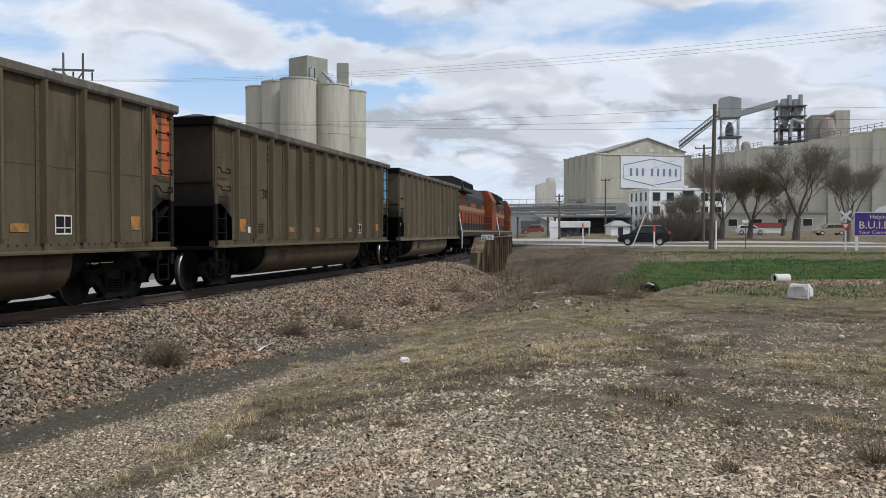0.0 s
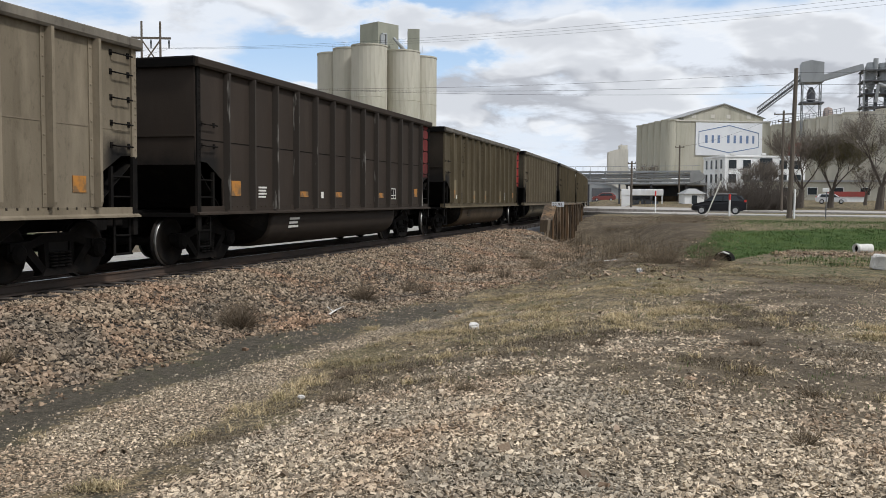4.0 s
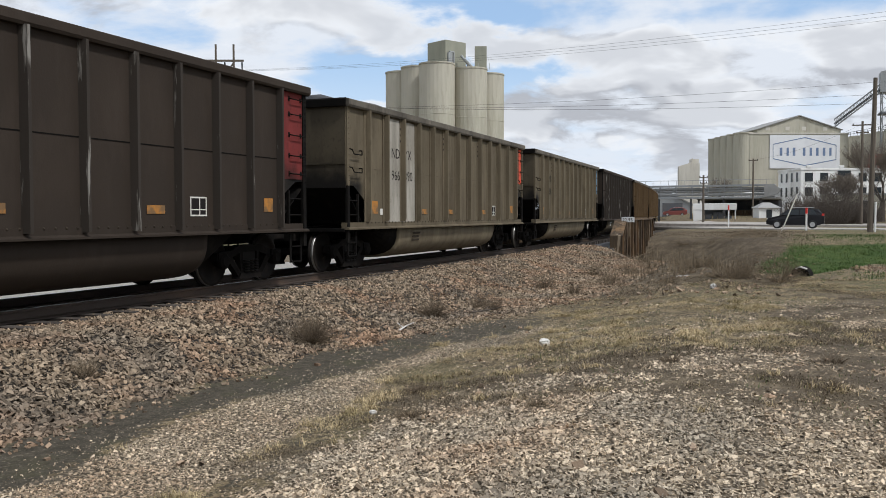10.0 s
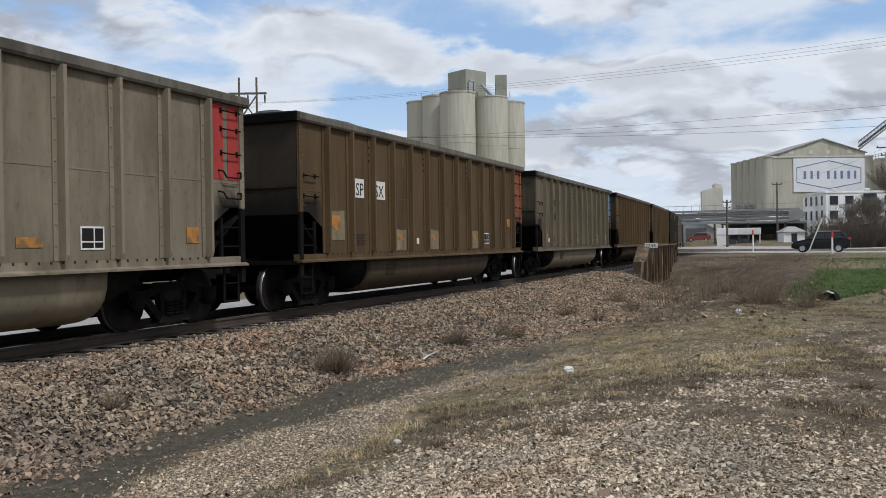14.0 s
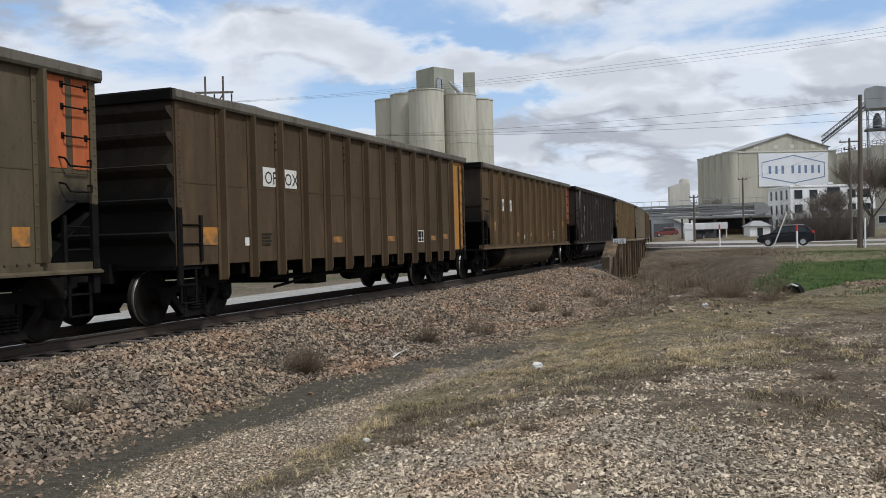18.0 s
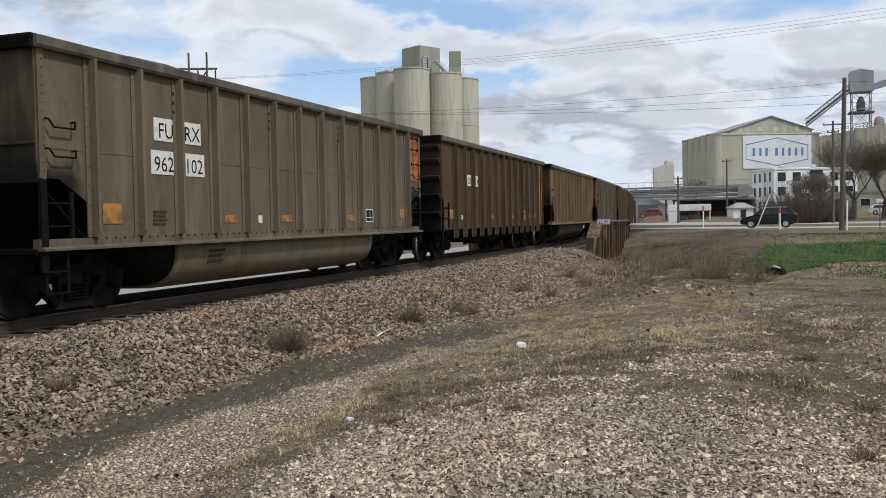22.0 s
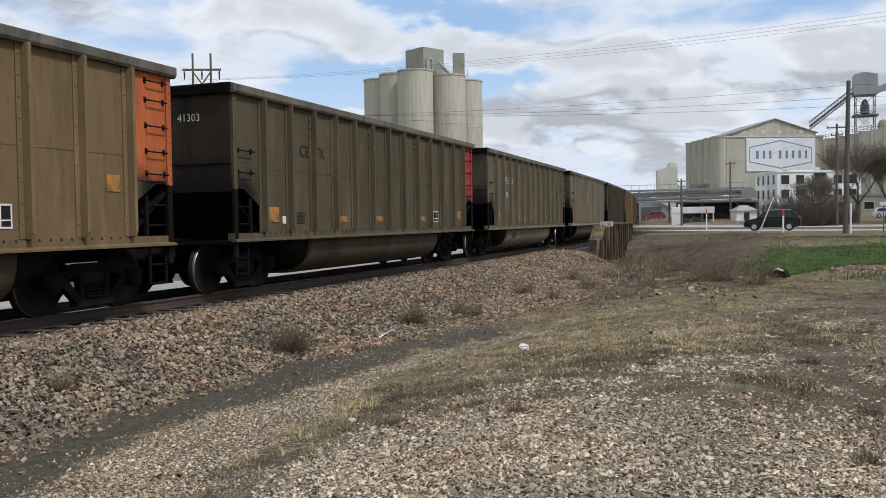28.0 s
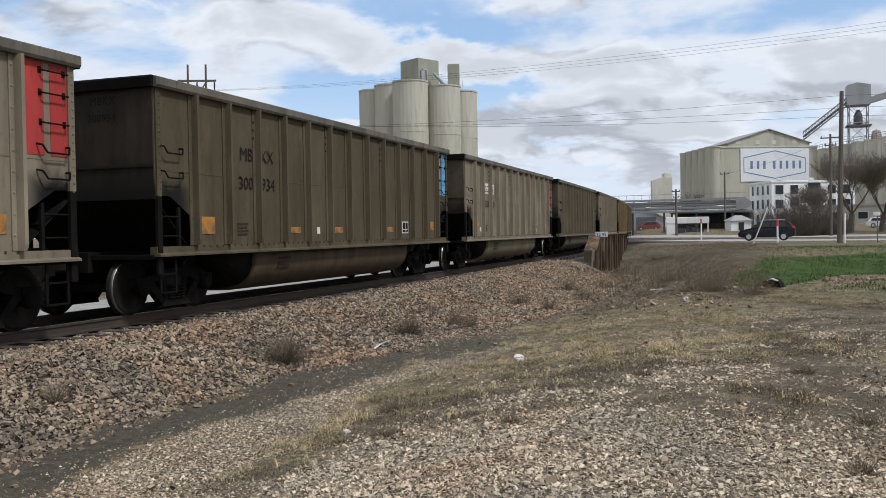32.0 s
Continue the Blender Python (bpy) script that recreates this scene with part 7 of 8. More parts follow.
def build_sign():
    s = thing("notice_board", pose(15.0, 66.8, land(15, 66.8), 0, 0, -6), "purple roadside board with cream lettering on white posts", "sign")
    for x in (0.1, 4.3):
        part("post", Geo().box(x - 0.09, x + 0.09, -0.05, 0.13, -0.3, 1.35), M["white_post"], s)
    board = part("board", Geo().box(-0.05, 4.6, -0.06, 0.06, 1.05, 2.6), M["purple"], s, "purple board with pale rim")
    part("rim", Geo().box(-0.1, 4.65, -0.05, 0.05, 2.6, 2.65).box(-0.1, 4.65, -0.05, 0.05, 1.0, 1.05).box(-0.1, -0.05, -0.05, 0.05, 1.05, 2.6), M["white_post"], board)
    part("crest", Geo().prism([(1.2, 2.65), (3.2, 2.65), (2.95, 2.95), (2.5, 3.1), (1.9, 3.1), (1.45, 2.95)], "y", -0.05, 0.05), M["white_post"], board)
    part("lettering", lettering("Helping T", 0.38, M["cream"]), None, board, at=pose(0.9, -0.066, 2.2, 90))
    part("lettering", lettering("B.U.I.L", 0.72, M["cream"]), None, board, at=pose(0.2, -0.066, 1.52, 90))
    part("lettering", lettering("Your Comm", 0.36, M["cream"]), None, board, at=pose(0.2, -0.066, 1.14, 90))
    y = thing("yield_sign", pose(14.55, 67.6, land(14.5, 67.6), 0, 0, -10), "red and white triangular sign with a white cross", "traffic sign")
    part("post", Geo().box(-0.06, 0.06, -0.05, 0.05, -0.2, 2.4), M["white_post"], y)
    part("triangle", Geo().prism([(-0.32, 1.9), (0.32, 1.9), (0.0, 1.35)], "y", -0.09, -0.06), M["red_mark"], y)
    part("triangle_centre", Geo().prism([(-0.18, 1.82), (0.18, 1.82), (0.0, 1.52)], "y", -0.1, -0.092), M["white_board"], y)
    part("cross", Geo().bar((-0.35, -0.08, 2.1), (0.35, -0.08, 2.75), 0.03, 0.16).bar((0.35, -0.11, 2.1), (-0.35, -0.11, 2.75), 0.03, 0.16), M["white_board"], y)


build_sign()


# ---- bare trees ----
def grow(g, tw, p, d, length, r, depth, rng, up=0.12):
    """Tapered limbs that fork; the last order are twigs."""
    n = 3 if depth > 1 else 2
    for i in range(n):
        q = p + d * (length / n)
        sides = 7 if depth > 3 else (5 if depth > 1 else 3)
        (g if depth > 1 else tw).tube(p, q, r, r * 0.86, sides)
        r *= 0.86
        p = q
        d = (d + Vector((rng.uniform(-0.16, 0.16), rng.uniform(-0.16, 0.16), rng.uniform(-0.04, up)))).normalized()
        if depth > 0 and (i > 0 or depth < 4):
            for _ in range(2 if depth < 3 else 1):
                side = Vector((rng.uniform(-1, 1), rng.uniform(-1, 1), rng.uniform(-0.1, 0.6))).normalized()
                e = (d * 0.75 + side * rng.uniform(0.55, 0.95)).normalized()
                grow(g, tw, p, e, length * rng.uniform(0.55, 0.78), max(r * 0.46, 0.01), depth - 1, rng, up)
    if depth > 0:
        for _ in range(2):
            side = Vector((rng.uniform(-1, 1), rng.uniform(-1, 1), rng.uniform(0, 0.5))).normalized()
            grow(g, tw, p, (d + side * 0.5).normalized(), length * 0.7, max(r * 0.6, 0.01), depth - 1, rng, up)


def build_tree(x, y, h, seed, label, depth=5, buds=False, r=None):
    rng = random.Random(seed)
    t = thing("tree", pose(x, y, land(x, y) - 0.05), label, "tree", "trees by the plant")
    g, tw = Geo(), Geo()
    k = h / 10.0
    g.tube((0, 0, 0), (0.02 * h, 0, 0.23 * h), (r or 0.36 * k) * 1.2, (r or 0.36 * k) * 0.85, 9)
    base = Vector((0.02 * h, 0, 0.22 * h))
    for i in range(5):
        a = 2 * math.pi * (i + rng.uniform(-0.3, 0.3)) / 5
        d = Vector((math.cos(a) * rng.uniform(0.25, 0.8), math.sin(a) * rng.uniform(0.25, 0.8), 1)).normalized()
        grow(g, tw, base, d, 0.3 * h, (r or 0.36 * k) * 0.3, depth - 1, rng)
    part("trunk", g, M["bark"], t)
    part("crown", tw, M["twig"], t, "fine bare twigs")
    if buds:
        b = Geo()
        for f in tw.v[::3]:
            for _ in range(2):
                o = Vector(f) + Vector((rng.uniform(-0.2, 0.2), rng.uniform(-0.2, 0.2), rng.uniform(-0.2, 0.2)))
                s = rng.uniform(0.018, 0.04)
                b.add([o + Vector((s, 0, 0)), o + Vector((-s, 0.5 * s, 0)), o + Vector((0, -s, s))], [(0, 1, 2)])
        part("leaves", b, M["bud"], t, "sparse olive spring buds")
    return t


build_tree(*sight(9.44, 121), 12.2, 11, "large bare spreading tree on the lawn")
build_tree(*sight(12.2, 114), 9.4, 12, "bare round-crowned tree beside the lawn")
build_tree(*sight(5.2, 124), 10.6, 13, "bare tree behind the utility pole")
build_tree(*sight(6.85, 127), 9.8, 14, "tree with sparse olive spring buds", buds=True)
build_tree(*sight(3.1, 112), 6.0, 15, "bare dense shrub-like tree before the office", depth=5, r=0.2)
build_tree(*sight(8.7, 140), 6.4, 17, "small bare tree behind the lawn", depth=4)
build_tree(*sight(-3.9, 190), 8.0, 18, "bare tree behind the yard", depth=4)


def build_shrub(x, y, w, h, seed, label, mat="weed", n=260, name="shrub", cat="shrub", lean=0.5, thick=0.02):
    rng = random.Random(seed)
    z = land(x, y)
    s = thing(name, pose(x, y, z - 0.03), label, cat, "dry shrubs and weeds")
    g = Geo()
    for _ in range(n):
        a = rng.uniform(0, 6.283)
        q = rng.random() ** 0.6
        p = Vector((math.cos(a) * q * w * 0.3, math.sin(a) * q * w * 0.3, 0))
        d = Vector((math.cos(a) * q * lean * 1.6 + rng.uniform(-0.3, 0.3), math.sin(a) * q * lean * 1.6 + rng.uniform(-0.3, 0.3), 1)).normalized()
        ln = h * rng.uniform(0.5, 1.0) * (1.1 - 0.4 * q)
        if name == "weed_clump":
            # a low dome, its stems spreading to all sides
            th = 1.45 * rng.random() ** 0.75
            p = Vector((math.cos(a), math.sin(a), 0)) * w * 0.12 * q
            d = Vector((math.cos(a) * math.sin(th) * w / (2 * h), math.sin(a) * math.sin(th) * w / (2 * h), math.cos(th)))
            ln = h * d.length * rng.uniform(0.65, 1.0)
            d.normalize()
        r = thick
        for i in range(3):
            e = p + d * ln / 3
            g.tube(p, e, r, r * 0.7, 3)
            r *= 0.7
            for _ in range(2):
                sd = (d + Vector((rng.uniform(-1, 1), rng.uniform(-1, 1), rng.uniform(-0.3, 0.6))) * 0.7).normalized()
                g.tube(e, e + sd * ln * rng.uniform(0.12, 0.3), r * 0.7, r * 0.3, 3)
            p = e
            d = (d + Vector((rng.uniform(-0.25, 0.25), rng.uniform(-0.25, 0.25), rng.uniform(-0.15, 0.1)))).normalized()
    tagged(part("twig_mass", g, M[mat], s), kind="stuff")
    return s


for deg, d, w, h, sd in ((1.7, 104, 4.5, 4.6, 31), (2.5, 106, 5.0, 5.0, 32), (3.5, 110, 5.0, 4.6, 33), (1.0, 108, 3.5, 3.6, 34), (4.4, 116, 4, 3.0, 35)):
    build_shrub(*sight(deg, d), w, h, sd, "dense bare dark shrub in front of the office", "bark", 300, thick=0.028)



# ---- loose stones, grass and weeds ----
CUBE = np.array([(x, y, z) for z in (-1, 1) for y in (-1, 1) for x in (-1, 1)], float)
CUBE_F = np.array([(4, 5, 7), (4, 7, 6), (0, 1, 5), (0, 5, 4), (2, 6, 7), (2, 7, 3), (0, 4, 6), (0, 6, 2), (1, 3, 7), (1, 7, 5)])


def triangles(name, verts, faces, mat, label, cat):
    me = bpy.data.meshes.new(name)
    me.vertices.add(len(verts))
    me.vertices.foreach_set("co", np.asarray(verts, np.float32).ravel())
    n = len(faces)
    me.loops.add(n * 3)
    me.loops.foreach_set("vertex_index", np.asarray(faces, np.int32).ravel())
    me.polygons.add(n)
    me.polygons.foreach_set("loop_start", np.arange(0, n * 3, 3, dtype=np.int32))
    me.polygons.foreach_set("loop_total", np.full(n, 3, np.int32))
    me.update(calc_edges=True)
    me.validate()
    me.materials.append(mat)
    me.polygons.foreach_set("use_smooth", [False] * n)
    return tagged(new(name, me), label, cat, kind="stuff")


def scatter_stones(name, places, sizes, mat, label, seed, flat=0.6):
    """Angular stones: cubes with every corner pushed about, turned at random."""
    rng = np.random.default_rng(seed)
    n = len(places)
    base = CUBE[None] * (1 + rng.uniform(-0.45, 0.35, (n, 8, 3)))
    base *= np.asarray(sizes)[:, None, None] * 0.5 * rng.uniform(0.6, 1.25, (n, 1, 3)) * np.array([1, 1, flat])
    q = rng.normal(size=(n, 4))
    q[:, 1:3] *= 0.45
    q /= np.linalg.norm(q, axis=1, keepdims=True)
    w, x, y, z = q.T
    rot = np.stack([1 - 2 * (y * y + z * z), 2 * (x * y - z * w), 2 * (x * z + y * w), 2 * (x * y + z * w), 1 - 2 * (x * x + z * z), 2 * (y * z - x * w),
                    2 * (x * z - y * w), 2 * (y * z + x * w), 1 - 2 * (x * x + y * y)], 1).reshape(n, 3, 3)
    v = np.einsum("nij,nkj->nki", rot, base) + np.asarray(places)[:, None, :]
    f = CUBE_F[None] + 8 * np.arange(n)[:, None, None]
    return triangles(name, v.reshape(-1, 3), f.reshape(-1, 3), mat, label, "stones")


def spread_stones():
    rng = random.Random(21)
    # ballast on the shoulder and slope
    pts, sizes = [], []
    while len(pts) < 66000:
        s = 3.0 + 58 * rng.random() ** 1.9
        d = rng.uniform(0.95, 6.4)
        if s > 44 and d > 2.6:
            continue
        x, y, a = along(s)
        x += d
        lim = dirt_edges(s)[0] + 0.2 * wob(x, y, 0.8, 5.5) + 0.12 * wob(x, y, 0.33, 8.1)
        if d > lim and rng.random() < 0.5 + (d - lim) * 1.3:
            continue
        size = rng.choice((0.03, 0.037, 0.046, 0.06)) * rng.uniform(0.8, 1.2) * (1 + max(0, s - 20) / 50) * (0.7 if d > lim else 1.0)
        pts.append((x, y, land(x, y) + size * 0.16))
        sizes.append(size)
    scatter_stones("ballast_stones", pts, sizes, M["stones"], "pinkish grey crushed stone ballast beside the rails", 1, 0.5)
    # gravel in front and along the dirt strip
    pts, sizes = [], []
    tries = 0
    while len(pts) < 104000 and tries < 460000:
        tries += 1
        y = 3.6 + 15 * rng.random() ** 1.7
        x = rng.uniform(-6.0, 7.5)
        if abs(x + 0.28 * y) > 0.62 * y + 1.0:
            continue
        _, dirt, gravel, *_ = zones(x, y)
        keep = max(gravel * (1 - 0.6 * dirt), 0.22 * max(0.1, 0.5 + 1.5 * wob(x, y, 0.9, 6.6)) if dirt < 0.4 else 0.13)
        near_strip = x < -3.7
        if near_strip:
            keep *= 0.95
        keep *= 0.5 + 0.8 * max(0.0, 0.5 + wob(x, y, 0.55, 9.2))
        if rng.random() > keep:
            continue
        size = rng.choice((0.010, 0.013, 0.016, 0.019, 0.024, 0.031)) * rng.uniform(0.8, 1.25) * (0.8 if near_strip else 1.12) * (1.0 if gravel > 0.35 else 0.85)
        pts.append((x, y, land(x, y) + size * 0.07))
        sizes.append(size)
    scatter_stones("gravel_stones", pts, sizes, M["pebbles"], "pale flat gravel stones pressed into the ground", 2, 0.26)
    # pale larger stones, sparse
    pts, sizes = [], []
    for _ in range(130):
        y = 5 + 22 * rng.random() ** 1.4
        x = rng.uniform(-6.2, 8)
        size = rng.uniform(0.03, 0.075)
        pts.append((x, y, land(x, y) + size * 0.15))
        sizes.append(size)
    for _ in range(2200):
        x, y = rng.uniform(-8.0, 0.4), 19 + 27 * rng.random()
        if wob(x, y, 1.4, 3.3) < -0.05:
            continue
        size = rng.uniform(0.03, 0.1)
        pts.append((x, y, land(x, y) + size * 0.15))
        sizes.append(size)
    # stony strip before the concrete pipe
    for _ in range(1300):
        x = rng.uniform(1.9, 11)
        y = 29.2 + 0.25 * (x - 3) + rng.gauss(0, 0.6)
        size = rng.uniform(0.03, 0.085)
        pts.append((x, y, land(x, y) + size * 0.2))
        sizes.append(size)
    scatter_stones("field_stones", pts, sizes, M["stones"], "scattered pale field stones", 3)


spread_stones()


def blades(name, roots, mat, label, cat, seed, count, reach, tall, width, bend=(0.15, 1.1)):
    """Tufts of thin bent blades, each two triangles."""
    rng = np.random.default_rng(seed)
    roots = np.asarray(roots)
    n = len(roots) * count
    p = np.repeat(roots, count, 0) + np.concatenate([rng.normal(0, reach, (n, 2)), np.zeros((n, 1))], 1)
    a = rng.uniform(0, 2 * np.pi, n)
    h = tall * rng.uniform(0.4, 1.15, n) * np.repeat(rng.uniform(0.6, 1.3, len(roots)), count)
    lean = rng.uniform(bend[0], bend[1], n)
    out = np.stack([np.cos(a), np.sin(a), np.zeros(n)], 1)
    side = np.stack([-np.sin(a), np.cos(a), np.zeros(n)], 1) * (width * rng.uniform(0.6, 1.3, n))[:, None]
    mid = p + out * (h * lean * 0.35)[:, None] + np.stack([np.zeros(n), np.zeros(n), h * np.maximum(0.25, 0.75 - 0.2 * lean)], 1)
    tip = p + out * (h * lean)[:, None] + np.stack([np.zeros(n), np.zeros(n), h * np.maximum(0.2, 1.05 - 0.35 * lean)], 1)
    v = np.stack([p - side, p + side, mid - side * 0.7, mid + side * 0.7, tip], 1).reshape(-1, 3)
    k = 5 * np.arange(n)[:, None]
    f = np.concatenate([k + np.array([0, 1, 3]), k + np.array([0, 3, 2]), k + np.array([2, 3, 4])], 0)
    return triangles(name, v, f, mat, label, cat)


def plant_grass():
    rng = random.Random(33)
    dry, dull, green, brush = [], [], [], []
    tufts = []
    while len(dry) + len(dull) < 12500:
        y = 5.2 + 22 * rng.random() ** 1.35
        x = rng.uniform(-5.5, 11)
        ballast, dirt, gravel, gr, litter, _ = zones(x, y)
        if ballast or dirt > 0.5 or abs(x + 0.2 * y) > 0.7 * y + 1:
            continue
        patch = wob(x, y, 0.7, 2.2) + 0.6 * wob(x, y, 2.6, 4.4)
        if rng.random() > (0.25 + 2.3 * patch) * max(0.0, 1 - 1.15 * gravel):
            continue
        spot = (x, y, land(x, y))
        if rng.random() < 0.16 + 0.75 * litter + 0.5 * max(0.0, wob(x, y, 0.6, 4.9)):
            dull.append(spot)
        else:
            (tufts if wob(x, y, 0.4, 3.7) > 0.12 and y < 18 else dry).append(spot)
    blades("dry_grass", dry, M["dry_grass"], "short straw-coloured dead grass tufts", "grass", 5, 15, 0.06, 0.055, 0.0026, (0.5, 2.6))
    blades("grass_tufts", tufts[:4200], M["dry_grass"], "thick taller tufts of straw-coloured grass", "grass", 15, 26, 0.04, 0.095, 0.003, (0.4, 2.0))
    blades("dull_grass", dull, M["mat"], "low grey-brown dead weeds", "grass", 6, 24, 0.075, 0.05, 0.0032, (0.5, 2.6))
    while len(green) < 9000:
        x, y = rng.uniform(-1.5, 20), rng.uniform(24, 60)
        if rng.random() > zones(x, y)[3] or x > 0.42 * y + 1:
            continue
        green.append((x, y, land(x, y)))
    blades("green_grass", green, M["green_grass"], "fresh green grass in the ditch", "grass", 7, 9, 0.16, 0.13, 0.008, (0.3, 1.6))
    while len(brush) < 3400:
        y = 21 + 26 * rng.random()
        x = rng.uniform(-8.4, 0.2)
        if zones(x, y)[4] < 0.5 or rng.random() > 0.3 + 1.3 * wob(x, y, 1.3, 6.1) + 0.6 * wob(x, y, 3.0, 2.6):
            continue
        brush.append((x, y, land(x, y)))
    blades("dry_brush", brush[:2000], M["weed"], "brown dead weeds on the creek bank", "weeds", 8, 16, 0.16, 0.13, 0.004, (0.9, 3.4))
    blades("straw_brush", brush[2000:], M["mat"], "pale dead grass on the creek bank", "grass", 9, 16, 0.14, 0.11, 0.004, (0.9, 3.4))
    tall = [(rng.gauss(-2.9, 1.5), rng.gauss(32, 3.2)) for _ in range(70)]
    blades("tall_weeds", [(x, y, land(x, y)) for x, y in tall], M["weed"], "tall brown weed stalks above the creek", "weeds", 10, 9, 0.2, 0.6, 0.006)
    far = [(rng.uniform(-9, 1.5), 36 + 36 * rng.random()) for _ in range(2600)]
    blades("bank_litter", [(x, y, land(x, y)) for x, y in far], M["weed"], "brown litter on the far bank", "weeds", 11, 9, 0.3, 0.17, 0.008, (0.9, 3.4))
    lawn = []
    for _ in range(900):
        y = 6 + 20 * rng.random()
        x = rng.uniform(-3.5, 0.6 * y)
        if zones(x, y)[2] < 0.4 and zones(x, y)[1] < 0.3:
            lawn.append((x, y, land(x, y)))
    blades("young_grass", lawn, M["green_grass"], "thin young green grass among the straw", "grass", 12, 8, 0.06, 0.05, 0.0025)


plant_grass()

for x, y, w, h, n, sd in ((-6.91, 12.35, 0.8, 0.48, 420, 41), (-6.66, 16.9, 0.75, 0.42, 300, 42), (-7.47, 8.1, 0.42, 0.28, 130, 43), (-6.4, 19.0, 0.6, 0.36, 120, 44), (1.75, 7.1, 0.45, 0.22, 160, 45), (-2.1, 7.85, 0.24, 0.13, 110, 46), (-3.38, 7.97, 0.42, 0.13, 160, 47), (0.66, 6.58, 0.3, 0.13, 110, 53), (0.85, 8.1, 0.25, 0.14, 90, 54), (0.42, 9.0, 0.24, 0.14, 90, 55), (-3.9, 9.4, 0.4, 0.14, 130, 56), (-1.2, 10.4, 0.35, 0.1, 110, 57), (0.5, 10.6, 0.4, 0.12, 110, 58), (-2.4, 8.0, 0.3, 0.1, 60, 48),
                          (-5.9, 18.5, 0.6, 0.4, 110, 49), (-5.0, 22.5, 0.7, 0.5, 120, 50), (-6.3, 24.5, 0.8, 0.55, 130, 51), (0.2, 25.2, 0.7, 0.45, 130, 52)):
    build_shrub(x, y, w, h, sd, "dry brown weed clump on the stones", "weed" if y < 9 else "weed_dark", n, "weed_clump", "weed", 0.55, 0.004)


rng = random.Random(77)
for i in range(30):
    u = rng.random()
    x, y = -5.6 + 5.6 * u + rng.gauss(0, 0.4), 25.5 + 11 * rng.random() - 3.0 * u
    build_shrub(x, y, rng.uniform(0.7, 1.4), rng.uniform(0.3, 0.75), 100 + i, "tangled dry brown weeds on the creek bank", "weed", 95, "weed_clump", "weed", 1.1, 0.005)
for i in range(26):
    x, y = rng.uniform(-6.5, 0.8), 37 + 30 * rng.random()
    build_shrub(x, y, rng.uniform(1.2, 2.4), rng.uniform(0.25, 0.5), 140 + i, "tangled brown brush on the far creek bank", "weed", 60, "weed_clump", "weed", 1.2, 0.006)


# ---- single things on the ground ----
def lump(name, x, y, sx, sy, sz, mat, label, cat, seed, cuts=3, rough=0.25, sink=0.1, boxy=0.7):
    bm = bmesh.new()
    bmesh.ops.create_icosphere(bm, subdivisions=cuts, radius=1)
    for v in bm.verts:
        k = 1 + rough * noise.noise(v.co * 1.7 + Vector((seed, 0, 0))) + rough * 0.4 * noise.noise(v.co * 5 + Vector((0, seed, 0)))
        c = Vector([math.copysign(abs(a) ** boxy, a) for a in v.co])
        v.co = Vector((c.x * sx * k, c.y * sy * k, c.z * sz * k))
    me = bpy.data.meshes.new(name)
    bm.to_mesh(me)
    bm.free()
    me.materials.append(mat)
    ob = new(name, me)
    ob.matrix_basis = pose(x, y, land(x, y) + sz * (1 - sink), 0, 0, seed * 31)
    return tagged(ob, label, cat)


M["chalk"] = material("chalky_white_stone", (0.62, 0.6, 0.56), 0.9, 0, [(6, (0.45, 0.43, 0.4), 0.45, 0.7, ONE)], 0.4, 14)
lump("rock", -3.24, 12.6, 0.085, 0.07, 0.055, M["chalk"], "small white rock lying on the dry grass", "rock", 3)
lump("concrete_block", 4.05, 23.6, 0.25, 0.18, 0.2, M["chalk"], "broken white concrete block on the grass", "concrete block", 5, 4, 0.2, 0.1, 0.42)
lump("plastic_bag", -1.51, 21.2, 0.075, 0.06, 0.06, M["plastic_white"], "crumpled white plastic bag in the weeds", "litter", 8, 3, 0.5)
lump("rock", -3.9, 8.2, 0.035, 0.03, 0.02, M["chalk"], "small pale stone among gravel", "rock", 13)
lump("rock", 3.3, 15.5, 0.045, 0.04, 0.025, M["chalk"], "small pale stone in the grass", "rock", 15)


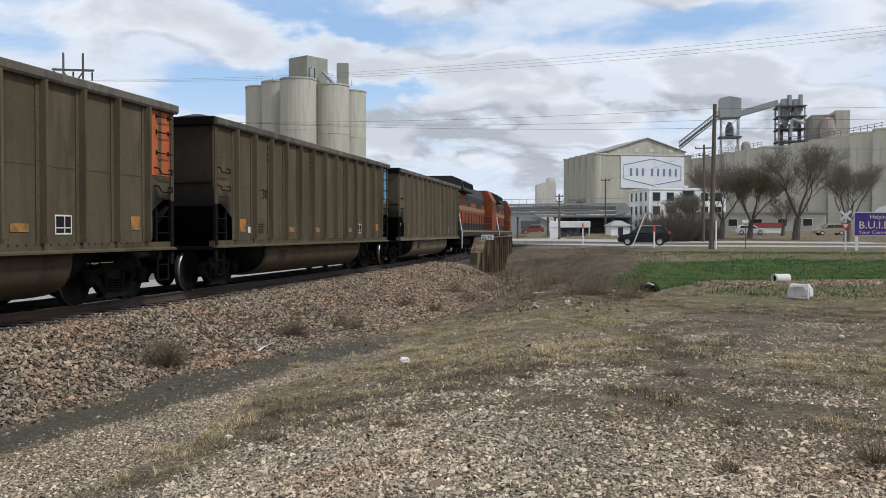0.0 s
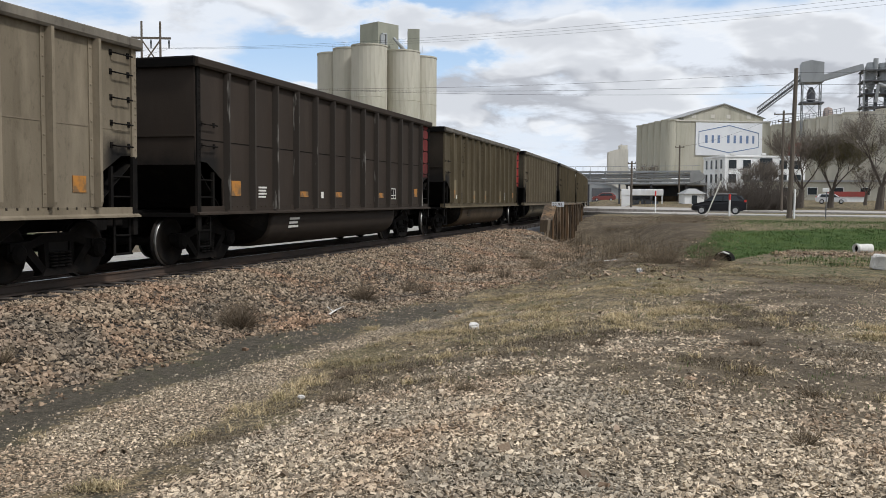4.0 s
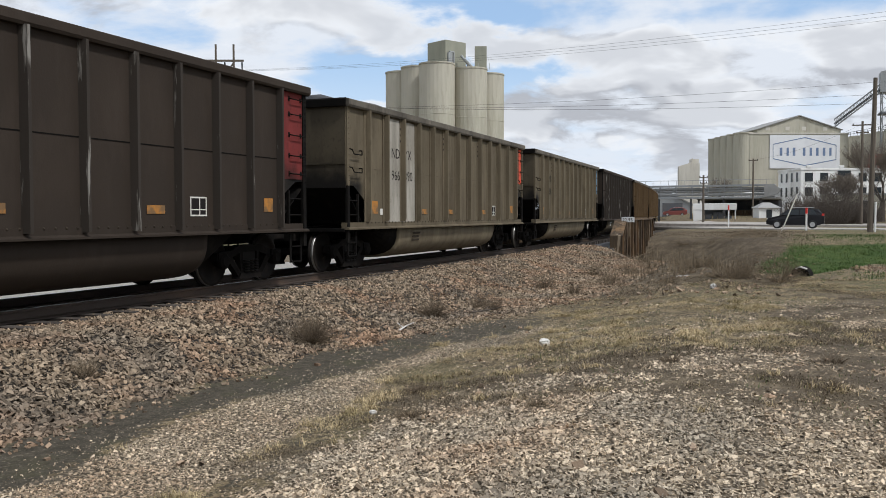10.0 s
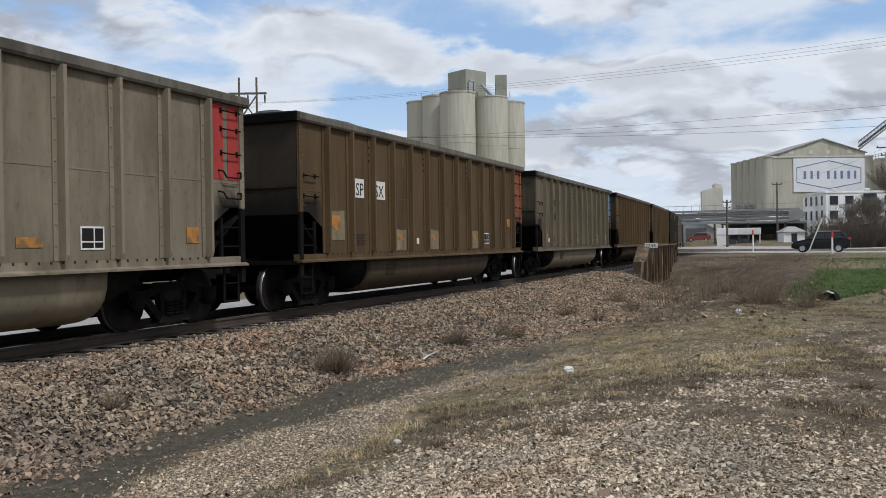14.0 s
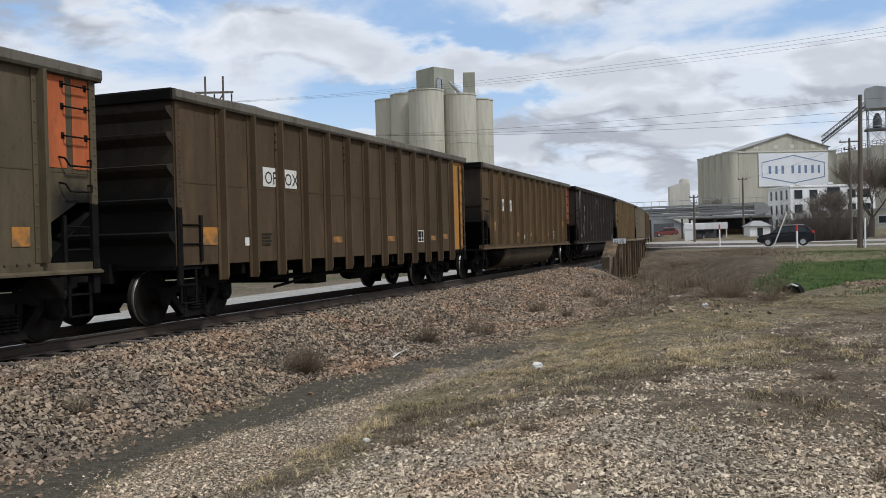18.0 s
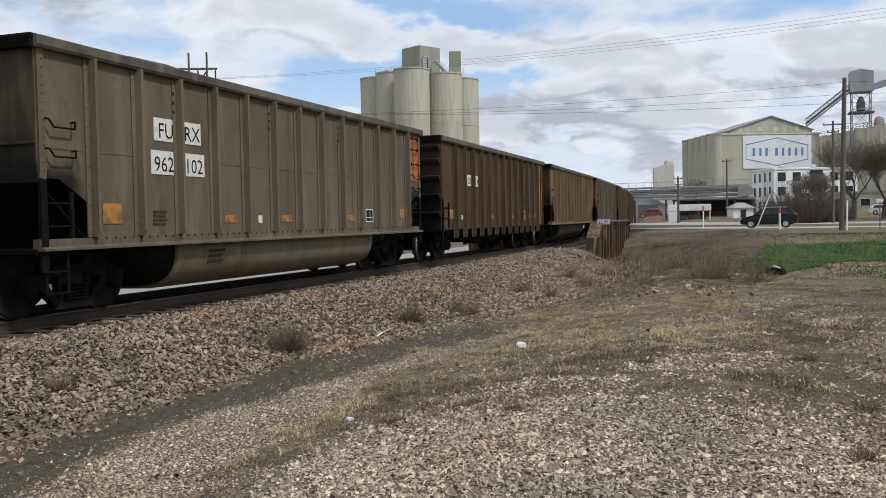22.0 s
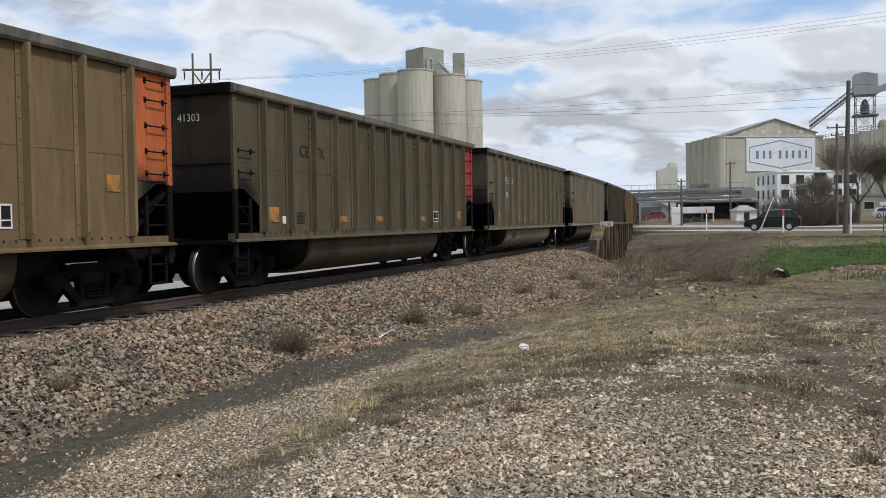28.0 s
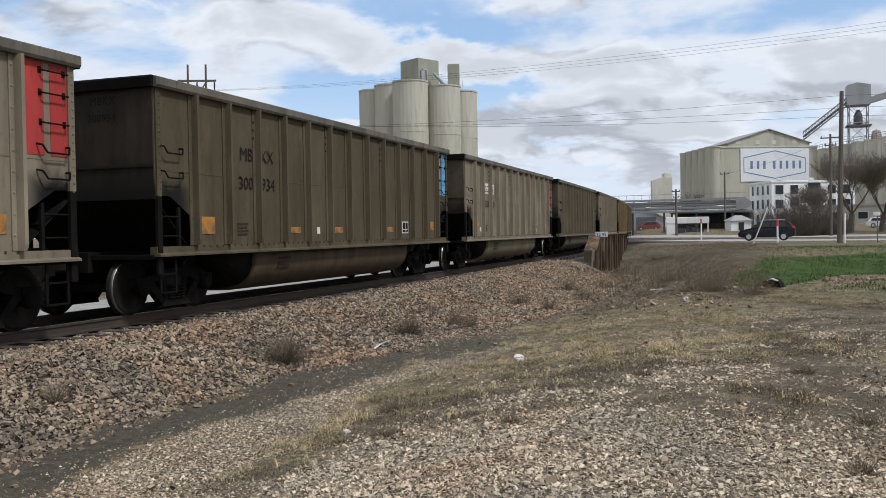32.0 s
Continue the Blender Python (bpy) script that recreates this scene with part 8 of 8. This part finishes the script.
def build_pipes():
    x, y = 4.45, 30.6
    p = thing("concrete_pipe", pose(x, y, land(x, y) + 0.13, 0, 0, -60), "open white concrete drain pipe in the ditch", "drain pipe")
    part("barrel", Geo().lathe([(0.0, 0.3), (0.115, 0.3), (0.115, -0.02), (0.15, -0.02), (0.155, 0.08), (0.14, 0.1), (0.14, 0.55), (0.0, 0.55)], (0, 0, 0), "y", 22), M["chalk"], p, smooth=True)
    # black disc across the bore: the darkness inside is painted
    part("inside", Geo().lathe([(0.0, 0.06), (0.113, 0.06), (0.113, 0.08), (0.0, 0.08)], (0, 0, 0), "y", 22), M["soot_dark"], p)
    x, y = 0.38, 25.3
    c = thing("culvert", pose(x, y, land(x, y) + 0.02, 0, 0, -12), "dark buried culvert mouth with a pale broken lip", "culvert")
    # closed black drum, its colour standing in for the hollow's shade
    part("mouth", Geo().lathe([(0.0, 0.02), (0.2, 0.02), (0.21, 0.0), (0.24, 0.0), (0.245, 0.5), (0.0, 0.5)], (0, 0, 0), "y", 20), M["soot_dark"], c)
    part("lip", Geo().prism([(-0.1, 0.2), (0.02, 0.25), (0.17, 0.19), (0.16, 0.17), (0.02, 0.22), (-0.1, 0.18)], "y", -0.05, 0.12), M["chalk"], c, "pale broken lip")
    for k, (x, y, ln, a) in enumerate(((-6.2, 18.0, 0.7, 30), (-6.4, 14.6, 0.35, 70), (-6.1, 23.0, 0.9, 110), (-3.0, 27.5, 1.4, 20), (-2.0, 40.0, 2.2, 60))):
        b = thing("dead_branch", pose(x, y, land(x, y) + 0.03, 0, 0, a), "bleached dead branch lying on the ground", "branch", "dead branches")
        part("stick", Geo().tube((0, 0, 0), (ln * 0.6, 0.04, 0.05), 0.018, 0.014, 6).tube((ln * 0.6, 0.04, 0.05), (ln, -0.05, 0.12), 0.014, 0.006, 6).tube((ln * 0.4, 0.02, 0.03), (ln * 0.6, 0.25, 0.1), 0.01, 0.005, 5), M["chalk"] if k % 2 else M["bark"], b)


build_pipes()



# ---- what moves ----
def travelled(t):
    """How far the joint behind the first wagon has come, in metres along the track."""
    return 17.446 + 19.245 * t + 0.014133 * t ** 2 - 0.00027216 * t ** 3 + 3.2327e-6 * t ** 4


def on_track(s, reach):
    """Pose of a vehicle whose trucks ride the track, reach metres before and behind its middle."""
    (x0, y0, _), (x1, y1, _) = along(s - reach), along(s + reach)
    return pose((x0 + x1) / 2, (y0 + y1) / 2, RAIL_Z, 0, 0, math.degrees(math.atan2(x0 - x1, y1 - y0)))


def motions():
    for k, car in TRAIN.items():
        walk(car, [(t, on_track(travelled(t) - PITCH * k - PITCH / 2, 5.98)) for t in range(33)])
    for ob, ahead in ENGINES:
        walk(ob, [(t, on_track(travelled(t) + ahead, 7.0)) for t in range(33)])


motions()
